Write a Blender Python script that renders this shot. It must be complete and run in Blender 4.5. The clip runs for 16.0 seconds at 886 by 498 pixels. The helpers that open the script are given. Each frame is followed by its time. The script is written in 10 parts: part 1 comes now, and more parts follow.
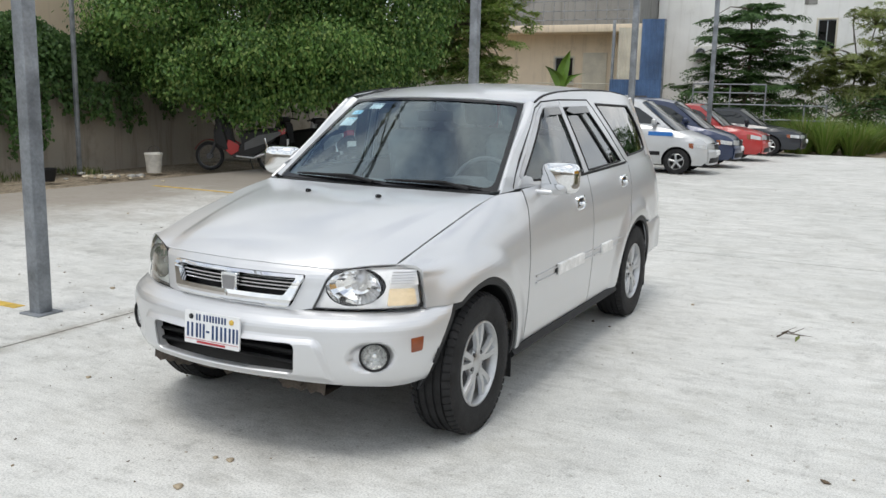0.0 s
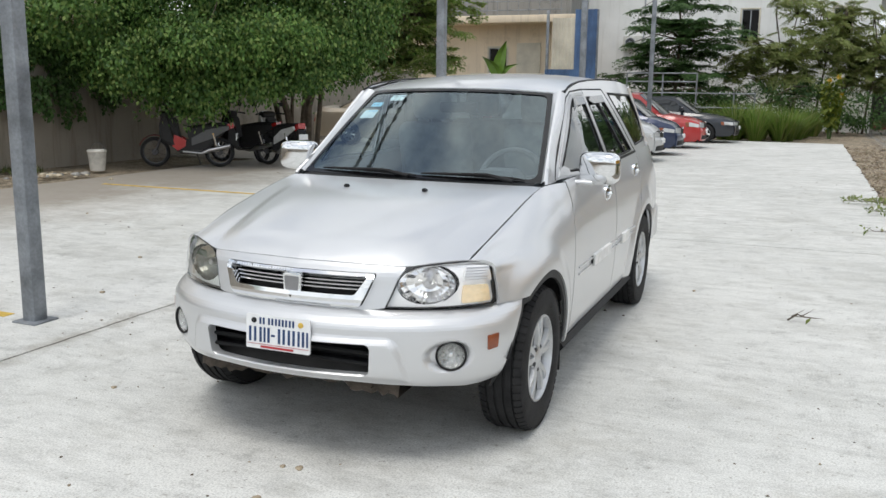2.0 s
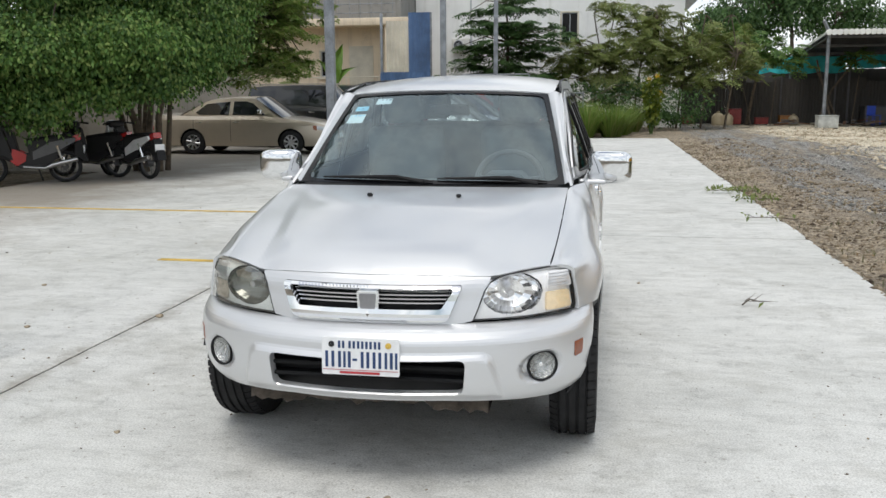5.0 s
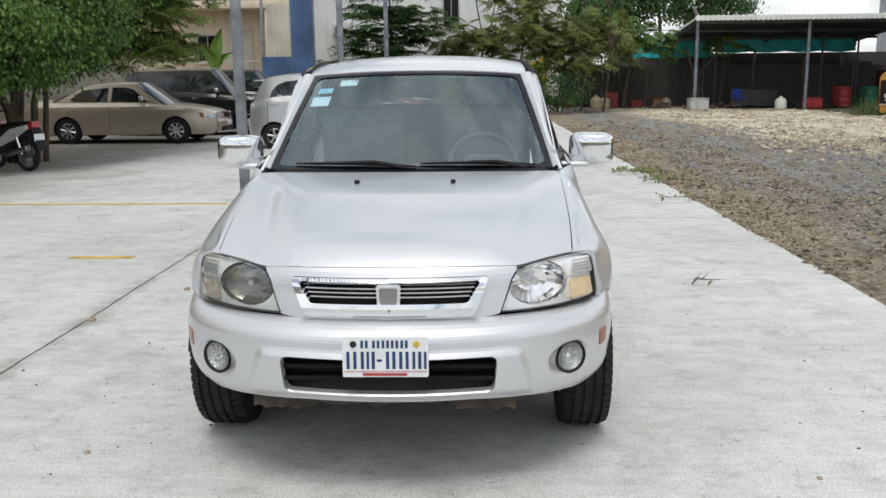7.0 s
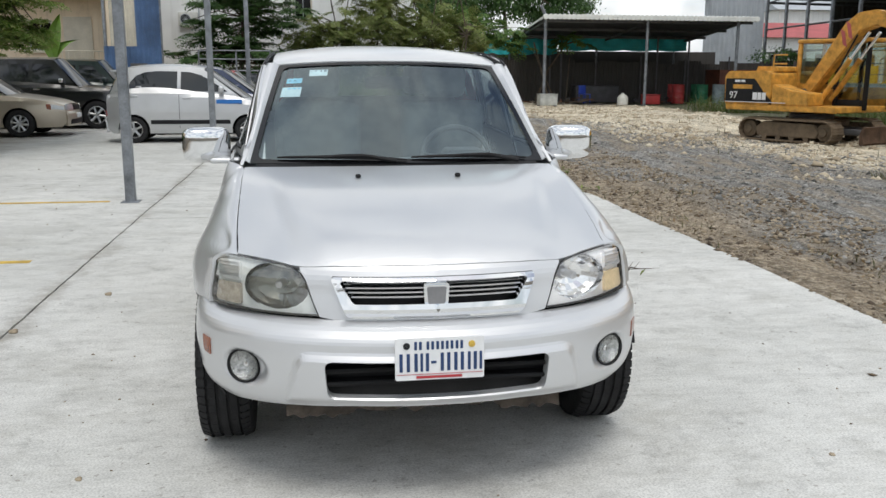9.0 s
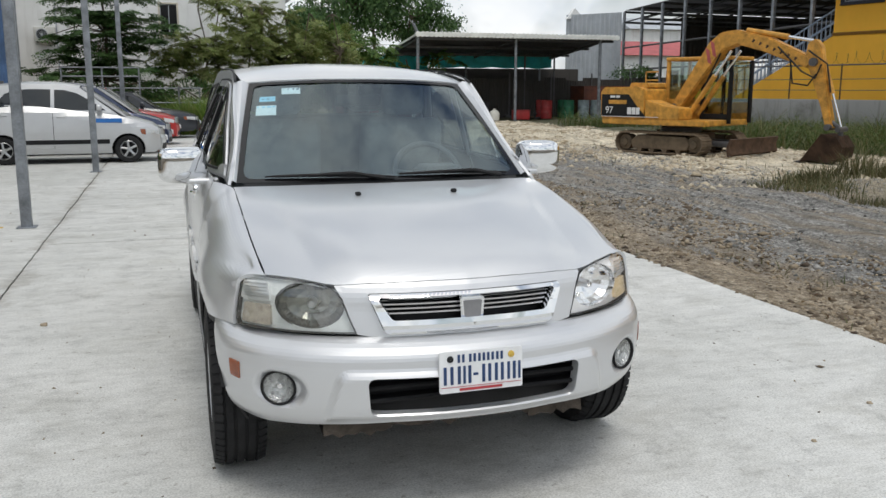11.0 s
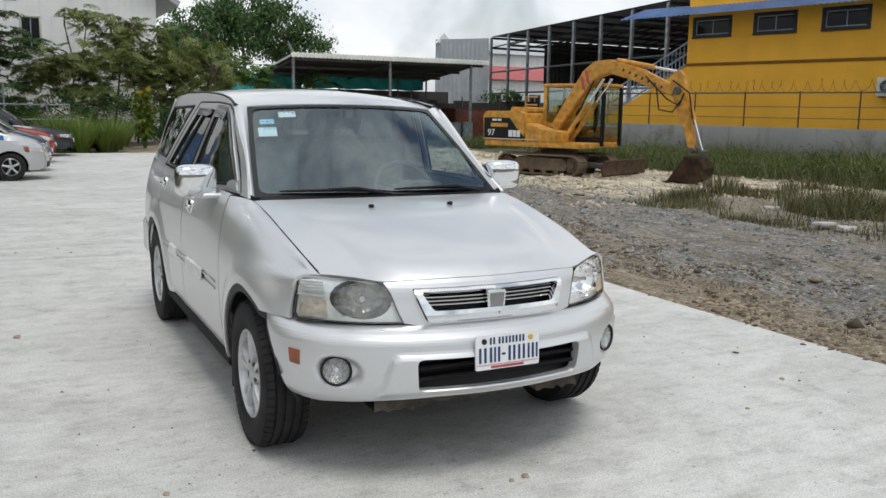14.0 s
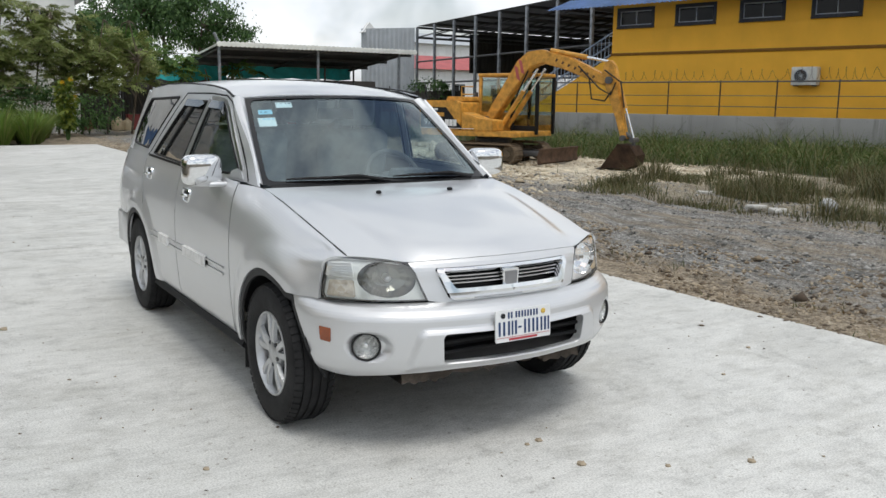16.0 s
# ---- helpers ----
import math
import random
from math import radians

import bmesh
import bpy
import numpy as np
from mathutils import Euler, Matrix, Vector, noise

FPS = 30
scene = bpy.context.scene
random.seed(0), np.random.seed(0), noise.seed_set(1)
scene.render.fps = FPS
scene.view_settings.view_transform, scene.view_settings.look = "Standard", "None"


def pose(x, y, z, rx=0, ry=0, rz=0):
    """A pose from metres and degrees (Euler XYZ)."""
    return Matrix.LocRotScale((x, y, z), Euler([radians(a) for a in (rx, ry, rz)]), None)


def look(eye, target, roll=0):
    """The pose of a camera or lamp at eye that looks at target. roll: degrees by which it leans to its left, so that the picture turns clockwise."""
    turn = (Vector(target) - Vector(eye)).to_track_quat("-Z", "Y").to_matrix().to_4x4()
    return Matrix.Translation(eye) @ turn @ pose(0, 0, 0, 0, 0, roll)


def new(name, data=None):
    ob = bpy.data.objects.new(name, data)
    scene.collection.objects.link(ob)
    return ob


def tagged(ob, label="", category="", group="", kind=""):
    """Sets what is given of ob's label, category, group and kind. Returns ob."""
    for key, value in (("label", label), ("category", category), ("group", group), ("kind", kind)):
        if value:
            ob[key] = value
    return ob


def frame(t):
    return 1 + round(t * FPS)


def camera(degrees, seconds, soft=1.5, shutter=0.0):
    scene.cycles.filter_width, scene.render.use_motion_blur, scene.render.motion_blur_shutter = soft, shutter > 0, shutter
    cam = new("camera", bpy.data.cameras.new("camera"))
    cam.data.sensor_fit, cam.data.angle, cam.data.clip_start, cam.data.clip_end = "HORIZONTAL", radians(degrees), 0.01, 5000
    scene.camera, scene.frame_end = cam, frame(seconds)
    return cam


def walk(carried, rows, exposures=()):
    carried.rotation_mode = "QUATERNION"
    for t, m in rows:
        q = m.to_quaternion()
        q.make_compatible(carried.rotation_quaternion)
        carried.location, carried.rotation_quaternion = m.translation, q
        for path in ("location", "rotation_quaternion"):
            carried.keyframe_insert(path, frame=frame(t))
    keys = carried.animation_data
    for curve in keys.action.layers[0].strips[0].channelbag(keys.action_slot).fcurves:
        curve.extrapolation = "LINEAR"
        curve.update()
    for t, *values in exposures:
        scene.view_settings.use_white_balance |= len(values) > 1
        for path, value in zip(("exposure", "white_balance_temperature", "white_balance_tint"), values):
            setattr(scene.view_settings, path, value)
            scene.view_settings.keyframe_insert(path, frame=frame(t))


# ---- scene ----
cam = camera(54.1, 16.0)
METRES, EYE, TILT, LEAN, TURN = 8.0, 1.5, 0.0, 0.0, 0.0
PATH = [
    (0, (2.493, -3.548, 1.559), (1.587, -1.799, 1.212), 1.3),
    (0.5, (2.357, -3.636, 1.562), (1.493, -1.865, 1.22), 1.5),
    (1, (2.208, -3.731, 1.556), (1.39, -1.94, 1.21), 1.3),
    (1.5, (2.091, -3.759, 1.554), (1.306, -1.955, 1.199), 1.1),
    (2, (1.902, -3.724, 1.546), (1.154, -1.905, 1.183), 0.7),
    (2.5, (1.768, -3.711, 1.546), (1.072, -1.873, 1.179), 1.2),
    (3, (1.564, -3.761, 1.538), (0.982, -1.882, 1.181), 0.7),
    (3.5, (1.368, -3.862, 1.538), (0.845, -1.965, 1.177), 0.2),
    (6, (0.593, -3.869, 1.53), (0.387, -1.913, 1.172), -0.4),
    (6.5, (0.465, -3.843, 1.511), (0.33, -1.884, 1.132), -0.5),
    (7, (0.3, -3.716, 1.514), (0.232, -1.755, 1.126), -0.6),
    (7.5, (0.168, -3.661, 1.515), (0.2, -1.699, 1.128), 0.5),
    (8, (-0.068, -3.663, 1.515), (0.077, -1.705, 1.134), 0.4),
    (8.5, (-0.262, -3.681, 1.512), (-0.044, -1.733, 1.118), 0.3),
    (9, (-0.408, -3.569, 1.499), (-0.115, -1.632, 1.098), 0.2),
    (11.5, (-1.083, -3.495, 1.507), (-0.422, -1.641, 1.152), -0.0),
    (12, (-1.186, -3.541, 1.516), (-0.458, -1.712, 1.162), -0.0),
    (12.5, (-1.384, -3.564, 1.524), (-0.591, -1.761, 1.177), 0.0),
    (13, (-1.539, -3.593, 1.522), (-0.702, -1.81, 1.178), 0.1),
    (13.5, (-1.64, -3.662, 1.525), (-0.78, -1.886, 1.201), 0.3),
    (14, (-1.79, -3.791, 1.527), (-0.904, -2.026, 1.211), 0.9),
    (14.5, (-1.897, -3.829, 1.527), (-0.977, -2.082, 1.209), 1.1),
    (15, (-2.052, -3.818, 1.524), (-1.08, -2.101, 1.197), 0.9),
    (15.5, (-2.196, -3.814, 1.523), (-1.185, -2.122, 1.186), 0.6),
    (16, (-2.268, -3.808, 1.526), (-1.229, -2.133, 1.189), 0.7),
]
walk(cam, [(t, look(eye, target, roll)) for t, eye, target, roll in PATH],
     exposures=[(0, 0.0), (3.5, 0.0), (6.5, -0.1), (9.0, -0.13), (11.5, -0.27), (14.5, -0.22), (16.0, -0.15)])

SKY, SUN = 0.117, 1.4

# ---- sky and light ----
world = bpy.data.worlds.new("sky")
scene.world = world
world.use_nodes = True
wn, wl = world.node_tree.nodes, world.node_tree.links
wn.clear()
w_out = wn.new("ShaderNodeOutputWorld")
w_bg = wn.new("ShaderNodeBackground")
w_sky = wn.new("ShaderNodeTexSky")
w_sky.sky_type = "NISHITA"
w_sky.sun_disc = False
w_sky.sun_elevation, w_sky.sun_rotation = radians(69), radians(183)
w_sky.air_density, w_sky.dust_density = 1.2, 2.5
w_co = wn.new("ShaderNodeTexCoord")
w_map = wn.new("ShaderNodeMapping")
w_map.inputs["Scale"].default_value = (2.0, 2.0, 2.6)
w_noise = wn.new("ShaderNodeTexNoise")
w_noise.inputs["Scale"].default_value, w_noise.inputs["Detail"].default_value = 2.3, 4.0
w_noise.inputs["Distortion"].default_value = 0.35
w_ramp = wn.new("ShaderNodeValToRGB")
w_ramp.color_ramp.elements[0].position, w_ramp.color_ramp.elements[1].position = 0.34, 0.52
w_cloud = wn.new("ShaderNodeTexNoise")
w_cloud.inputs["Scale"].default_value, w_cloud.inputs["Detail"].default_value = 3.6, 5.0
w_tone = wn.new("ShaderNodeValToRGB")
w_tone.color_ramp.elements[0].position, w_tone.color_ramp.elements[1].position = 0.3, 0.72
w_tone.color_ramp.elements[0].color = (7.0, 7.8, 8.7, 1)
w_tone.color_ramp.elements[1].color = (11.4, 11.4, 11.2, 1)
w_mix = wn.new("ShaderNodeMix")
w_mix.data_type = "RGBA"
wl.new(w_co.outputs["Generated"], w_map.inputs["Vector"])
wl.new(w_map.outputs["Vector"], w_noise.inputs["Vector"])
wl.new(w_map.outputs["Vector"], w_cloud.inputs["Vector"])
wl.new(w_noise.outputs["Fac"], w_ramp.inputs["Fac"])
wl.new(w_cloud.outputs["Fac"], w_tone.inputs["Fac"])
wl.new(w_ramp.outputs["Color"], w_mix.inputs["Factor"])
wl.new(w_sky.outputs["Color"], w_mix.inputs["A"])
wl.new(w_tone.outputs["Color"], w_mix.inputs["B"])
wl.new(w_mix.outputs["Result"], w_bg.inputs["Color"])
w_bg.inputs["Strength"].default_value = SKY
wl.new(w_bg.outputs["Background"], w_out.inputs["Surface"])
sun = new("sun", bpy.data.lights.new("sun", "SUN"))
sun.data.energy, sun.data.angle, sun.data.color = SUN, radians(22), (1.0, 0.96, 0.9)
sun.matrix_world = look((0, 0, 30), (0.6, 11.5, 0))


# ---- materials ----
def shader(name, rough=0.6, metal=0.0):
    m = bpy.data.materials.new(name)
    m.use_nodes = True
    b = m.node_tree.nodes["Principled BSDF"]
    b.inputs["Roughness"].default_value, b.inputs["Metallic"].default_value = rough, metal
    return m, m.node_tree.nodes, m.node_tree.links, b


def tex_noise(n, l, scale, detail=4.0, stretch=None, space="Object", rough=0.55):
    co = n.new("ShaderNodeTexCoord")
    t = n.new("ShaderNodeTexNoise")
    t.inputs["Scale"].default_value, t.inputs["Detail"].default_value, t.inputs["Roughness"].default_value = scale, detail, rough
    if stretch:
        mp = n.new("ShaderNodeMapping")
        mp.inputs["Scale"].default_value = stretch
        l.new(co.outputs[space], mp.inputs["Vector"])
        l.new(mp.outputs["Vector"], t.inputs["Vector"])
    else:
        l.new(co.outputs[space], t.inputs["Vector"])
    return t.outputs["Fac"]


def tex_ramp(n, l, fac, stops):
    r = n.new("ShaderNodeValToRGB")
    while len(r.color_ramp.elements) < len(stops):
        r.color_ramp.elements.new(0.5)
    for e, (p, c) in zip(r.color_ramp.elements, stops):
        e.position = p
        e.color = (c, c, c, 1) if isinstance(c, (int, float)) else (*c[:3], 1)
    l.new(fac, r.inputs["Fac"])
    return r.outputs["Color"]


def tex_mix(n, l, fac, a, b, blend="MIX"):
    x = n.new("ShaderNodeMix")
    x.data_type, x.blend_type = "RGBA", blend
    for key, v in (("Factor", fac), ("A", a), ("B", b)):
        if isinstance(v, (int, float)):
            x.inputs[key].default_value = v if key == "Factor" else (v, v, v, 1)
        elif isinstance(v, tuple):
            x.inputs[key].default_value = (*v, 1)
        else:
            l.new(v, x.inputs[key])
    return x.outputs["Result"]


def tex_bump(n, l, b, fac, strength=0.3, dist=0.01, prev=None):
    u = n.new("ShaderNodeBump")
    u.inputs["Strength"].default_value, u.inputs["Distance"].default_value = strength, dist
    l.new(fac, u.inputs["Height"])
    if prev is not None:
        l.new(prev, u.inputs["Normal"])
    l.new(u.outputs["Normal"], b.inputs["Normal"])
    return u.outputs["Normal"]


def plain(name, color, rough=0.5, metal=0.0, vary=0.12, scale=6.0, fine=60.0, bump=0.08, coat=0.0, spec=None):
    """A surface with stains at a large scale, grain at a small one and a little relief."""
    m, n, l, b = shader(name, rough, metal)
    dark = tuple(c * (1 - vary) for c in color)
    lite = tuple(min(1, c * (1 + vary)) for c in color)
    base = tex_ramp(n, l, tex_noise(n, l, scale), [(0.3, dark), (0.7, lite)])
    grain = tex_ramp(n, l, tex_noise(n, l, fine, 3.0), [(0.3, 1 - vary * 0.6), (0.7, 1.0)])
    l.new(tex_mix(n, l, 1.0, base, grain, "MULTIPLY"), b.inputs["Base Color"])
    if bump:
        tex_bump(n, l, b, tex_noise(n, l, fine, 3.0), bump, 0.01)
    if coat:
        b.inputs["Coat Weight"].default_value, b.inputs["Coat Roughness"].default_value = coat, 0.04
    if spec is not None:
        b.inputs["Specular IOR Level"].default_value = spec
    return m


def leafy(name, colors, rough=0.5):
    """Leaves: each one its own tone, light comes a little through."""
    m, n, l, b = shader(name, rough)
    b.inputs["Specular IOR Level"].default_value = 0.3
    g = n.new("ShaderNodeNewGeometry")
    c = tex_ramp(n, l, g.outputs["Random Per Island"], [(i / (len(colors) - 1), k) for i, k in enumerate(colors)])
    c = tex_mix(n, l, 1.0, c, tex_ramp(n, l, tex_noise(n, l, 0.9, 3.0), [(0.3, 0.7), (0.7, 1.1)]), "MULTIPLY")
    l.new(c, b.inputs["Base Color"])
    t = n.new("ShaderNodeBsdfTranslucent")
    l.new(c, t.inputs["Color"])
    s = n.new("ShaderNodeMixShader")
    s.inputs["Fac"].default_value = 0.3
    l.new(b.outputs[0], s.inputs[1])
    l.new(t.outputs[0], s.inputs[2])
    l.new(s.outputs[0], n["Material Output"].inputs["Surface"])
    return m


def car_paint(name, color, metal=0.0, rough=0.35, flake=0.0, dust=0.1):
    m, n, l, b = shader(name, rough, metal)
    stain = tex_ramp(n, l, tex_noise(n, l, 2.2, 5.0), [(0.3, tuple(c * (1 - dust) for c in color)), (0.7, color)])
    if flake:
        fl = tex_ramp(n, l, tex_noise(n, l, 900.0, 1.0), [(0.35, 1 - flake), (0.65, 1.0)])
        stain = tex_mix(n, l, 1.0, stain, fl, "MULTIPLY")
    l.new(stain, b.inputs["Base Color"])
    r = tex_ramp(n, l, tex_noise(n, l, 7.0, 6.0), [(0.3, rough * 0.95), (0.75, min(1, rough * 1.1))])
    l.new(r, b.inputs["Roughness"])
    b.inputs["Coat Weight"].default_value, b.inputs["Coat Roughness"].default_value = 0.8, 0.1
    return m


def glassy(name, tint, alpha, rough=0.01, gloss=1.9, shine=(1.0, 1.0, 1.0)):
    """A thin tinted pane: mirrors the sky by its angle, dims what is behind."""
    m, n, l, b = shader(name, rough)
    g = n.new("ShaderNodeBsdfGlossy")
    g.inputs["Roughness"].default_value = rough
    g.inputs["Color"].default_value = (*shine, 1)
    t = n.new("ShaderNodeBsdfTransparent")
    t.inputs["Color"].default_value = (*tint, 1)
    lw = n.new("ShaderNodeLayerWeight")
    lw.inputs["Blend"].default_value = 0.5
    fr = n.new("ShaderNodeMath")
    fr.operation = "POWER"
    l.new(lw.outputs["Facing"], fr.inputs[0])
    fr.inputs[1].default_value = 4.2
    k = n.new("ShaderNodeMath")
    k.operation = "MULTIPLY_ADD"
    k.use_clamp = True
    k.inputs[1].default_value, k.inputs[2].default_value = 0.95 * gloss, alpha + 0.043 * gloss
    l.new(fr.outputs[0], k.inputs[0])
    s = n.new("ShaderNodeMixShader")
    l.new(k.outputs[0], s.inputs["Fac"])
    l.new(t.outputs[0], s.inputs[1])
    l.new(g.outputs[0], s.inputs[2])
    l.new(s.outputs[0], n["Material Output"].inputs["Surface"])
    return m


def hazy(name, tint, dull, amount):
    """A clouded lamp lens: glass with a share of dull plastic."""
    m = glassy(name, tint, 0.05, 0.08)
    n, l = m.node_tree.nodes, m.node_tree.links
    out = n["Material Output"].inputs["Surface"]
    was = out.links[0].from_socket
    d = n.new("ShaderNodeBsdfDiffuse")
    l.new(tex_ramp(n, l, tex_noise(n, l, 14.0, 5.0), [(0.3, tuple(c * 0.8 for c in dull)), (0.7, dull)]), d.inputs["Color"])
    s = n.new("ShaderNodeMixShader")
    s.inputs["Fac"].default_value = amount
    l.new(was, s.inputs[1])
    l.new(d.outputs[0], s.inputs[2])
    l.new(s.outputs[0], out)
    return m


def corrugated(name, color, vary=0.2):
    return plain(name, color, 0.55, 0.0, vary, 1.2, 30.0, 0.05)


# ---- mesh helpers ----
def curved_normals(me):
    """Shades a panel by the true normals of its surface; its turned-in edges stay flat."""
    n, k = len(me.vertices), len(me.polygons)
    vn, lip = np.zeros(n * 3), np.zeros(k, np.int32)
    me.attributes["surf_n"].data.foreach_get("vector", vn)
    me.attributes["lip"].data.foreach_get("value", lip)
    vn = vn.reshape(-1, 3)
    out = []
    for p in me.polygons:
        for v in p.vertices:
            out.append(tuple(p.normal) if lip[p.index] or not vn[v].any() else tuple(vn[v]))
    me.normals_split_custom_set(out)


def part(name, bm, material, parent=None, label="", smooth=True):
    """Links a bmesh as one mesh object under a thing or a part."""
    me = bpy.data.meshes.new(name)
    bm.normal_update()
    bm.to_mesh(me)
    bm.free()
    if smooth:
        me.shade_smooth()
        if "surf_n" in me.attributes:
            curved_normals(me)
        else:
            me.set_sharp_from_angle(angle=radians(38))
    for mt in material if isinstance(material, (list, tuple)) else (material,):
        me.materials.append(mt)
    ob = new(name, me)
    ob.parent = parent
    if label:
        ob["label"] = label
    return ob


def thing(name, label, category, m=None, group="", kind=""):
    ob = new(name)
    if m is not None:
        ob.matrix_basis = m
    return tagged(ob, label, category, group, kind)


def box(bm, lo, hi, bevel=0.0, segments=2, m=None):
    """A bevelled block between two corners."""
    c = [(a + b) / 2 for a, b in zip(lo, hi)]
    s = [abs(b - a) for a, b in zip(lo, hi)]
    mat4 = Matrix.Translation(c) @ Matrix.Diagonal((*s, 1))
    r = bmesh.ops.create_cube(bm, size=1, matrix=(m @ mat4) if m is not None else mat4)
    if bevel:
        es = {e for v in r["verts"] for e in v.link_edges}
        bmesh.ops.bevel(bm, geom=list(es), offset=min(bevel, 0.45 * min(s)), segments=segments, affect="EDGES", profile=0.5)
    return bm


def tube(bm, pts, radii, sides=8, caps=True):
    """A round bar along points, with a radius for each point."""
    pts = [Vector(p) for p in pts]
    if isinstance(radii, (int, float)):
        radii = [radii] * len(pts)
    rings, ref = [], None
    for i, p in enumerate(pts):
        d = (pts[min(i + 1, len(pts) - 1)] - pts[max(i - 1, 0)]).normalized()
        if ref is None:
            ref = d.orthogonal().normalized()
        ref = (ref - d * ref.dot(d)).normalized()
        side = d.cross(ref)
        rings.append([bm.verts.new(p + radii[i] * (math.cos(a) * ref + math.sin(a) * side)) for a in (2 * math.pi * k / sides for k in range(sides))])
    for a, b in zip(rings, rings[1:]):
        for k in range(sides):
            bm.faces.new((a[k], a[(k + 1) % sides], b[(k + 1) % sides], b[k]))
    if caps:
        bm.faces.new(rings[0][::-1])
        bm.faces.new(rings[-1])
    return bm


def lathe(bm, profile, steps=32, axis="x", center=(0, 0, 0), closed=False):
    """Turns a profile of (along, radius) round an axis."""
    rings = []
    for a, r in profile:
        ring = []
        for k in range(steps):
            t = 2 * math.pi * k / steps
            c, s = r * math.cos(t), r * math.sin(t)
            p = {"x": (a, c, s), "y": (c, a, s), "z": (c, s, a)}[axis]
            ring.append(bm.verts.new(Vector(p) + Vector(center)))
        rings.append(ring)
    pairs = list(zip(rings, rings[1:] + ([rings[0]] if closed else [])))
    for a, b in pairs if closed else pairs[: len(rings) - 1]:
        for k in range(steps):
            bm.faces.new((a[k], a[(k + 1) % steps], b[(k + 1) % steps], b[k]))
    return bm


def prism(bm, outline, lo, hi, axis="x"):
    """Extrudes a closed outline along an axis."""
    def place(u, v, w):
        return {"x": (w, u, v), "y": (u, w, v), "z": (u, v, w)}[axis]
    a = [bm.verts.new(place(u, v, lo)) for u, v in outline]
    b = [bm.verts.new(place(u, v, hi)) for u, v in outline]
    for k in range(len(a)):
        j = (k + 1) % len(a)
        bm.faces.new((a[k], a[j], b[j], b[k]))
    bm.faces.new(a[::-1])
    bm.faces.new(b)
    bmesh.ops.recalc_face_normals(bm, faces=bm.faces)
    return bm


def quick_mesh(name, co, faces, material, parent=None):
    me = bpy.data.meshes.new(name)
    co, faces = np.asarray(co, np.float32), np.asarray(faces, np.int32)
    k = faces.shape[1]
    me.vertices.add(len(co))
    me.vertices.foreach_set("co", co.ravel())
    me.loops.add(faces.size)
    me.loops.foreach_set("vertex_index", faces.ravel())
    me.polygons.add(len(faces))
    me.polygons.foreach_set("loop_start", np.arange(0, faces.size, k, dtype=np.int32))
    me.update(calc_edges=True)
    me.materials.append(material)
    ob = new(name, me)
    ob.parent = parent
    return ob


def leaf_cards(name, pts, d, nn, L, slim, material, parent=None):
    """Folded leaves at points: each a kite of two halves along d, facing nn."""
    n = len(pts)
    d = d / (np.linalg.norm(d, axis=1)[:, None] + 1e-6)
    s = np.cross(d, nn)
    s /= np.linalg.norm(s, axis=1)[:, None] + 1e-6
    nn = np.cross(s, d)
    W = L * slim
    mid = pts + 0.45 * L * d - 0.08 * L * nn
    co = np.stack([pts, mid + 0.5 * W * s + 0.1 * L * nn, pts + L * d - 0.15 * L * nn, mid - 0.5 * W * s + 0.1 * L * nn], 1).reshape(-1, 3)
    base = (np.arange(n) * 4)[:, None]
    faces = np.concatenate([base + (0, 1, 2), base + (0, 2, 3)], 1).reshape(-1, 3)
    return quick_mesh(name, co, faces, material, parent)


def leaf_mesh(name, pts, size, rng, material, parent=None, droop=0.35, slim=0.5, out=None, shingled=False):
    """Many small leaves; shingled ones hang tip down and face outwards, the others lie anyhow."""
    n = len(pts)
    d, up = rng.normal(size=(n, 3)), rng.normal(size=(n, 3)) * 0.6 + (0, 0, 1)
    if shingled:
        up = out + rng.normal(size=(n, 3)) * 0.38 + (0, 0, 0.45)
        d = d * 0.5 + out * 0.35 - (0, 0, 0.9)
    else:
        if out is not None:
            d += 1.2 * out
        d[:, 2] -= droop
    return leaf_cards(name, pts, d, up, size * rng.uniform(0.6, 1.3, n)[:, None], slim, material, parent)


def spray_leaves(rng, cents, outs, radius, tilt=0.3, rays=7, per=8):
    """Flat fans of leaflets: points, directions and facings for a spray at each centre, reaching outwards."""
    P, D, N = [], [], []
    for c, o in zip(cents, outs):
        az = math.atan2(o[1], o[0]) + rng.normal() * 0.7
        dip = rng.normal() * tilt - 0.12
        f = np.array((math.cos(az), math.sin(az), dip))
        side = np.array((-math.sin(az), math.cos(az), rng.normal() * tilt))
        face = np.cross(f, side)
        R = radius * rng.uniform(0.55, 1.25)
        for i in range(rays):
            a = (i / (rays - 1) - 0.5) * 2.2
            d, q = math.cos(a) * f + math.sin(a) * side, -math.sin(a) * f + math.cos(a) * side
            for sgn in (-1, 1):
                t = (np.arange(per) + 0.6 + 0.3 * rng.uniform(-1, 1, per)) / per * R * (1 - 0.28 * abs(a))
                p = c + t[:, None] * d
                p[:, 2] -= 0.22 * t * t / R
                P.append(p + rng.normal(size=(per, 3)) * 0.015)
                D.append(np.tile(0.75 * sgn * q + 0.6 * d + (0, 0, -0.12), (per, 1)) + rng.normal(size=(per, 3)) * 0.2)
                N.append(np.tile(face, (per, 1)) + rng.normal(size=(per, 3)) * 0.25)
    return np.concatenate(P), np.concatenate(D), np.concatenate(N)


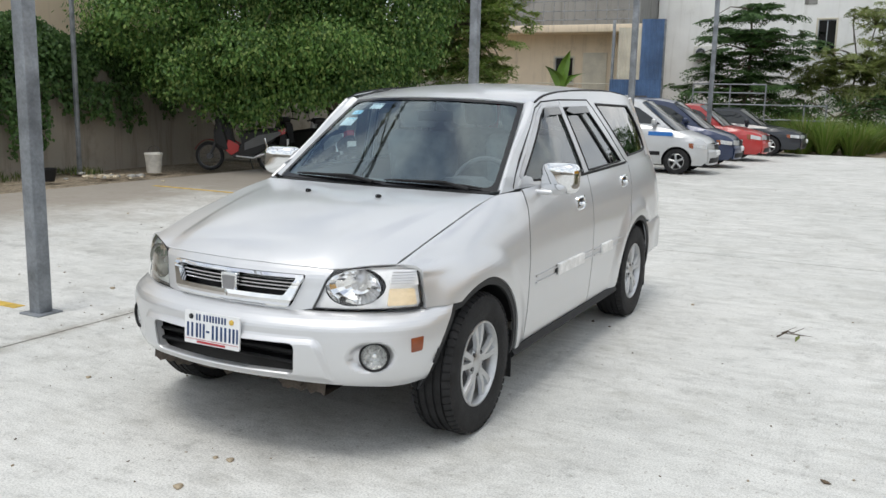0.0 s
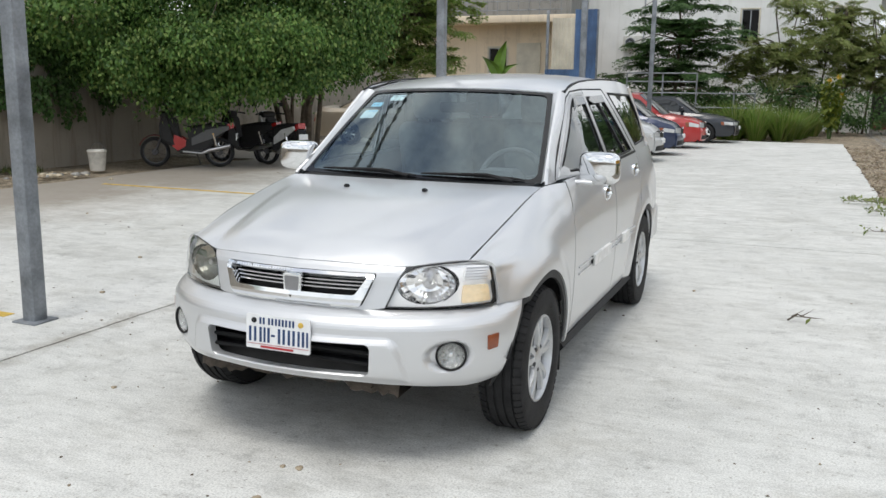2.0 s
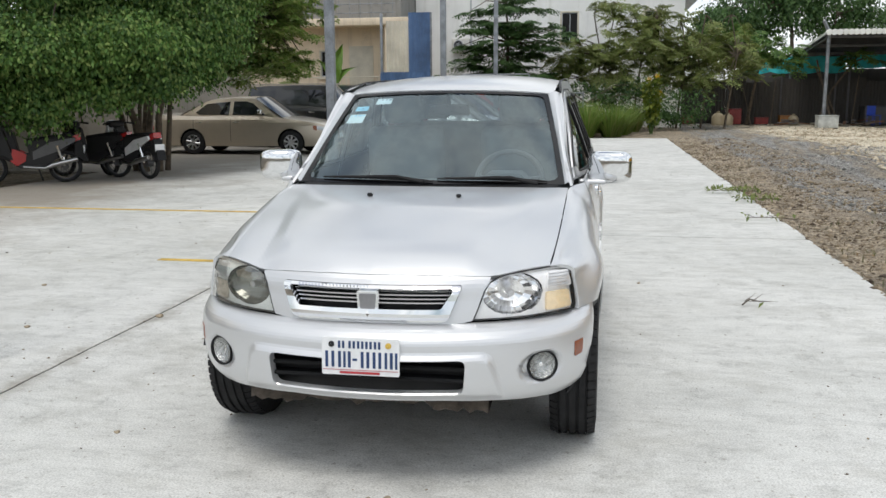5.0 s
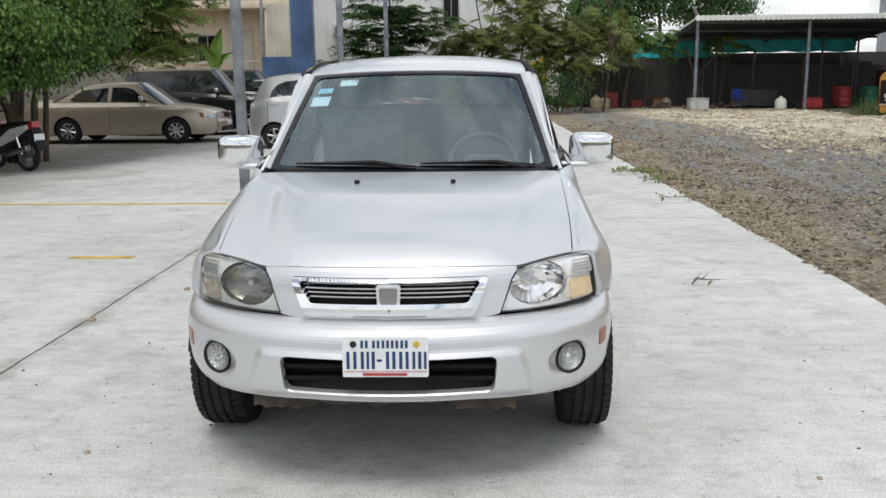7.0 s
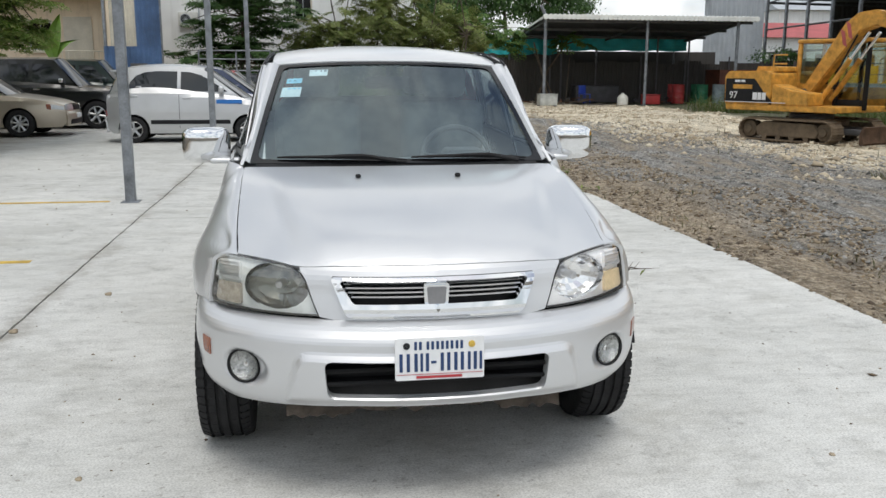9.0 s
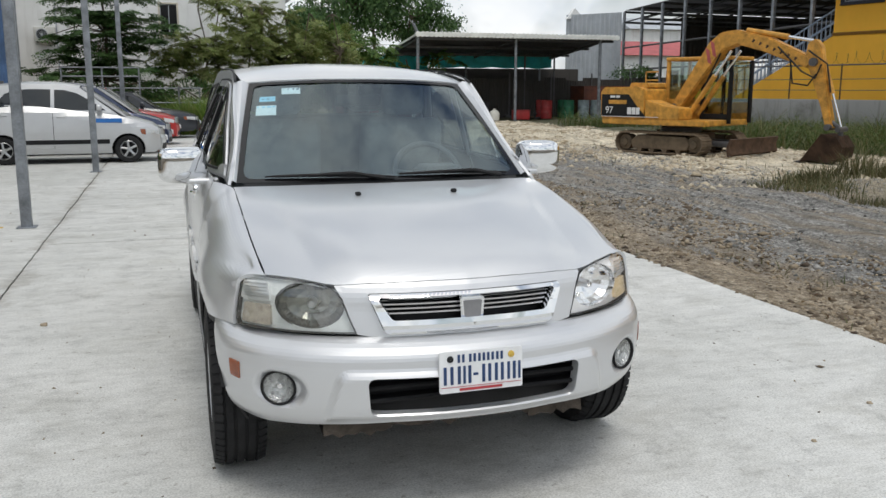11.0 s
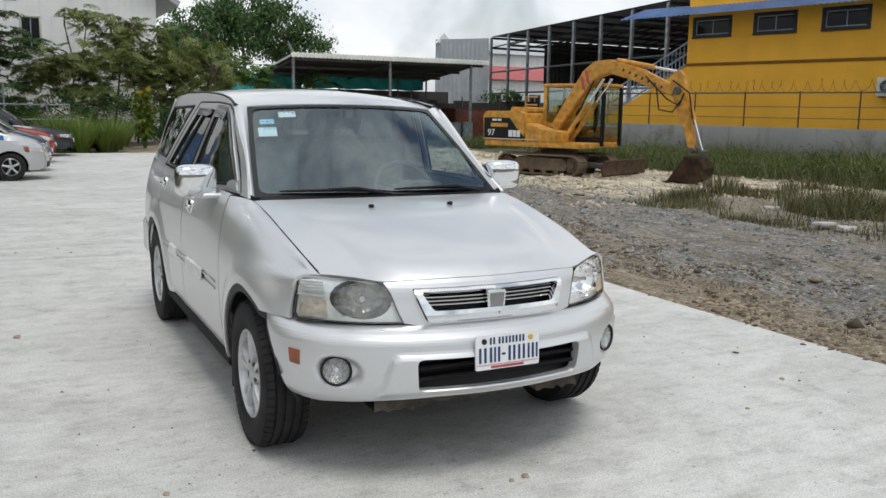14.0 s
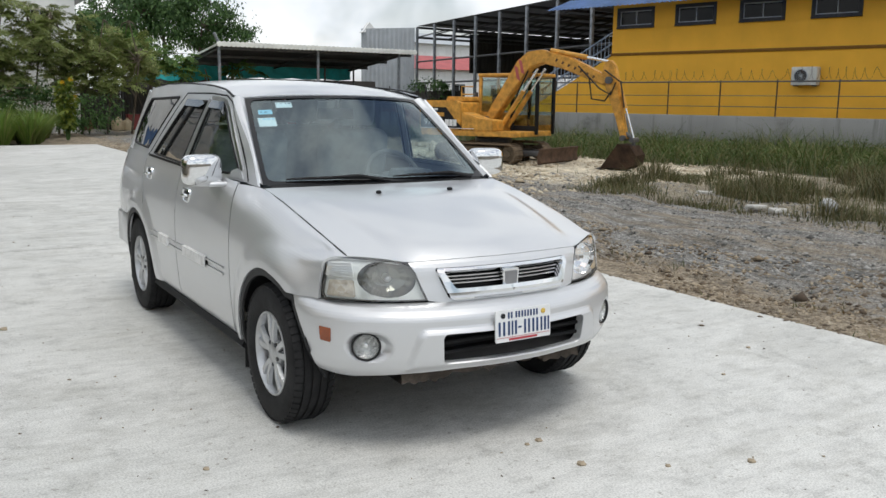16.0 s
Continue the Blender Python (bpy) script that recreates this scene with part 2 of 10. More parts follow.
# ---- materials of the place ----
def concrete_slab(name, streak=0.3):
    m, n, l, b = shader(name, 0.8)
    big = tex_ramp(n, l, tex_noise(n, l, 0.35, 6.0), [(0.3, (0.555, 0.56, 0.535)), (0.7, (0.715, 0.715, 0.69))])
    broom = tex_noise(n, l, 4.0, 7.0, (0.4, 1.5, 1.0), rough=0.75)
    c = tex_mix(n, l, 1.0, big, tex_ramp(n, l, broom, [(0.36, 1.0 - streak), (0.52, 1.0), (0.75, 1.03)]), "MULTIPLY")
    brush = tex_noise(n, l, 22.0, 5.0, (0.2, 1.6, 1.0), rough=0.7)
    c = tex_mix(n, l, 1.0, c, tex_ramp(n, l, brush, [(0.34, 0.94), (0.6, 1.0)]), "MULTIPLY")
    smear = tex_noise(n, l, 1.7, 8.0, (0.8, 1.1, 1.0), rough=0.78)
    c = tex_mix(n, l, tex_ramp(n, l, smear, [(0.5, 0.0), (0.68, 0.62)]), c, (0.42, 0.415, 0.38))
    damp = tex_noise(n, l, 0.55, 7.0, (1.0, 1.3, 1.0), rough=0.7)
    c = tex_mix(n, l, tex_ramp(n, l, damp, [(0.55, 0.0), (0.6, 0.3), (0.72, 0.45)]), c, (0.4, 0.4, 0.375))
    scuff = tex_noise(n, l, 3.4, 10.0, (1.0, 0.75, 1.0), rough=0.85)
    c = tex_mix(n, l, 1.0, c, tex_ramp(n, l, scuff, [(0.38, 0.78), (0.46, 1.0), (0.62, 1.05)]), "MULTIPLY")
    spots = tex_noise(n, l, 26.0, 3.0)
    c = tex_mix(n, l, tex_ramp(n, l, spots, [(0.64, 0.0), (0.7, 0.75)]), c, (0.33, 0.32, 0.29))
    speck = tex_noise(n, l, 110.0, 3.0)
    c = tex_mix(n, l, 1.0, c, tex_ramp(n, l, speck, [(0.3, 0.7), (0.58, 1.06)]), "MULTIPLY")
    crust = tex_noise(n, l, 7.0, 9.0, (0.7, 1.3, 1.0), rough=0.8)
    c = tex_mix(n, l, 1.0, c, tex_ramp(n, l, crust, [(0.3, 0.76), (0.48, 0.98), (0.72, 1.07)]), "MULTIPLY")
    # soil trodden in along the garden wall
    co = n.new("ShaderNodeTexCoord")
    sp = n.new("ShaderNodeSeparateXYZ")
    l.new(co.outputs["Object"], sp.inputs["Vector"])
    edge = n.new("ShaderNodeMath")
    edge.operation = "MULTIPLY_ADD"
    l.new(tex_noise(n, l, 0.8, 7.0, rough=0.7), edge.inputs[0])
    edge.inputs[1].default_value = -5.0
    l.new(sp.outputs["X"], edge.inputs[2])
    far = n.new("ShaderNodeMath")
    far.operation = "MULTIPLY_ADD"
    l.new(edge.outputs[0], far.inputs[0])
    far.inputs[1].default_value, far.inputs[2].default_value = -0.5, -4.0
    c = tex_mix(n, l, tex_ramp(n, l, far.outputs[0], [(0.0, 0.0), (1.0, 0.8)]), c, (0.24, 0.205, 0.165))
    # dirt gathered along the long joint
    gap = n.new("ShaderNodeMath")
    gap.operation = "ADD"
    l.new(sp.outputs["X"], gap.inputs[0])
    gap.inputs[1].default_value = 2.197
    near = n.new("ShaderNodeMath")
    near.operation = "ABSOLUTE"
    l.new(gap.outputs[0], near.inputs[0])
    soil = n.new("ShaderNodeMath")
    soil.operation = "MULTIPLY_ADD"
    l.new(tex_noise(n, l, 2.1, 8.0, rough=0.75), soil.inputs[0])
    soil.inputs[1].default_value = -0.75
    l.new(near.outputs[0], soil.inputs[2])
    share = n.new("ShaderNodeMapRange")
    l.new(soil.outputs[0], share.inputs["Value"])
    share.inputs["From Min"].default_value, share.inputs["From Max"].default_value = -0.28, -0.42
    share.inputs["To Min"].default_value, share.inputs["To Max"].default_value = 0.0, 0.7
    c = tex_mix(n, l, share.outputs["Result"], c, (0.27, 0.25, 0.215))
    l.new(c, b.inputs["Base Color"])
    nrm = tex_bump(n, l, b, tex_noise(n, l, 60.0, 4.0, (0.35, 1.4, 1.0)), 0.25, 0.006)
    tex_bump(n, l, b, spots, 0.2, 0.004, nrm)
    return m


def earth(name):
    """Open ground: brown litter along the slab, a grey gravel track, pale sand, and soil under the grass."""
    m, n, l, b = shader(name, 0.95)
    co = n.new("ShaderNodeTexCoord")
    sp = n.new("ShaderNodeSeparateXYZ")
    l.new(co.outputs["Object"], sp.inputs["Vector"])
    wob = tex_noise(n, l, 0.45, 6.0, rough=0.65)

    def across(socket, k_noise, off):
        a = n.new("ShaderNodeMath")
        a.operation = "MULTIPLY_ADD"
        l.new(wob, a.inputs[0])
        a.inputs[1].default_value = k_noise
        l.new(socket, a.inputs[2])
        d = n.new("ShaderNodeMath")
        d.operation = "ADD"
        l.new(a.outputs[0], d.inputs[0])
        d.inputs[1].default_value = off
        return d.outputs[0]

    fine = tex_noise(n, l, 16.0, 8.0, rough=0.82)
    grit = tex_noise(n, l, 75.0, 3.0)
    litter = tex_ramp(n, l, fine, [(0.33, (0.08, 0.06, 0.04)), (0.48, (0.3, 0.24, 0.165)), (0.65, (0.62, 0.54, 0.42))])
    stones = tex_noise(n, l, 20.0, 8.0, rough=0.85)
    gravel = tex_ramp(n, l, stones, [(0.36, (0.07, 0.066, 0.06)), (0.49, (0.25, 0.243, 0.225)), (0.64, (0.6, 0.59, 0.56))])
    rut = tex_noise(n, l, 1.1, 7.0, (2.6, 0.35, 1.0), rough=0.7)
    gravel = tex_mix(n, l, tex_ramp(n, l, rut, [(0.36, 0.6), (0.48, 0.0)]), gravel, (0.12, 0.108, 0.092))
    streak = tex_noise(n, l, 0.9, 5.0, (3.2, 0.25, 1.0))
    gravel = tex_mix(n, l, tex_ramp(n, l, streak, [(0.44, 0.0), (0.57, 0.8)]), gravel, tex_ramp(n, l, fine, [(0.33, (0.1, 0.077, 0.053)), (0.66, (0.46, 0.385, 0.28))]))
    sand = tex_ramp(n, l, tex_noise(n, l, 1.6, 7.0, rough=0.7), [(0.32, (0.42, 0.35, 0.25)), (0.5, (0.7, 0.62, 0.47)), (0.75, (0.84, 0.77, 0.62))])
    soil = tex_ramp(n, l, fine, [(0.3, (0.05, 0.06, 0.03)), (0.7, (0.15, 0.14, 0.08))])
    x = sp.outputs["X"]
    c = tex_mix(n, l, tex_ramp(n, l, across(x, 1.8, -4.7), [(0.0, 0.0), (0.5, 1.0)]), litter, gravel)
    # the edge of the sand runs aslant to the track
    y = n.new("ShaderNodeMath")
    y.operation = "MULTIPLY_ADD"
    l.new(sp.outputs["Y"], y.inputs[0])
    y.inputs[1].default_value = 0.08
    l.new(x, y.inputs[2])
    c = tex_mix(n, l, tex_ramp(n, l, across(y.outputs[0], 2.6, -10.2), [(0.0, 0.0), (0.7, 1.0)]), c, sand)
    c = tex_mix(n, l, tex_ramp(n, l, across(x, 3.0, -15.6), [(0.0, 0.0), (0.8, 1.0)]), c, soil)
    # brown ground below the dry grass
    near = n.new("ShaderNodeMath")
    near.operation = "MULTIPLY"
    l.new(sp.outputs["Y"], near.inputs[0])
    near.inputs[1].default_value = -1.0
    both = n.new("ShaderNodeMath")
    both.operation = "MULTIPLY"
    l.new(tex_ramp(n, l, across(near.outputs[0], 3.0, 7.4), [(0.0, 0.0), (1.0, 0.85)]), both.inputs[0])
    l.new(tex_ramp(n, l, across(x, 2.0, -9.0), [(0.0, 0.0), (0.8, 1.0)]), both.inputs[1])
    c = tex_mix(n, l, both.outputs[0], c, tex_ramp(n, l, fine, [(0.33, (0.1, 0.085, 0.055)), (0.66, (0.36, 0.31, 0.22))]))
    left = n.new("ShaderNodeMath")
    left.operation = "MULTIPLY"
    l.new(x, left.inputs[0])
    left.inputs[1].default_value = -1.0
    c = tex_mix(n, l, tex_ramp(n, l, across(left.outputs[0], 1.0, -1.0), [(0.0, 0.0), (0.6, 1.0)]), c, litter)
    patch = tex_noise(n, l, 2.6, 9.0, (1.5, 0.6, 1.0), rough=0.8)
    c = tex_mix(n, l, 1.0, c, tex_ramp(n, l, patch, [(0.36, 0.42), (0.5, 0.95), (0.66, 1.25)]), "MULTIPLY")
    c = tex_mix(n, l, 1.0, c, tex_ramp(n, l, grit, [(0.32, 0.5), (0.62, 1.12)]), "MULTIPLY")
    l.new(c, b.inputs["Base Color"])
    nrm = tex_bump(n, l, b, fine, 0.8, 0.04)
    tex_bump(n, l, b, grit, 0.6, 0.012, nrm)
    return m


def plaster(name, color, dirt=(0.2, 0.18, 0.15), amount=0.5):
    """Painted render with rain streaks and stains."""
    m, n, l, b = shader(name, 0.85)
    c = tex_ramp(n, l, tex_noise(n, l, 0.8, 5.0), [(0.3, tuple(k * 0.86 for k in color)), (0.7, color)])
    run = tex_noise(n, l, 1.2, 6.0, (3.0, 3.0, 0.22), rough=0.7)
    c = tex_mix(n, l, tex_ramp(n, l, run, [(0.52, 0.0), (0.74, amount)]), c, dirt)
    blot = tex_noise(n, l, 0.7, 8.0, rough=0.75)
    c = tex_mix(n, l, tex_ramp(n, l, blot, [(0.56, 0.0), (0.7, amount * 0.8)]), c, dirt)
    l.new(c, b.inputs["Base Color"])
    tex_bump(n, l, b, tex_noise(n, l, 40.0, 4.0), 0.25, 0.01)
    return m


M_SLAB = concrete_slab("brushed concrete", 0.12)
M_SLAB2 = concrete_slab("streaky concrete", 0.2)
M_EARTH = earth("bare earth")
M_WALL = plaster("garden wall render", (0.37, 0.335, 0.285), (0.12, 0.1, 0.075), 0.7)
M_BEIGE = plaster("beige render", (0.78, 0.64, 0.47), (0.4, 0.33, 0.25), 0.3)
M_BEIGE2 = plaster("pale house render", (0.8, 0.68, 0.52), (0.25, 0.2, 0.15), 0.4)
M_WHITE = plaster("white render", (0.88, 0.89, 0.88), (0.5, 0.5, 0.46), 0.45)
M_GREYCON = plaster("grey concrete", (0.3, 0.3, 0.29), (0.09, 0.085, 0.075), 0.85)
M_YELLOW = plaster("yellow render", (0.99, 0.52, 0.05), (0.6, 0.31, 0.05), 0.12)
M_RUSTY = plain("rusty worn steel", (0.1, 0.058, 0.036), 0.8, 0.2, 0.45, 5.0, 50.0, 0.5)
M_DARKFENCE = plaster("dark sheet", (0.06, 0.055, 0.05), (0.02, 0.02, 0.02), 0.5)
M_GALV = plain("galvanised steel", (0.26, 0.28, 0.305), 0.5, 0.4, 0.38, 5.0, 50.0, 0.05)
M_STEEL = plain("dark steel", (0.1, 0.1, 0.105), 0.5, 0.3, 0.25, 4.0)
M_BLUESHEET = corrugated("blue sheet", (0.075, 0.145, 0.29), 0.3)
M_WHITESHEET = corrugated("cream sheet", (0.62, 0.58, 0.48))
M_GREYSHEET = corrugated("grey sheet", (0.42, 0.45, 0.48), 0.12)
M_ROOFSHEET = corrugated("pale roof sheet", (0.84, 0.86, 0.82), 0.15)
M_REDTILE = corrugated("red roof", (0.42, 0.09, 0.09))
M_BLACK = plain("black plastic", (0.014, 0.014, 0.015), 0.55, 0.0, 0.3, 8.0, 120.0, 0.1, 0.0, 0.25)
M_WINDARK = glassy("dark window pane", (0.05, 0.055, 0.06), 0.0, 0.03, 0.4)
M_UNLIT = plain("near-black for unlit rooms", (0.015, 0.015, 0.016), 0.9, 0.0, 0.12, 6.0, 60.0, 0.08, 0.0, 0.1)
M_TARP = plain("teal tarp", (0.04, 0.55, 0.58), 0.6, 0.0, 0.25, 2.0)
M_PAINTLINE = plain("yellow road paint", (0.62, 0.42, 0.08), 0.8, 0.0, 0.3, 9.0, 80.0, 0.1)
M_BARK = plain("bark", (0.12, 0.095, 0.07), 0.9, 0.0, 0.4, 8.0, 40.0, 0.6)
M_LEAF = leafy("broad leaves", [(0.042, 0.1, 0.025), (0.088, 0.185, 0.042), (0.145, 0.27, 0.062), (0.26, 0.345, 0.1)])
M_LEAF2 = leafy("feathery leaves", [(0.12, 0.21, 0.045), (0.19, 0.3, 0.06), (0.28, 0.37, 0.1), (0.34, 0.33, 0.14)])
M_VINE = leafy("vine leaves", [(0.045, 0.1, 0.03), (0.076, 0.152, 0.043), (0.115, 0.205, 0.06)])
M_DULL = leafy("dull leaves", [(0.13, 0.18, 0.055), (0.21, 0.275, 0.08), (0.29, 0.35, 0.105), (0.3, 0.28, 0.14)])
M_DARKLEAF = leafy("dark leaves", [(0.035, 0.08, 0.028), (0.07, 0.145, 0.042), (0.125, 0.22, 0.07)])
M_GRASS = leafy("grass", [(0.08, 0.16, 0.025), (0.14, 0.24, 0.04), (0.2, 0.29, 0.06), (0.29, 0.28, 0.11)])
M_DRYGRASS = leafy("dry grass", [(0.06, 0.08, 0.026), (0.12, 0.115, 0.05), (0.2, 0.165, 0.085), (0.085, 0.105, 0.034)])
M_FIELD = leafy("field grass", [(0.05, 0.095, 0.02), (0.085, 0.135, 0.03), (0.13, 0.16, 0.05), (0.22, 0.19, 0.09)])
M_FLOWER = leafy("yellow petals", [(0.7, 0.4, 0.02), (0.8, 0.5, 0.03)])

rng = np.random.default_rng(4)

# ---- ground ----
GRID = {}


def terrain(p):
    """Height of the open ground below an array of places."""
    xs, ys, z = GRID["xs"], GRID["ys"], GRID["z"]
    i = np.clip(np.searchsorted(xs, p[:, 0]) - 1, 0, len(xs) - 2)
    j = np.clip(np.searchsorted(ys, p[:, 1]) - 1, 0, len(ys) - 2)
    u = (p[:, 0] - xs[i]) / (xs[i + 1] - xs[i])
    v = (p[:, 1] - ys[j]) / (ys[j + 1] - ys[j])
    return (1 - v) * ((1 - u) * z[j, i] + u * z[j, i + 1]) + v * ((1 - u) * z[j + 1, i] + u * z[j + 1, i + 1])


def make_ground():
    """One sheet to the horizon, closely meshed and uneven on the open side."""
    xs = np.unique(np.concatenate([[-900, -300, -120, -60, -40, -25, -16, -12.5, -9, -2, 2.2], np.arange(3.1, 14, 0.22), np.arange(14, 30, 0.8), [35, 45, 60, 90, 160, 400, 900]]))
    ys = np.unique(np.concatenate([[-900, -300, -100, -40, -20, -12], np.arange(-8, 26, 0.3), np.arange(26, 45, 0.8), [50, 60, 80, 120, 250, 600, 900]]))
    X, Y = np.meshgrid(xs, ys)
    Z = np.full(X.shape, -0.05)
    for (i, j), x in np.ndenumerate(X):
        y = Y[i, j]
        if 3.05 < x < 40 and -4.5 < y < 48:
            k = min(1, (x - 3.05) / 0.8, (y + 4.5) / 0.8)
            h = 0.1 * noise.noise((x * 0.35, y * 0.35, 0)) + 0.1 * noise.noise((x * 1.6, y * 1.1, 3)) + 0.035 * noise.noise((x * 4, y * 4, 7))
            Z[i, j] = -0.03 + k * h - 0.02 * (1 - k)
    GRID.update(xs=xs, ys=ys, z=Z)
    co = np.stack([X, Y, Z], -1).reshape(-1, 3)
    nx, ny = len(xs), len(ys)
    a = (np.arange(ny - 1)[:, None] * nx + np.arange(nx - 1)).ravel()
    ob = quick_mesh("ground", co, np.stack([a, a + 1, a + nx + 1, a + nx], 1), M_EARTH)
    ob.data.shade_smooth()
    return tagged(ob, "bare earth with gravel track and pale sand", "ground", kind="structure")


make_ground()


def slab(name, x0, x1, y0, y1, label, mt=None):
    """Cast slab whose long edges run a little ragged."""
    def edge(x, y):
        return x + 0.02 * noise.noise((y * 0.9, round(x, 1), 1)) + 0.008 * noise.noise((y * 6, round(x, 1), 2)) + 0.005 * noise.noise((y * 15, x * 9, 3))

    ys = list(np.arange(y0, y1, 0.12)) + [y1]
    rim = [(edge(x1, y), y) for y in ys] + [(edge(x0, y), y) for y in ys[::-1]]
    bm = bmesh.new()
    top = [bm.verts.new((x, y, 0)) for x, y in rim]
    low = [bm.verts.new((x, y, -0.3)) for x, y in rim]
    n = len(rim)
    for i in range(n):
        bm.faces.new((top[i], low[i], low[(i + 1) % n], top[(i + 1) % n]))
    h = len(ys)
    for i in range(h - 1):
        bm.faces.new((top[i], top[i + 1], top[n - 2 - i], top[n - 1 - i]))
    bmesh.ops.recalc_face_normals(bm, faces=bm.faces)
    ob = part(name, bm, mt or M_SLAB, smooth=False)
    return tagged(ob, label, "concrete slab", kind="structure")


# unseen forecourt, and slabs run back to y -40, added to brighten reflections
slab("pavement", 3.06, 22, -40, -4.6, "added unseen pale concrete that brightens the car's reflections")
slab("pavement", -2.19, 3.04, -40, 5.612, "pale brushed concrete slab of the yard")
slab("pavement", -2.19, 3.04, 5.632, 26.1, "pale brushed concrete slab with streaky finish", M_SLAB2)
slab("pavement", -9.1, -2.205, -40, 12.2, "pale brushed concrete slab with yellow bay lines")
slab("pavement", -14.0, -2.205, 12.208, 26.1, "shaded concrete slab under the trees")


def line_mark(x0, x1, y, w=0.09):
    bm = bmesh.new()
    box(bm, (x0, y - w / 2, -0.001), (x1, y + w / 2, 0.004))
    tagged(part("bay_line", bm, M_PAINTLINE), "worn yellow parking bay line on concrete", "road marking", group="bay lines", kind="structure")


line_mark(-8.3, -2.75, 6.9)
line_mark(-3.22, -2.65, 3.6)
line_mark(-3.35, -2.98, 0.43)


# ---- garden wall and neighbours ----
def block(name, lo, hi, material, label, category="wall", bevel=0.01, kind="structure"):
    bm = bmesh.new()
    box(bm, lo, hi, bevel)
    return tagged(part(name, bm, material), label, category, kind=kind)


# unseen wall behind the camera, added for a dark band in the car's reflections
block("reflection_wall_south", (-11.75, -22.3, -0.1), (24, -22, 2.2), M_WALL, "added unseen wall that darkens the horizon in reflections")
block("wall_west", (-11.75, -22, -0.1), (-11.5, 26, 2.15), M_WALL, "stained rendered garden wall under hanging vines")
block("wall_north", (-16, 26.5, -0.1), (-8.4, 26.7, 1.9), M_WALL, "low rendered wall behind the parked cars")
block("wall_house_west", (-16.2, -4, 0), (-13.5, 14, 7.5), M_BEIGE, "beige rendered side of the neighbouring house", "building")


def pole(x, y, h, r=0.055):
    """Square steel post on a base plate."""
    t = thing("steel_post", "grey galvanised steel post set in concrete", "post", pose(x, y, 0), "carport posts")
    bm = bmesh.new()
    box(bm, (-r, -r, 0), (r, r, h), 0.012)
    part("shaft", bm, M_GALV, t)
    bm = bmesh.new()
    box(bm, (-0.1, -0.1, 0), (0.1, 0.1, 0.012), 0.003)
    part("base_plate", bm, M_GALV, t)
    return t


POLES = [(-2.71, 0.4), (-2.5, 6.85), (-2.25, 13.5), (-2.0, 20.2)]
for p in POLES:
    pole(*p, 4.6)
pole(-10.9, 7.6, 4.6, 0.035)

# ---- the silver car ----
from mathutils.geometry import delaunay_2d_cdt

M_SILVER = car_paint("silver metallic paint", (0.67, 0.68, 0.695), 0.66, 0.41, 0.0, 0.0)
M_CHROME = plain("chrome", (0.84, 0.85, 0.86), 0.05, 1.0, 0.0, 5.0, 30.0, 0.0)
M_SATIN = plain("dull chrome", (0.62, 0.62, 0.63), 0.28, 1.0, 0.1, 9.0, 90.0, 0.03)
M_TRIM = plain("dark grey trim", (0.024, 0.025, 0.027), 0.5, 0.0, 0.25, 7.0, 150.0, 0.15, 0.0, 0.25)
M_RUBBER = plain("tyre rubber", (0.022, 0.022, 0.023), 0.75, 0.0, 0.35, 12.0, 120.0, 0.25, 0.0, 0.25)
M_ALLOY = plain("alloy wheel", (0.55, 0.56, 0.57), 0.33, 0.8, 0.12, 14.0, 90.0, 0.03)
M_AMBER = plain("amber lens", (0.26, 0.06, 0.014), 0.12, 0.0, 0.2, 20.0, 150.0, 0.1, 0.6)
M_REDLENS = plain("red lens", (0.4, 0.02, 0.02), 0.12, 0.0, 0.2, 20.0, 150.0, 0.1, 0.6)
M_BOWL = plain("bright reflector", (0.95, 0.95, 0.95), 0.1, 1.0, 0.0, 5.0, 30.0, 0.0)
M_LENS = glassy("lamp lens", (0.98, 0.98, 0.98), 0.0, 0.01, 1.0)
M_HAZELENS = hazy("yellowed lamp lens", (0.92, 0.94, 0.93), (0.55, 0.57, 0.55), 0.05)
M_DULLBOWL = plain("dull reflector", (0.3, 0.3, 0.27), 0.2, 0.85, 0.2, 9.0, 60.0, 0.03)
M_FOG = plain("patterned fog reflector", (0.55, 0.56, 0.55), 0.22, 0.75, 0.35, 60.0, 120.0, 0.5)
M_TURN2 = plain("dulled turn signal", (0.6, 0.53, 0.45), 0.2, 0.2, 0.3, 40.0, 150.0, 0.2, 0.4)
M_FRIT = plain("black glass border", (0.006, 0.006, 0.007), 0.12, 0.0, 0.1, 5.0, 60.0, 0.0)
M_LAMPBODY = plain("silvered lamp body", (0.93, 0.93, 0.93), 0.25, 0.35, 0.06, 12.0, 60.0, 0.02)
M_TURN = plain("clear turn signal", (0.9, 0.72, 0.46), 0.2, 0.1, 0.1, 40.0, 150.0, 0.05, 0.5)
M_WSCREEN = glassy("windscreen glass", (0.74, 0.87, 0.89), 0.095, 0.01, 1.2, (0.84, 0.96, 1.0))
M_SIDEGLASS = glassy("tinted side glass", (0.8, 0.87, 0.85), 0.03, 0.01, 1.25)
M_REARGLASS = glassy("smoked door glass", (0.3, 0.33, 0.33), 0.03, 0.01, 1.25)
M_PRIVACY = glassy("dark rear side glass", (0.05, 0.055, 0.055), 0.05, 0.01, 1.3)
M_CARGLASS = plain("dark car glass", (0.012, 0.015, 0.017), 0.06, 0.0, 0.2, 3.0, 40.0, 0.0, 0.5)
M_SEAT = plain("grey seat cloth", (0.24, 0.25, 0.255), 0.9, 0.0, 0.2, 14.0, 80.0, 0.0)
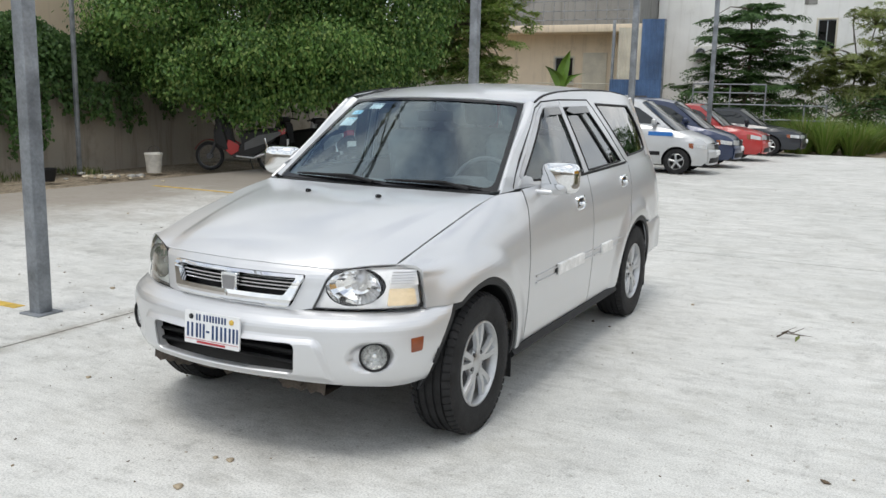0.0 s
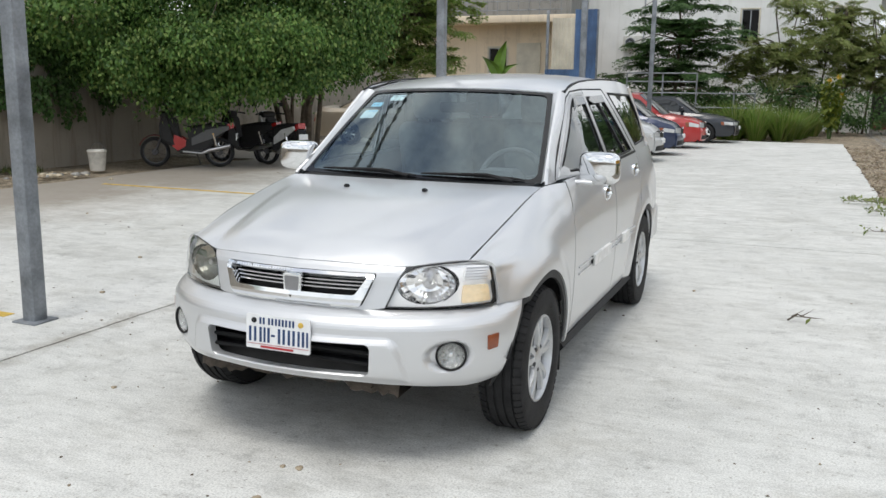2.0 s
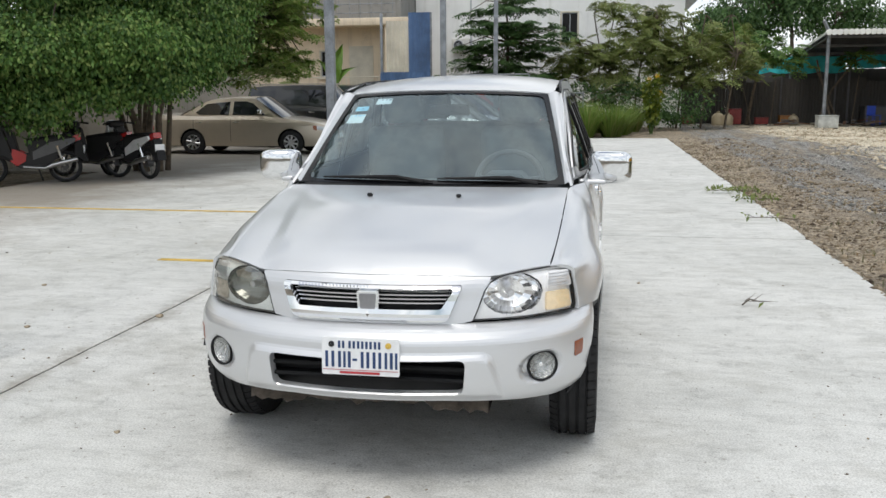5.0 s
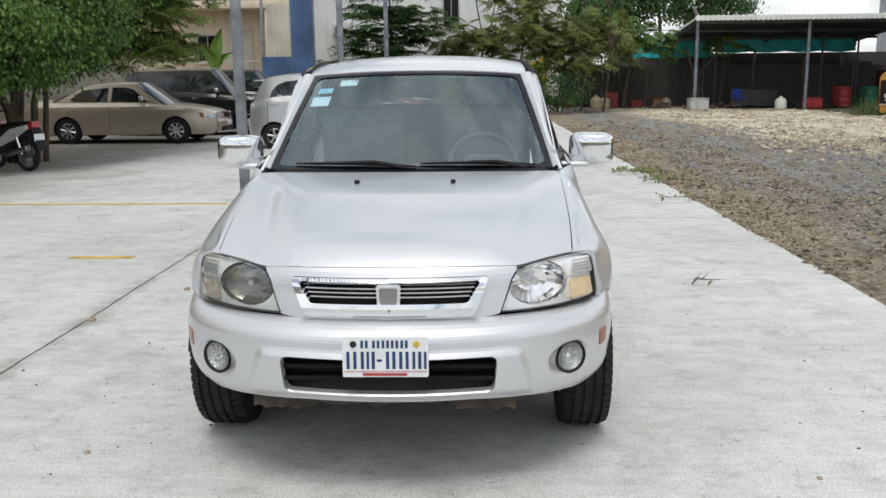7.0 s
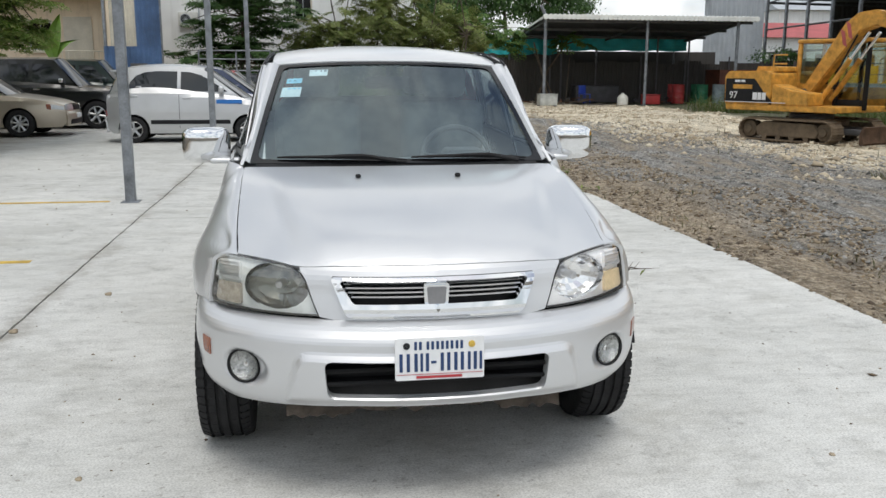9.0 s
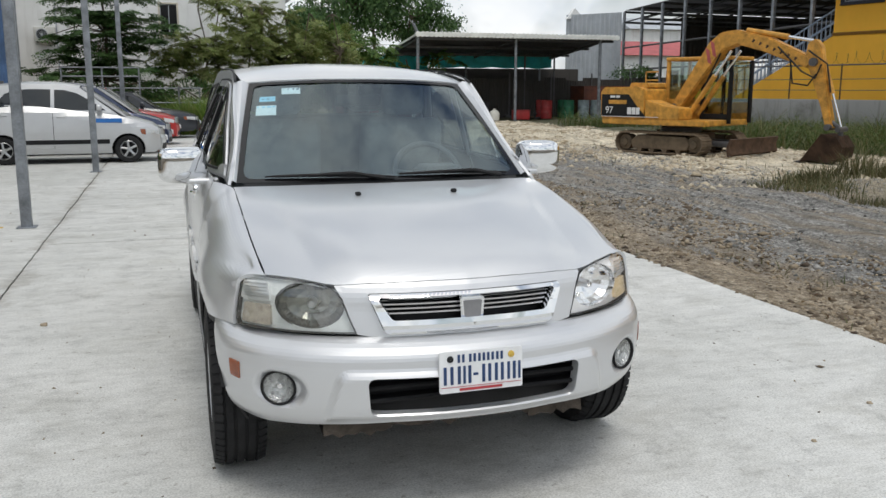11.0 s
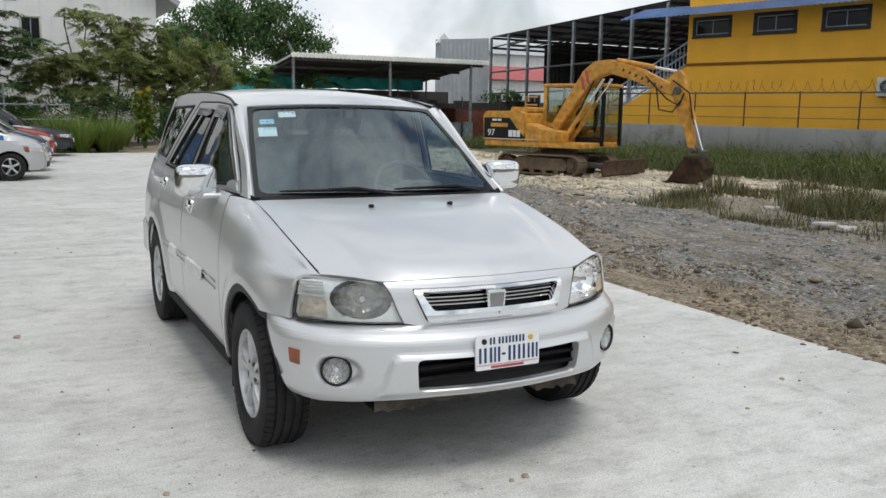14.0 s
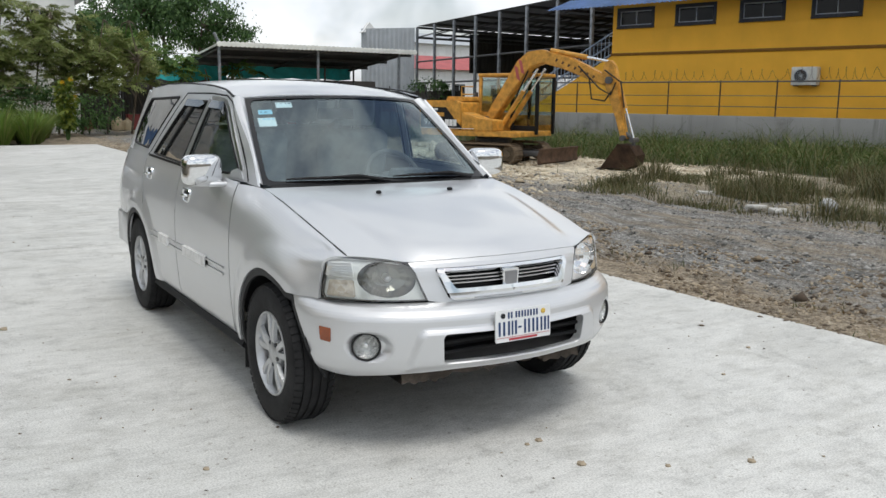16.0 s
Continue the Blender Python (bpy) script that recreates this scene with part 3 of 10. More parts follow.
M_DASH = plain("grey dashboard", (0.1, 0.105, 0.11), 0.8, 0.0, 0.15, 10.0, 60.0, 0.0)
M_STICKER = plain("pale blue sticker", (0.3, 0.66, 0.85), 0.5, 0.0, 0.1, 30.0)
M_STICKERW = plain("white sticker", (0.75, 0.82, 0.84), 0.5, 0.0, 0.08, 30.0)
M_PLATE = plain("white plate", (0.78, 0.79, 0.8), 0.4, 0.0, 0.06, 20.0)
M_PLATEBLUE = plain("blue plate bars", (0.014, 0.045, 0.14), 0.4, 0.0, 0.1, 20.0)
M_PLATERED = plain("red plate bars", (0.45, 0.04, 0.05), 0.4, 0.0, 0.1, 20.0)
M_RUST = plain("muddy underside", (0.075, 0.06, 0.047), 0.9, 0.0, 0.45, 14.0, 60.0, 0.5)
M_WORN = plain("worn white moulding", (0.86, 0.86, 0.84), 0.6, 0.0, 0.18, 16.0, 90.0, 0.1)


def curve_1d(pairs):
    """A smooth curve through (t, value) pairs."""
    t, v = np.array(sorted(pairs), float).T
    m = np.gradient(v, t)

    def f(x):
        x = min(max(x, t[0]), t[-1])
        i = min(int(np.searchsorted(t, x, side="right")) - 1, len(t) - 2)
        h = t[i + 1] - t[i]
        s = (x - t[i]) / h
        return float((1 + 2 * s) * (1 - s) ** 2 * v[i] + s * (1 - s) ** 2 * h * m[i] + s * s * (3 - 2 * s) * v[i + 1] + s * s * (s - 1) * h * m[i + 1])

    return f


def smooth01(a, b, x):
    t = min(1.0, max(0.0, (x - a) / (b - a)))
    return t * t * (3 - 2 * t)


def rounded(pts, radii, steps=5):
    """An outline with its corners rounded; one radius for all, or one for each."""
    out, n = [], len(pts)
    if isinstance(radii, (int, float)):
        radii = [radii] * n
    for i in range(n):
        p, a, b = Vector(pts[i]), Vector(pts[i - 1]), Vector(pts[(i + 1) % n])
        r = min(radii[i], 0.48 * (a - p).length, 0.48 * (b - p).length)
        if r < 1e-4:
            out.append(tuple(p))
            continue
        q, s = p + (a - p).normalized() * r, p + (b - p).normalized() * r
        for k in range(steps + 1):
            t = k / steps
            out.append(tuple((1 - t) ** 2 * q + 2 * t * (1 - t) * p + t * t * s))
    return out


def dense(pts, step):
    out = []
    for a, b in zip(pts, pts[1:] + pts[:1]):
        a, b = Vector(a), Vector(b)
        n = max(1, int(math.ceil((b - a).length / step)))
        out += [tuple(a.lerp(b, k / n)) for k in range(n)]
    return out


def inside_all(pts, poly):
    """Which of many points lie inside an outline."""
    pts, hit = np.asarray(pts, float), np.zeros(len(pts), bool)
    for (x0, y0), (x1, y1) in zip(poly, poly[1:] + poly[:1]):
        if y0 != y1:
            hit ^= ((y0 > pts[:, 1]) != (y1 > pts[:, 1])) & (pts[:, 0] < x0 + (pts[:, 1] - y0) / (y1 - y0) * (x1 - x0))
    return hit


def skin(outline, surf, step=0.04, holes=(), lip=0.012, hint=None):
    """A panel cut from a curved surface: outline and holes in the surface's own two coordinates, edges turned in by lip."""
    loops = [dense(list(p), step) for p in (outline, *holes)]
    vs, es = [], []
    for lp in loops:
        k = len(vs)
        vs += [Vector(p) for p in lp]
        es += [(k + i, k + (i + 1) % len(lp)) for i in range(len(lp))]
    arr = np.array([tuple(v) for v in vs])
    lo, hi = arr.min(0), arr.max(0)
    cand = np.array([(u, v) for j, v in enumerate(np.arange(lo[1] + step * 0.5, hi[1], step * 0.87)) for u in np.arange(lo[0] + step * (0.5 if j % 2 else 0.0), hi[0], step)]).reshape(-1, 2)
    ok = inside_all(cand, loops[0])
    for h in loops[1:]:
        ok &= ~inside_all(cand, h)
    for p in cand[ok]:
        if ((arr - p) ** 2).sum(1).min() > (0.45 * step) ** 2:
            vs.append(Vector(p))
    co, _, faces, *_ = delaunay_2d_cdt(vs, es, [], 0, 1e-6)
    mids = [sum((co[i] for i in fc), Vector((0, 0))) / len(fc) for fc in faces]
    ok = inside_all([tuple(m) for m in mids], loops[0])
    for h in loops[1:]:
        ok &= ~inside_all([tuple(m) for m in mids], h)
    faces = [fc for fc, k in zip(faces, ok) if k]
    bm = bmesh.new()
    vv = [bm.verts.new(surf(*c)) for c in co]
    for fc in faces:
        try:
            bm.faces.new([vv[i] for i in fc])
        except ValueError:
            pass
    for v in [v for v in bm.verts if not v.link_faces]:
        bm.verts.remove(v)
    bmesh.ops.recalc_face_normals(bm, faces=bm.faces)
    bm.normal_update()
    if hint is not None:
        mean = sum((fc.normal * fc.calc_area() for fc in bm.faces), Vector())
        if mean.dot(Vector(hint)) < 0:
            bmesh.ops.reverse_faces(bm, faces=bm.faces)
            bm.normal_update()
    # the surface's own normals, turned the way the faces look
    lay, lip_lay = bm.verts.layers.float_vector.new("surf_n"), bm.faces.layers.int.new("lip")
    for v, (a, b) in zip(vv, [tuple(c) for c in co]):
        if not v.is_valid:
            continue
        e = 0.005
        n = (surf(a + e, b) - surf(a - e, b)).cross(surf(a, b + e) - surf(a, b - e))
        n = n.normalized() if n.length > 1e-9 else v.normal.copy()
        n = n if n.dot(v.normal) >= 0 else -n
        v[lay] = n.lerp(v.normal, smooth01(0.03, 0.15, n.angle(v.normal, 0.0))).normalized()
    for _ in range(5):
        even = {v: (v[lay] + sum((e.other_vert(v)[lay] for e in v.link_edges), Vector()) / len(v.link_edges)).normalized() for v in bm.verts}
        for v, n in even.items():
            v[lay] = n
    front_faces = set(bm.faces)
    if lip:
        edges = [e for e in bm.edges if e.is_boundary]
        nrm = {v: v.normal.copy() for e in edges for v in e.verts}
        got = bmesh.ops.extrude_edge_only(bm, edges=edges)
        new_v = [g for g in got["geom"] if isinstance(g, bmesh.types.BMVert)]
        old = {tuple(round(c, 6) for c in v.co): n for v, n in nrm.items()}
        for v in new_v:
            v.co -= lip * old[tuple(round(c, 6) for c in v.co)]
        bmesh.ops.recalc_face_normals(bm, faces=bm.faces)
        bm.normal_update()
        if hint is not None:
            mean = sum((fc.normal * fc.calc_area() for fc in bm.faces), Vector())
            if mean.dot(Vector(hint)) < 0:
                bmesh.ops.reverse_faces(bm, faces=bm.faces)
        for fc in bm.faces:
            fc[lip_lay] = 0 if fc in front_faces else 1
    return bm


# plan of the nose: half width against place, and depth against height
nose_y = curve_1d([(0, -0.822), (0.2, -0.808), (0.4, -0.765), (0.55, -0.705), (0.67, -0.625), (0.76, -0.54), (0.81, -0.46), (0.845, -0.37)])
nose_back = curve_1d([(0.6, 0.07), (0.66, 0.085), (0.7, 0.093), (0.75, 0.104), (0.82, 0.122), (0.87, 0.16)])
NOSE = [(0, -0.822), (0.1, -0.819), (0.2, -0.808), (0.3, -0.79), (0.4, -0.765), (0.48, -0.737), (0.55, -0.705), (0.615, -0.667), (0.67, -0.625), (0.72, -0.583), (0.763, -0.535), (0.797, -0.485), (0.825, -0.43), (0.845, -0.365), (0.856, -0.3), (0.862, -0.22)]
seg = [0.0]
for a_, b_ in zip(NOSE, NOSE[1:]):
    seg.append(seg[-1] + math.dist(a_, b_))
nose_px = curve_1d(list(zip(seg, [p[0] for p in NOSE])))
nose_py = curve_1d(list(zip(seg, [p[1] for p in NOSE])))
NOSE_LEN = seg[-1]
bump_out = curve_1d([(0.33, -0.075), (0.355, -0.05), (0.38, -0.028), (0.42, -0.01), (0.48, 0.0), (0.58, 0.002), (0.615, -0.004), (0.638, -0.022), (0.652, -0.045), (0.662, -0.066), (0.668, -0.088)])


def nose_s(x):
    """Length along the nose for a half width."""
    lo, hi = 0.0, NOSE_LEN
    for _ in range(30):
        mid = (lo + hi) / 2
        lo, hi = (mid, hi) if nose_px(mid) < x else (lo, mid)
    return lo


def bumper_at(s, z):
    k = 1 if s >= 0 else -1
    a = min(abs(s), NOSE_LEN)
    x, y = nose_px(a), nose_py(a)
    dx, dy = nose_px(min(a + 0.01, NOSE_LEN)) - nose_px(max(a - 0.01, 0)), nose_py(min(a + 0.01, NOSE_LEN)) - nose_py(max(a - 0.01, 0))
    n = Vector((-dy, dx)).normalized() * -1
    out = bump_out(z) * (1 - 0.75 * smooth01(0.85, NOSE_LEN, a) * smooth01(0.58, 0.62, z))
    zz = z + 0.018 * smooth01(0.75, NOSE_LEN, a) * smooth01(0.6, 0.668, z)
    # scoop of the fog lamp
    d = math.hypot((a - 0.70) / 0.115, (zz - 0.493) / 0.072)
    out -= 0.03 * smooth01(1.0, 0.55, d)
    return Vector((k * (x + n.x * out), y + n.y * out, zz))


def s_of_y(y):
    """Length along the nose for a place along the car."""
    lo, hi = 0.0, NOSE_LEN
    for _ in range(30):
        mid = (lo + hi) / 2
        lo, hi = (mid, hi) if nose_py(mid) < y else (lo, mid)
    return lo


def bumper_end(z, r=0.42):
    return min(s_of_y(-math.sqrt(max(0.0, r * r - (z - 0.325) ** 2))), NOSE_LEN)


def poly_gap(p, poly):
    """Distance of a point from an outline."""
    best = 9.0
    px, py = p
    for (x0, y0), (x1, y1) in zip(poly, poly[1:] + poly[:1]):
        dx, dy = x1 - x0, y1 - y0
        t = max(0.0, min(1.0, ((px - x0) * dx + (py - y0) * dy) / (dx * dx + dy * dy + 1e-12)))
        best = min(best, math.hypot(px - x0 - t * dx, py - y0 - t * dy))
    return best


def nose_at(x, z):
    return Vector((x, nose_y(abs(x)) + nose_back(z), z))


# bonnet
hood_c = curve_1d([(-0.75, 0.845), (-0.7, 0.868), (-0.6, 0.905), (-0.4, 0.955), (-0.2, 0.997), (0.0, 1.031), (0.133, 1.049), (0.3, 1.066), (0.46, 1.078)])
hood_drop = curve_1d([(-0.75, 0.075), (-0.467, 0.075), (-0.2, 0.06), (0.0, 0.045), (0.25, 0.02), (0.46, 0.005)])
hood_side = curve_1d([(-0.467, 0.68), (-0.3, 0.694), (0.0, 0.706), (0.25, 0.712), (0.461, 0.715)])


hood_lip = curve_1d([(0, 0.846), (0.2, 0.845), (0.4, 0.840), (0.455, 0.838), (0.49, 0.841), (0.53, 0.848), (0.6, 0.856), (0.69, 0.860)])


def hood_front(x):
    x = abs(x)
    return nose_y(x) + nose_back(hood_lip(x)) - 0.003


def hood_plain(x, y):
    a = abs(x)
    z = hood_c(y) - hood_drop(y) * (a / 0.7) ** 2.6
    ridge = 0.47 + 0.12 * smooth01(-0.6, 0.4, y)
    return z + 0.011 * smooth01(ridge + 0.04, ridge - 0.035, a) * smooth01(0.35, -0.1, y)


def hood_at(x, y):
    """The front edge lies on the nose panel and along the tops of the head lamps."""
    yf = hood_front(x)
    z = hood_plain(x, y) + (hood_lip(abs(x)) + 0.002 - hood_plain(x, yf)) * math.exp(-max(y - yf, 0) / (0.08 + 0.14 * smooth01(0.36, 0.56, abs(x))))
    return Vector((x, y, z))


# sides: half width by place along the car, shoulder by height
side_w = curve_1d([(-0.5, 0.80), (-0.4, 0.832), (-0.3, 0.856), (-0.1, 0.87), (0.2, 0.874), (0.6, 0.870), (1.6, 0.870), (2.3, 0.872), (2.62, 0.876), (3.0, 0.866), (3.3, 0.846), (3.45, 0.815), (3.55, 0.75)])
low_in = curve_1d([(0.22, -0.06), (0.3, -0.03), (0.42, -0.012), (0.55, -0.003), (0.72, 0.0)])
top_x = curve_1d([(-0.5, 0.675), (-0.467, 0.68), (-0.3, 0.694), (0.0, 0.706), (0.25, 0.712), (0.461, 0.722), (0.6, 0.78), (0.8, 0.798), (1.6, 0.804), (2.6, 0.80), (3.2, 0.775), (3.55, 0.68)])
top_z = curve_1d([(-0.5, 0.852), (-0.467, 0.858), (-0.3, 0.905), (0.0, 0.979), (0.25, 1.035), (0.461, 1.072), (0.6, 1.09), (0.8, 1.098), (1.6, 1.112), (2.6, 1.135), (3.55, 1.15)])
lamp_side = curve_1d([(0.66, 0.793), (0.70, 0.792), (0.80, 0.776), (0.846, 0.761), (0.856, 0.744), (0.866, 0.712), (0.885, 0.682), (1.0, 0.68)])
HUBS = ((0.0, 0.325), (2.62, 0.325))


def flare(y, z):
    g = 0.0
    for hy, hz in HUBS:
        d = math.hypot(y - hy, z - hz)
        g += 0.02 * smooth01(0.57, 0.45, d)
    return g * smooth01(0.15, 0.3, z)


def side_at(y, v, k=1):
    """v is the height up to 0.72, then runs over the shoulder to 1.10 at the top edge."""
    w = side_w(y)
    if v <= 0.72:
        x, z = w + low_in(v), v
    else:
        t = min(1.0, (v - 0.72) / 0.38)
        tx, tz = top_x(y), top_z(y)
        c, s = max(0.0, math.cos(t * math.pi / 2)), math.sin(t * math.pi / 2)
        xf, zf = tx + (w - tx) * c ** 1.12, 0.72 + (tz - 0.72) * s
        xd, zd = w - (w - tx) * t ** 2.2, 0.72 + (tz - 0.72) * t
        b = smooth01(0.36, 0.66, y)
        x, z = xf + (xd - xf) * b, zf + (zd - zf) * b
        x += (lamp_side(z) - x) * min(1.0, max(0.0, (0.0 - y) / 0.414)) ** 2.6 * smooth01(1.1, 0.97, v)
    if v <= 0.72:
        x += (lamp_side(max(z, 0.66)) - x) * smooth01(0.62, 0.68, z) * min(1.0, max(0.0, (0.0 - y) / 0.414)) ** 2.6
    return Vector((k * (x + flare(y, z) * smooth01(-0.414, -0.3, y)), y, z))


def upper_at(y, z, k=1):
    """The leaning sides of the cabin above the waist."""
    zb = top_z(max(y, 0.8))
    x = top_x(max(y, 0.8)) - 0.33 * (z - zb) - 0.10 * max(0, z - zb) ** 2
    x -= 0.07 * smooth01(1.25, 0.6, y)
    x -= 0.03 * smooth01(2.7, 3.5, y)
    return Vector((k * x, y, z))


roof_c = curve_1d([(1.05, 1.548), (1.2, 1.583), (1.45, 1.62), (1.8, 1.645), (2.2, 1.656), (2.6, 1.655), (3.0, 1.64), (3.25, 1.615), (3.38, 1.59)])


def roof_at(x, y):
    return Vector((x, y, roof_c(y) - 0.045 * (abs(x) / 0.6) ** 2.4))


def roof_front(x):
    return 1.07 + 0.085 * (abs(x) / 0.6) ** 2


def screen_at(u, v):
    """u across from -1 to 1, v from foot to head."""
    half = 0.70 + (0.572 - 0.70) * v
    y = 0.45 + 0.07 * u * u + (0.62 - 0.0 * u * u) * v + 0.02 * math.sin(math.pi * v)
    y += 0.01 * u * u * v
    z = 1.078 + (1.548 - 1.078) * v - 0.022 * v * u * u
    z += 0.018 * math.sin(math.pi * v)
    return Vector((u * half, y, z))


def arch(hy, r, a0, a1, n=18):
    return [(hy - r * math.cos(radians(a0 + (a1 - a0) * i / n)), 0.325 + r * math.sin(radians(a0 + (a1 - a0) * i / n))) for i in range(n + 1)]


def build_wheel(parent, hy, k, name="wheel", x0=0.773):
    """Tyre with cut tread and an alloy rim of five split spokes."""
    w = new(name)
    w.parent = parent
    w.location = (k * x0, hy, 0.333)
    w["label"] = "silver alloy wheel with black tyre"
    R, hw = 0.3335, 0.101
    bm = bmesh.new()
    prof = [(-hw * 0.86, 0.198), (-hw * 0.98, 0.225), (-hw * 1.02, 0.262), (-hw * 0.97, 0.308), (-hw * 0.85, 0.324), (-hw * 0.7, R - 0.002)]
    for g in (-0.6, -0.2, 0.2, 0.6):
        prof += [(hw * (g - 0.07), R), (hw * (g - 0.055), R - 0.009), (hw * (g + 0.055), R - 0.009), (hw * (g + 0.07), R)]
    prof += [(hw * 0.7, R - 0.002), (hw * 0.85, 0.324), (hw * 0.97, 0.308), (hw * 1.02, 0.262), (hw * 0.98, 0.225), (hw * 0.86, 0.198)]
    lathe(bm, prof, 56, "x")
    bmesh.ops.recalc_face_normals(bm, faces=bm.faces)
    # shoulder blocks, cut across
    for i in range(56):
        for sgn in (-1, 1):
            a = 2 * math.pi * (i + (0.25 if sgn > 0 else 0)) / 56
            m = Matrix.Rotation(a, 4, "X") @ Matrix.Translation((sgn * hw * 0.79, 0, R - 0.006)) @ Matrix.Rotation(sgn * 0.38, 4, "Y")
            box(bm, (-0.018, -0.0135, -0.006), (0.018, 0.0135, 0.0025), 0, 1, m)
            m = Matrix.Rotation(a, 4, "X") @ Matrix.Translation((sgn * hw * 0.4, 0, R - 0.003))
            box(bm, (-0.012, -0.0135, -0.006), (0.012, 0.0135, 0.0032), 0, 1, m)
    part("tyre", bm, M_RUBBER, w)
    bm = bmesh.new()
    lathe(bm, [(0.078 * k, 0.205), (0.092 * k, 0.201), (0.094 * k, 0.192), (0.08 * k, 0.183), (0.04 * k, 0.176), (-0.08 * k, 0.18), (-0.09 * k, 0.2)], 48, "x")
    bmesh.ops.recalc_face_normals(bm, faces=bm.faces)
    bmesh.ops.solidify(bm, geom=bm.faces, thickness=0.003)
    rim = part("rim", bm, M_ALLOY, w)
    for i in range(5):
        for off in (-0.2, 0.2):
            a = 2 * math.pi * i / 5 + 0.3
            c0, s0 = math.cos(a + off * 0.55), math.sin(a + off * 0.55)
            c1, s1 = math.cos(a + off), math.sin(a + off)
            p0, p1 = Vector((0.072 * k, 0.045 * c0, 0.045 * s0)), Vector((0.076 * k, 0.184 * c1, 0.184 * s1))
            d = (p1 - p0).normalized()
            side = d.cross(Vector((1, 0, 0))).normalized()
            b2 = bmesh.new()
            ring = []
            for p, wd in ((p0, 0.017), ((p0 + p1) / 2 + Vector((0.006 * k, 0, 0)), 0.0165), (p1, 0.021)):
                ring.append([b2.verts.new(p + sx * side * wd + Vector((dx * k, 0, 0))) for sx, dx in ((-1, -0.012), (-0.72, 0.006), (0.72, 0.006), (1, -0.012))])
            for q, r in zip(ring, ring[1:]):
                for j in range(4):
                    b2.faces.new((q[j], q[(j + 1) % 4], r[(j + 1) % 4], r[j]))
            bmesh.ops.recalc_face_normals(b2, faces=b2.faces)
            part("spoke", b2, M_ALLOY, w)
    bm = bmesh.new()
    lathe(bm, [(0.05 * k, 0.075), (0.068 * k, 0.07), (0.079 * k, 0.055), (0.082 * k, 0.034), (0.084 * k, 0.03), (0.086 * k, 0.001)], 24, "x")
    bmesh.ops.recalc_face_normals(bm, faces=bm.faces)
    part("hub_cap", bm, M_ALLOY, w)
    for i in range(5):
        a = 2 * math.pi * i / 5 + 0.3 + math.pi / 5
        bm = bmesh.new()
        lathe(bm, [(0.06 * k, 0.011), (0.08 * k, 0.011), (0.082 * k, 0.006), (0.07 * k, 0.001)], 10, "x", (0, 0.055 * math.cos(a), 0.055 * math.sin(a)))
        bmesh.ops.recalc_face_normals(bm, faces=bm.faces)
        part("wheel_nut", bm, M_STEEL, w)
    bm = bmesh.new()
    lathe(bm, [(-0.01 * k, 0.001), (-0.01 * k, 0.14), (-0.02 * k, 0.145), (-0.035 * k, 0.14)], 32, "x")
    bmesh.ops.recalc_face_normals(bm, faces=bm.faces)
    part("brake_disc", bm, M_STEEL, w)
    bm = bmesh.new()
    box(bm, (-0.05 if k > 0 else 0.0, -0.135, -0.06), (0.0 if k > 0 else 0.05, -0.07, 0.06), 0.01)
    part("brake_caliper", bm, M_PLATERED, w, "red painted brake caliper")
    return w


def strip_along(bm, pts, nrms, width, lift):
    """A flat raised band along points: width to each side in the tangent plane of the normals."""
    rows = []
    for i, (p, n) in enumerate(zip(pts, nrms)):
        d = (pts[min(i + 1, len(pts) - 1)] - pts[max(i - 1, 0)]).normalized()
        s = d.cross(n).normalized() * width
        rows.append([bm.verts.new(p - s - n * 0.004), bm.verts.new(p - s * 0.85 + n * lift), bm.verts.new(p + s * 0.85 + n * lift), bm.verts.new(p + s - n * 0.004)])
    for a, b in zip(rows, rows[1:]):
        for j in range(3):
            bm.faces.new((a[j], a[j + 1], b[j + 1], b[j]))
    for r in (rows[0], rows[-1]):
        bm.faces.new(r)
    bmesh.ops.recalc_face_normals(bm, faces=bm.faces)
    return bm


# outlines of the side: place along the car, height
FENDER = [(-0.225, 0.676), (-0.30, 0.676), (-0.36, 0.676), (-0.412, 0.676), (-0.412, 0.80), (-0.414, 0.95), (-0.426, 1.0), (-0.444, 1.05), (-0.469, 1.10), (-0.2, 1.10), (0.1, 1.10), (0.461, 1.10), (0.62, 1.09), (0.615, 1.0), (0.585, 0.9), (0.565, 0.8), (0.565, 0.295), (0.425, 0.295)] + arch(0, 0.418, 180, 65)[1:]
DOOR_F = [(0.575, 0.298), (0.575, 0.8), (0.595, 0.9), (0.625, 1.0), (0.63, 1.10), (1.615, 1.10), (1.615, 0.298)]
DOOR_R = [(1.625, 0.298), (1.625, 1.10), (2.52, 1.10), (2.50, 0.95), (2.42, 0.80), (2.30, 0.60)] + arch(2.62, 0.42, 40, 3)[::1] + [(2.2, 0.298)]
QUARTER = [(2.53, 1.10), (3.40, 1.10), (3.42, 0.72), (3.38, 0.66), (3.02, 0.66)] + arch(2.62, 0.418, 123, 40)[1:] + [(2.31, 0.60), (2.43, 0.80), (2.51, 0.95)]
WIN_F = [(0.765, 1.118), (1.13, 1.452), (1.19, 1.487), (1.25, 1.497), (1.455, 1.505), (1.565, 1.12)]
WIN_R = [(1.665, 1.125), (1.545, 1.505), (1.95, 1.51), (2.36, 1.145)]
WIN_Q = [(2.17, 1.53), (2.95, 1.515), (3.30, 1.20), (2.56, 1.17)]
FRAME_F = [(0.64, 1.085), (0.70, 1.15), (1.10, 1.50), (1.20, 1.535), (1.50, 1.548), (1.615, 1.10)]
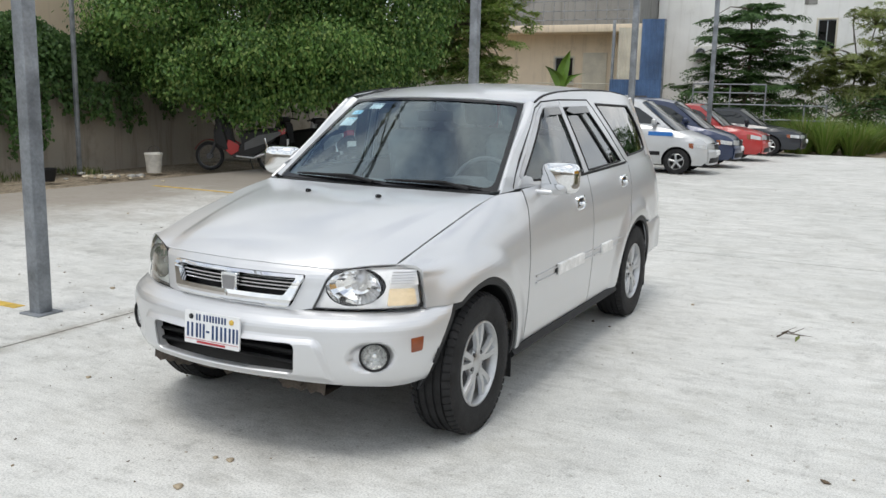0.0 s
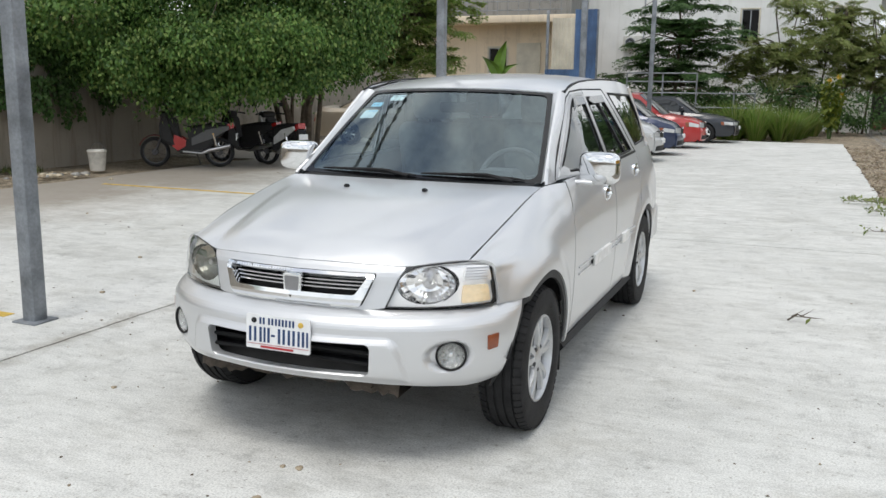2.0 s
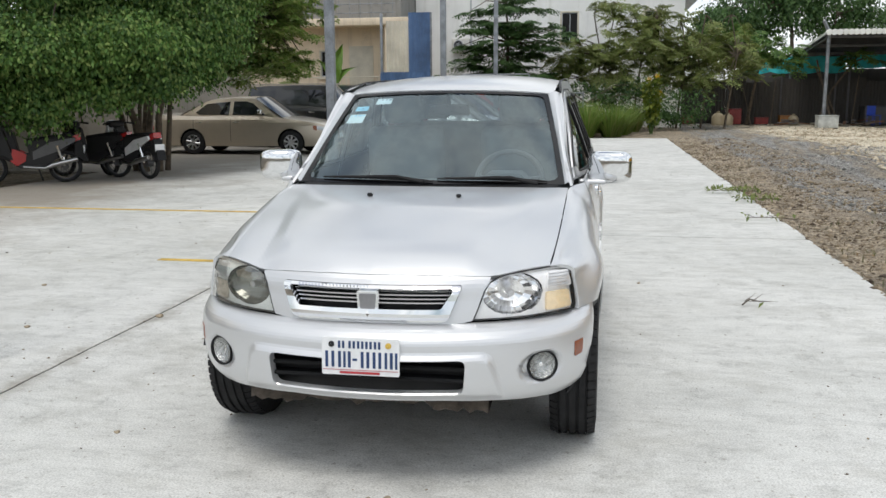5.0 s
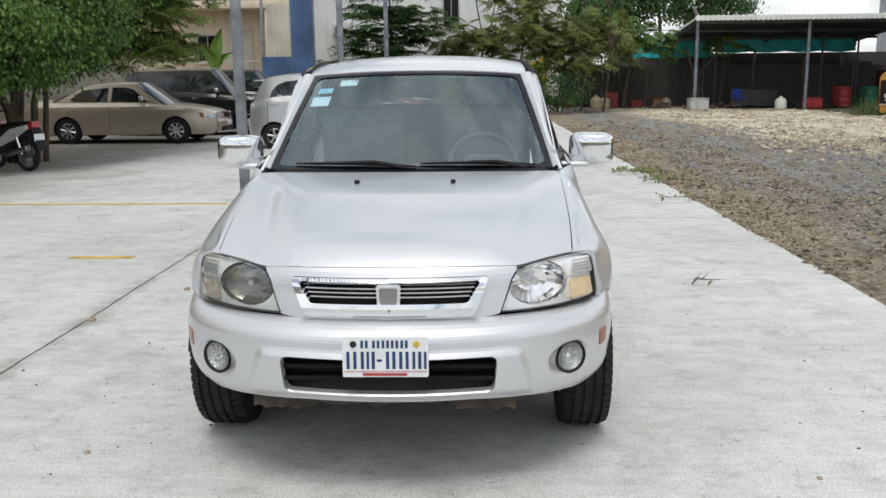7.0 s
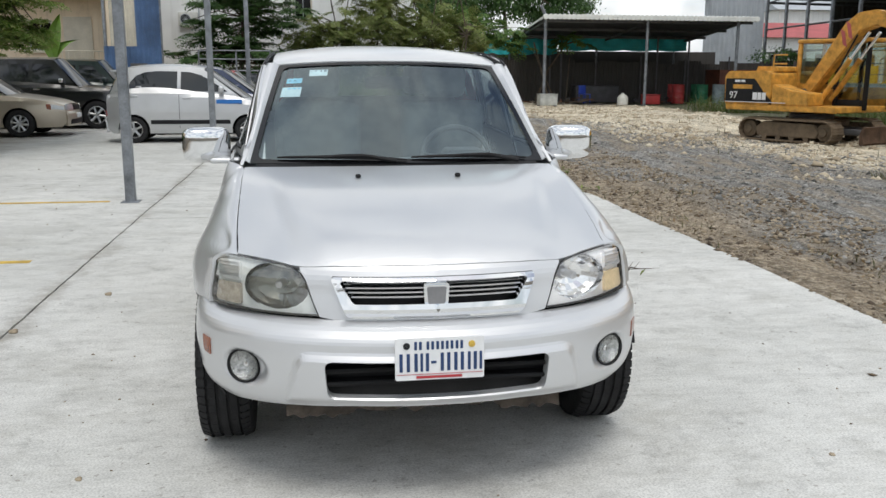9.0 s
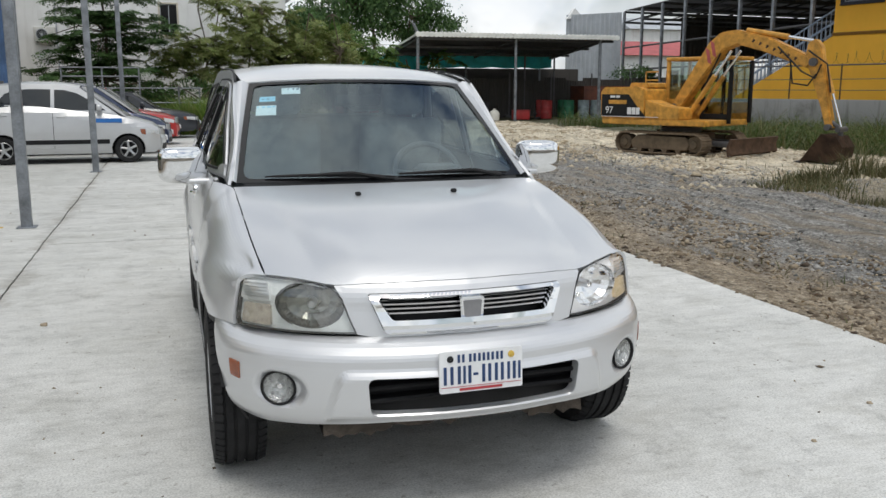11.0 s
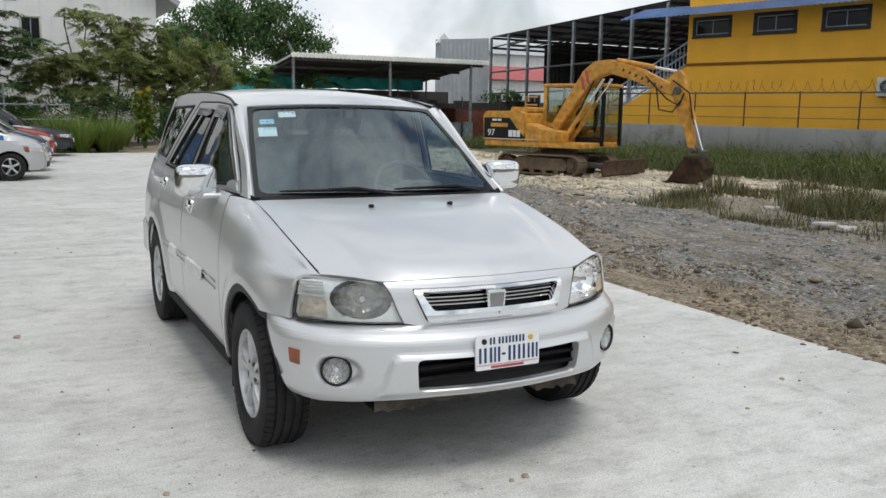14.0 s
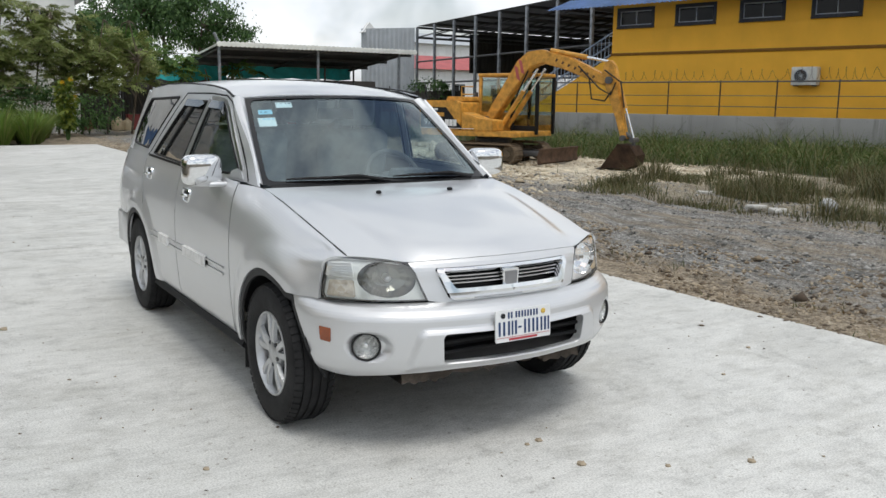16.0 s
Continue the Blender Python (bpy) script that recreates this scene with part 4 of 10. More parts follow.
FRAME_R = [(1.622, 1.10), (1.508, 1.548), (2.02, 1.55), (2.10, 1.49), (2.44, 1.16), (2.51, 1.13)]
RAIL = [(0.48, 1.08), (0.64, 1.08), (0.70, 1.155), (1.095, 1.507), (1.20, 1.543), (1.5, 1.556), (2.03, 1.558), (2.11, 1.495), (2.45, 1.165), (2.52, 1.12), (3.40, 1.13), (3.32, 1.35), (3.20, 1.50), (3.15, 1.585), (2.6, 1.615), (1.8, 1.607), (1.45, 1.588), (1.19, 1.552), (1.12, 1.53)]


def build_main_car():
    car = thing("silver_suv", "silver metallic five-door off-road car with chrome mirrors and worn paint", "car")
    body = new("body")
    body.parent = car

    # bumper
    ends = [(bumper_end(z), z) for z in (0.365, 0.42, 0.48, 0.54, 0.6, 0.64, 0.668)]
    right = [(0.3, 0.38), (0.52, 0.368), (0.8, 0.345), (0.88, 0.348)] + ends
    outline = right + [(-a, z) for a, z in right[::-1]]
    mouth = rounded([(-0.386, 0.55), (0.386, 0.55), (0.378, 0.412), (-0.378, 0.412)], 0.03)
    fog_s = nose_s(0.675)
    ring = [(math.cos(2 * math.pi * i / 20), math.sin(2 * math.pi * i / 20)) for i in range(20)]
    fogs = [[(k * fog_s + 0.058 * c, 0.491 + 0.058 * s) for c, s in ring] for k in (1, -1)]
    bumper = part("front_bumper", skin(outline, bumper_at, 0.012, [[(a * 1.03, 0.481 + (b - 0.481) * 1.1) for a, b in mouth], *fogs], 0.03, (0, -1, 0)), M_SILVER, car, "silver bumper with a wide black air intake")
    mid = rounded([(-0.556, 0.374), (-0.3, 0.384), (0.3, 0.384), (0.556, 0.374), (0.487, 0.578), (-0.487, 0.578)], [0.01, 0.0, 0.0, 0.01, 0.05, 0.05])
    mid_d = dense(mid, 0.03)

    def mid_at(s, z):
        g = poly_gap((s, z), mid_d)
        p, q = bumper_at(s, z), bumper_at(s + 0.01, z)
        n = Vector((q.y - p.y, p.x - q.x, 0)).normalized()
        return p + n * (0.0005 + 0.016 * smooth01(0.0, 0.036, g))

    part("bumper_centre", skin(mid, mid_at, 0.012, [mouth], 0.008, (0, -1, 0)), M_SILVER, bumper, "raised middle of the bumper round the intake")
    bm = bmesh.new()
    box(bm, (-0.42, -0.70, 0.375), (0.42, -0.69, 0.58), 0.004)
    part("intake_backing", bm, M_BLACK, bumper)
    for z in (0.455, 0.50):
        bm = bmesh.new()
        prism(bm, [(-0.747, z - 0.009), (-0.752, z), (-0.747, z + 0.007), (-0.70, z + 0.008), (-0.70, z - 0.009)], -0.39, 0.39, "x")
        part("intake_slat", bm, M_BLACK, bumper)
    for k in (1, -1):
        c = bumper_at(k * fog_s, 0.491)
        n = Vector((k * 0.42, -0.9, 0)).normalized()
        rot = n.to_track_quat("Z", "Y").to_matrix().to_4x4()
        lamp = new("fog_lamp")
        lamp.parent = car
        lamp.matrix_basis = Matrix.Translation(c + n * 0.01) @ rot
        lamp["label"] = "round fog lamp with a dark ring"
        bm = bmesh.new()
        lathe(bm, [(-0.05, 0.062), (0.006, 0.064), (0.013, 0.061), (0.009, 0.055), (-0.02, 0.053)], 28, "z")
        bmesh.ops.recalc_face_normals(bm, faces=bm.faces)
        part("fog_ring", bm, M_BLACK, lamp)
        bm = bmesh.new()
        lathe(bm, [(0.002, 0.055), (-0.012, 0.044), (-0.024, 0.024), (-0.028, 0.002)], 24, "z")
        part("fog_reflector", bm, M_FOG, lamp)
        bm = bmesh.new()
        lathe(bm, [(0.0, 0.055), (0.004, 0.051), (0.006, 0.03), (0.007, 0.001)], 24, "z")
        part("fog_lens", bm, M_LENS, lamp)
        bm = bmesh.new()
        lathe(bm, [(-0.03, 0.009), (-0.012, 0.009), (-0.01, 0.001)], 12, "z")
        part("bulb", bm, M_CHROME, lamp)
        # side marker
        s0 = nose_s(0.793)
        out = rounded([(k * (s0 - 0.026), 0.566), (k * (s0 + 0.034), 0.57), (k * (s0 + 0.028), 0.51), (k * (s0 - 0.024), 0.504)], 0.006)
        part("side_marker", skin(out, lambda s, z: bumper_at(s, z) + Vector((k * 0.003, -0.001, 0)), 0.012, (), 0.01, (k, -1, 0)), M_AMBER, car, "orange side marker lamp")

    # panel between the lamps, with the opening of the grille
    lamp_in = [(0.397, 0.675), (0.415, 0.72), (0.44, 0.795), (0.456, 0.822), (0.462, 0.836)]
    outline = [(-x, z) for x, z in lamp_in] + [(-0.40, 0.840), (-0.2, 0.845), (0.2, 0.845), (0.40, 0.840)] + lamp_in[::-1] + [(0.33, 0.664), (-0.33, 0.664)]
    hole = rounded([(-0.305, 0.676), (0.305, 0.676), (0.355, 0.80), (0.352, 0.812), (-0.352, 0.812), (-0.355, 0.80)], 0.02)
    nose = part("nose_panel", skin(outline, nose_at, 0.018, [hole], 0.02, (0, -1, 0)), M_SILVER, car)
    grille = new("grille")
    grille.parent = car
    grille["label"] = "chrome framed grille with thin bright bars"
    hole2 = rounded([(-0.282, 0.725), (0.282, 0.725), (0.326, 0.794), (0.32, 0.80), (-0.32, 0.80), (-0.326, 0.794)], 0.012)

    def chrome_at(x, z):
        b = 0.012 * smooth01(0.0, 0.03, 0.812 - z) + 0.012 * smooth01(0.676, 0.70, z)
        return nose_at(x, z) + Vector((0, -b, 0))

    part("chrome_frame", skin(hole, chrome_at, 0.014, [hole2], 0.03, (0, -1, 0)), M_CHROME, grille)
    part("grille_backing", skin([(-0.33, 0.70), (0.33, 0.70), (0.34, 0.81), (-0.34, 0.81)], lambda x, z: nose_at(x, z) + Vector((0, 0.05, 0)), 0.05, (), 0.0, (0, -1, 0)), M_BLACK, grille)
    for z in (0.742, 0.757, 0.772, 0.787):
        half = 0.278 + (z - 0.727) * 0.62
        bm = bmesh.new()
        pts = [nose_at(half * t / 8, z) + Vector((0, 0.012, 0)) for t in range(-8, 9)]
        rows = [[bm.verts.new(p + Vector((0, dy, dz))) for dy, dz in ((-0.004, -0.0025), (-0.004, 0.003), (0.02, 0.004), (0.02, -0.003))] for p in pts]
        for a, b in zip(rows, rows[1:]):
            for j in range(4):
                bm.faces.new((a[j], a[(j + 1) % 4], b[(j + 1) % 4], b[j]))
        bmesh.ops.recalc_face_normals(bm, faces=bm.faces)
        part("grille_bar", bm, M_SATIN, grille)
    bm = bmesh.new()
    em = rounded([(-0.04, -0.041), (0.04, -0.041), (0.045, 0.041), (-0.045, 0.041)], 0.012)
    prism(bm, em, -0.012, 0.012, "y")
    bmesh.ops.bevel(bm, geom=[e for e in bm.edges if e.calc_face_angle(0) > 0.9], offset=0.004, segments=2, affect="EDGES")
    badge = part("badge", bm, M_CHROME, grille, "plain chrome badge plate")
    badge.location = (0, -0.722, 0.752)
    bm = bmesh.new()
    prism(bm, rounded([(-0.029, -0.03), (0.029, -0.03), (0.034, 0.03), (-0.034, 0.03)], 0.008), -0.0145, -0.010, "y")
    part("badge_inlay", bm, plain("grey badge inlay", (0.28, 0.28, 0.29), 0.3, 0.6), badge)

    # head lamps
    for k in (1, -1):
        lens_m = M_LENS if k > 0 else M_HAZELENS
        lamp = new("headlamp")
        lamp.parent = car
        lamp["label"] = "clear headlamp with bright reflector" if k > 0 else "yellowed, hazy headlamp"
        lo = [(0.401, 0.677), (0.60, 0.677), (0.776, 0.68), (0.781, 0.70), (0.765, 0.80), (0.752, 0.846), (0.742, 0.855), (0.68, 0.858), (0.60, 0.854), (0.53, 0.846), (0.49, 0.837), (0.462, 0.822), (0.442, 0.79), (0.416, 0.715)]
        lo = [(k * x, z) for x, z in lo]
        part("lens", skin(lo, lambda x, z: nose_at(x, z) + Vector((0, -0.004, 0)), 0.03, (), 0.012, (0, -1, 0)), lens_m, lamp).visible_shadow = False
        part("housing", skin([(x * 0.998, z) for x, z in lo], lambda x, z: nose_at(x, z) + Vector((-0.006 * k, 0.02, 0)), 0.03, [[(k * (0.548 + 0.112 * a_), 0.765 + 0.078 * b_) for a_, b_ in ring]], 0.0, (0, -1, 0)), M_LAMPBODY if k > 0 else plain("dulled lamp body", (0.84, 0.86, 0.85), 0.35, 0.1), lamp)
        part("lens_rim", skin([(x, z) for x, z in lo], lambda x, z: nose_at(x, z) + Vector((0, 0.001, 0)), 0.03, [[(0.59 * k + (x - 0.59 * k) * 0.982, 0.765 + (z - 0.765) * 0.955) for x, z in lo]], 0.02, (0, -1, 0)), M_BLACK, lamp)
        # main reflector bowl
        c = nose_at(k * 0.548, 0.765) + Vector((-0.01 * k, 0.022, 0))
        rot = Vector((k * 0.28, -0.96, 0)).normalized().to_track_quat("Z", "Y").to_matrix().to_4x4()
        bm = bmesh.new()
        lathe(bm, [(0.002, 0.092), (-0.02, 0.087), (-0.042, 0.07), (-0.058, 0.047), (-0.066, 0.02), (-0.066, 0.002)], 22, "z")
        bmesh.ops.recalc_face_normals(bm, faces=bm.faces)
        bowl = part("reflector", bm, M_BOWL if k > 0 else M_DULLBOWL, lamp, smooth=False)
        bowl.matrix_basis = Matrix.Translation(c) @ rot @ Matrix.Diagonal((1.3, 0.9, 1, 1))
        bm = bmesh.new()
        lathe(bm, [(-0.066, 0.016), (-0.02, 0.016), (-0.012, 0.012), (-0.01, 0.001)], 14, "z")
        bulb = part("bulb_cap", bm, M_SATIN, lamp)
        bulb.matrix_basis = Matrix.Translation(c) @ rot
        # turn signal cells
        for z0, z1, mt in ((0.69, 0.762, M_TURN), (0.772, 0.838, M_LAMPBODY)):
            cell = rounded([(k * 0.672, z0), (k * 0.764, z0 + 0.004), (k * 0.752, z1), (k * 0.672, z1)], 0.008)
            part("turn_signal" if mt is M_TURN else "parking_lamp", skin(cell, lambda x, z: nose_at(x, z) + Vector((0, 0.008, 0)), 0.02, (), 0.02, (0, -1, 0)), M_TURN2 if mt is M_TURN and k < 0 else mt, lamp)
        for j in range(5):
            z = 0.786 + 0.011 * j
            bm = bmesh.new()
            tube(bm, [nose_at(k * (0.676 + 0.074 * i / 5), z) + Vector((0, 0.004, 0)) for i in range(6)], 0.0025, 5)
            part("lens_rib", bm, M_SATIN, lamp)

    # bonnet with its washer jets
    xs = [-0.68, -0.6, -0.53, -0.49, -0.455, -0.4, -0.3, -0.2, -0.1, 0.0, 0.1, 0.2, 0.3, 0.4, 0.455, 0.49, 0.53, 0.6, 0.68]
    front = [(x, hood_front(x)) for x in xs]
    right = [(hood_side(y) - 0.004, y) for y in (-0.44, -0.3, -0.15, 0.0, 0.15, 0.3, 0.445)]
    rear = [(x, 0.40 + 0.05 * (x / 0.7) ** 2) for x in (0.66, 0.5, 0.3, 0.1, -0.1, -0.3, -0.5, -0.66)]
    outline = front + right + rear + [(-x, y) for x, y in right[::-1]]
    hood = part("bonnet", skin(outline, hood_at, 0.017, (), 0.02, (0, 0, 1)), M_SILVER, car, "smooth silver bonnet with two raised ridges")
    for k in (1, -1):
        bm = bmesh.new()
        prism(bm, [(-0.016, 0), (-0.013, 0.012), (-0.004, 0.017), (0.012, 0.012), (0.016, 0)], -0.011, 0.011, "x")
        bmesh.ops.bevel(bm, geom=bm.edges[:], offset=0.003, segments=2, affect="EDGES")
        jet = part("washer_jet", bm, M_BLACK, hood)
        jet.location = hood_at(k * 0.215, 0.135)

    # underlying shell, seen only in the gaps
    bm = bmesh.new()
    box(bm, (-0.70, -0.55, 0.34), (0.70, 3.3, 0.62), 0.05)
    part("floor_pan", bm, M_BLACK, body)
    bm = bmesh.new()
    box(bm, (-0.62, -0.42, 0.6), (0.62, 0.4, 0.83), 0.05)
    part("engine_block", bm, M_BLACK, body)

    for k in (1, -1):
        def sd(y, v, k=k):
            return side_at(y, v, k)

        def up(y, z, k=k):
            return upper_at(y, z, k)

        h = (k, 0, 0)
        part("front_wing", skin(FENDER, sd, 0.018, (), 0.014, h), M_SILVER, car)
        door = part("front_door", skin(DOOR_F, sd, 0.028, (), 0.014, h), M_SILVER, car, "silver door with peeling side moulding")
        rdoor = part("rear_door", skin(DOOR_R, sd, 0.028, (), 0.014, h), M_SILVER, car)
        part("rear_wing", skin(QUARTER, sd, 0.028, (), 0.014, h), M_SILVER, car)
        part("window_frame", skin(FRAME_F, up, 0.04, [WIN_F], 0.014, h), M_SILVER, door)
        part("window_frame", skin(FRAME_R, up, 0.04, [WIN_R], 0.014, h), M_SILVER, rdoor)
        part("roof_rail", skin(RAIL, up, 0.04, [WIN_Q], 0.014, h), M_SILVER, car)

        def gl(y, z, k=k):
            return upper_at(y, z, k) - Vector((k * 0.008, 0, 0))

        part("window_glass", skin(WIN_F, gl, 0.06, (), 0.0, h), M_SIDEGLASS, door)
        part("window_glass", skin(WIN_R, gl, 0.06, (), 0.0, h), M_REARGLASS, rdoor)
        part("quarter_glass", skin(WIN_Q, gl, 0.06, (), 0.0, h), M_PRIVACY, car)
        # black rubbers and pillar strips round the side glass
        for loop, own in ((WIN_F, door), (WIN_R, rdoor), (WIN_Q, car)):
            pts = [up(*p) for p in dense(loop, 0.05)]
            pts.append(pts[0])
            bm = bmesh.new()
            tube(bm, [p - Vector((k * 0.002, 0, 0)) for p in pts], 0.0075, 6, False)
            part("window_seal", bm, M_BLACK, own)
        bm = bmesh.new()
        strip_along(bm, [up(1.78 + 0.36 * (1 - t), 1.14 + 0.365 * t) for t in (0, 0.5, 1)], [Vector((k, 0, 0.3))] * 3, 0.012, 0.003)
        part("window_divider", bm, M_BLACK, rdoor)
        # bright pillar strip between the doors
        for y0, y1 in ((1.578, 1.468),):
            bm = bmesh.new()
            strip_along(bm, [up(y0 + (y1 - y0) * t + 0.018, 1.12 + 0.40 * t) for t in (0, 0.33, 0.66, 1)], [Vector((k, 0, 0.33)).normalized()] * 4, 0.036, 0.005)
            part("pillar_strip", bm, M_SATIN, door, "bright metal strip on the door pillar")
        bm = bmesh.new()
        strip_along(bm, [up(0.745, 1.14), up(0.92, 1.302), up(1.1, 1.467), up(1.18, 1.51), up(1.3, 1.522), up(1.47, 1.528)], [Vector((k, 0, 0.33)).normalized()] * 6, 0.013, 0.005)
        part("frame_strip", bm, M_SATIN, door, "bright metal strip on the window frame")
        # smoked rain guards over the windows
        for name_y, own in (((1.10, 1.45, 1.415, 1.512), door), ((1.535, 1.96, 1.47, 1.518), rdoor)):
            y0, y1, z0, z1 = name_y
            out = [(y0 + 0.02, z0 + 0.02), (y0 + 0.1, z1 - 0.005), (y1, z1), (y1 + 0.012, z1 - 0.042), (y0 + 0.12, z1 - 0.048)]
            part("rain_guard", skin(out, lambda y, z: upper_at(y, z, k) + Vector((k * (0.009 + 0.12 * (z1 - z)), 0, 0)), 0.02, (), 0.003, h), M_CARGLASS, own, "smoked plastic rain guard")
        # waist strip
        bm = bmesh.new()
        strip_along(bm, [sd(y, 1.097) for y in np.linspace(0.88, 2.46, 24)], [Vector((k, 0, 0.2)).normalized()] * 24, 0.009, 0.007)
        part("waist_strip", bm, M_BLACK, door)
        # wheel arch mouldings and mud flaps
        for hy, a0, a1 in ((0.0, -2, 186), (2.62, -4, 182)):
            pts, nr = [], []
            for i in range(29):
                a = radians(a0 + (a1 - a0) * i / 28)
                y, z = hy - 0.401 * math.cos(a), 0.325 + 0.401 * math.sin(a)
                if hy == 0.0 and y < -0.215 and z < 0.672:
                    p = bumper_at(k * s_of_y(y), z)
                    p.x += k * 0.002
                else:
                    p = sd(y, z)
                pts.append(p - Vector((k * 0.014, 0, 0)))
                nr.append(Vector((k, 0, 0)))
            bm = bmesh.new()
            strip_along(bm, pts, nr, 0.02, 0.006)
            part("arch_moulding", bm, M_TRIM, car)
            # dark wheel housing
            bm = bmesh.new()
            rr = []
            for i in range(17):
                a = radians(16 + 148 * i / 16)
                y, z = hy - 0.425 * math.cos(a), 0.325 + 0.425 * math.sin(a)
                rr.append([bm.verts.new((k * 0.845, y, z)), bm.verts.new((k * 0.52, y, z))])
            for a, b in zip(rr, rr[1:]):
                bm.faces.new((a[0], a[1], b[1], b[0]))
            bm.faces.new([r[1] for r in rr])
            part("wheel_housing", bm, M_BLACK, car)
            bm = bmesh.new()
            y = hy + 0.405
            box(bm, (k * 0.64, y - 0.004, 0.15), (k * 0.85, y + 0.006, 0.40), 0.004)
            part("mud_flap", bm, M_BLACK, car)
        # sill
        bm = bmesh.new()
        prism(bm, [(0.76, 0.235), (0.845, 0.245), (0.868, 0.27), (0.85, 0.297), (0.78, 0.30)] if k > 0 else [(-0.76, 0.235), (-0.845, 0.245), (-0.868, 0.27), (-0.85, 0.297), (-0.78, 0.30)], 0.405, 2.215, "y")
        part("sill_trim", bm, M_BLACK, car, "dark grey sill trim")
        # side mouldings with worn remnants
        for y0, y1, own in ((0.66, 1.60, door), (1.64, 2.22, rdoor)):
            for v in (0.60, 0.635):
                bm = bmesh.new()
                ys = np.linspace(y0, y1, 10)
                strip_along(bm, [sd(y, v) for y in ys], [Vector((k, 0, 0))] * 10, 0.005, 0.008)
                part("moulding_edge", bm, M_SATIN, own)
        for y0, y1, own in ((0.98, 1.42, door), (1.78, 2.0, rdoor)):
            bm = bmesh.new()
            ys = np.linspace(y0, y1, 9)
            strip_along(bm, [sd(y, 0.617) for y in ys], [Vector((k, 0, 0))] * 9, 0.034, 0.016)
            part("side_moulding", bm, M_WORN, own, "torn white remnant of the side moulding")
        bm = bmesh.new()
        strip_along(bm, [sd(y, 0.617) for y in (0.955, 0.967, 0.978)], [Vector((k, 0, 0))] * 3, 0.027, 0.008)
        part("moulding_end", bm, M_BLACK, door)
        # handles
        for y, v, own in ((1.397, 0.945, door), (2.33, 0.99, rdoor)):
            hd = new("door_handle")
            hd.parent = own
            hd["label"] = "chrome pull handle in a round bezel"
            c = sd(y, v)
            bm = bmesh.new()
            out = rounded([(-0.07, -0.043), (0.07, -0.043), (0.07, 0.043), (-0.07, 0.043)], 0.036)
            rim_o = [bm.verts.new((c.x + k * 0.006, y + a, c.z + b)) for a, b in out]
            rim_i = [bm.verts.new((c.x + k * 0.010, y + a * 0.85, c.z + b * 0.82)) for a, b in out]
            deep = [bm.verts.new((c.x - k * 0.004, y + a * 0.7, c.z + b * 0.62)) for a, b in out]
            outer = [bm.verts.new((c.x - k * 0.008, y + a * 1.02, c.z + b * 1.02)) for a, b in out]
            n = len(out)
            for a, b in ((outer, rim_o), (rim_o, rim_i), (rim_i, deep)):
                for j in range(n):
                    bm.faces.new((a[j], a[(j + 1) % n], b[(j + 1) % n], b[j]))
            bm.faces.new(deep)
            bmesh.ops.recalc_face_normals(bm, faces=bm.faces)
            part("bezel", bm, M_CHROME, hd)
            bm = bmesh.new()
            box(bm, (c.x - k * 0.001, y - 0.044, c.z - 0.026), (c.x + k * 0.003, y + 0.044, c.z + 0.026), 0.002)
            part("recess", bm, M_BLACK, hd)
            bm = bmesh.new()
            tube(bm, [(c.x + k * 0.006, y - 0.05, c.z + 0.002), (c.x + k * 0.018, y - 0.03, c.z), (c.x + k * 0.02, y + 0.02, c.z), (c.x + k * 0.006, y + 0.05, c.z + 0.002)], [0.008, 0.011, 0.011, 0.008], 8)
            part("grip", bm, M_CHROME, hd)
        # door mirror
        mir = new("door_mirror")
        mir.parent = door
        mir["label"] = "large chrome door mirror"
        bm = bmesh.new()
        bmesh.ops.create_cube(bm, size=1)
        bmesh.ops.subdivide_edges(bm, edges=bm.edges[:], cuts=13, use_grid_fill=True)
        for v in bm.verts:
            x, y, z = v.co * 2
            q = (abs(x) ** 4.5 + abs(y) ** 3 + abs(z) ** 4.5) ** (1 / 4.2)
            q = max(q, 0.7)
            x, y, z = x / q, y / q, z / q
            wide = 1.0 - 0.10 * (x + 1) / 2
            front_b = 0.075 if y < 0 else 0.05
            v.co = Vector((k * (0.918 + 0.113 * x), 0.815 + front_b * y * (1 - 0.25 * x * x) - 0.02 * x + 0.02, 1.142 + 0.092 * z * wide + 0.004 * x))
        bmesh.ops.recalc_face_normals(bm, faces=bm.faces)
        part("mirror_shell", bm, M_CHROME, mir)
        bm = bmesh.new()
        box(bm, (k * 0.755, 0.765, 1.055), (k * 0.90, 0.85, 1.082), 0.012, 3)
        part("mirror_arm", bm, M_SILVER, mir)
        out = [(0.70, 1.10), (0.86, 1.10), (0.85, 1.135), (0.80, 1.15), (0.755, 1.14)]
        part("mirror_base", skin(out, lambda y, z: upper_at(y, z, k) + Vector((k * 0.006, 0, 0)), 0.04, (), 0.01, h), M_SILVER, mir)
        bm = bmesh.new()
        box(bm, (k * 0.845, 0.872, 1.08), (k * 1.0, 0.878, 1.205), 0.003)
        part("mirror_glass", bm, M_CHROME, mir)
        # black drip channel between the roof and the side, and the rubbers of the door openings
        rail_top = curve_1d([(1.12, 1.53), (1.19, 1.552), (1.45, 1.588), (1.8, 1.607), (2.6, 1.615), (3.15, 1.585)])
        bm = bmesh.new()
        pts = [up(y, rail_top(y)) + Vector((-k * 0.008, 0, 0.004)) for y in np.linspace(1.13, 3.12, 26)]
        strip_along(bm, pts, [Vector((k * 0.35, -0.1, 1)).normalized()] * 26, 0.006, 0.003)
        part("drip_channel", bm, M_BLACK, car)
        bm = bmesh.new()
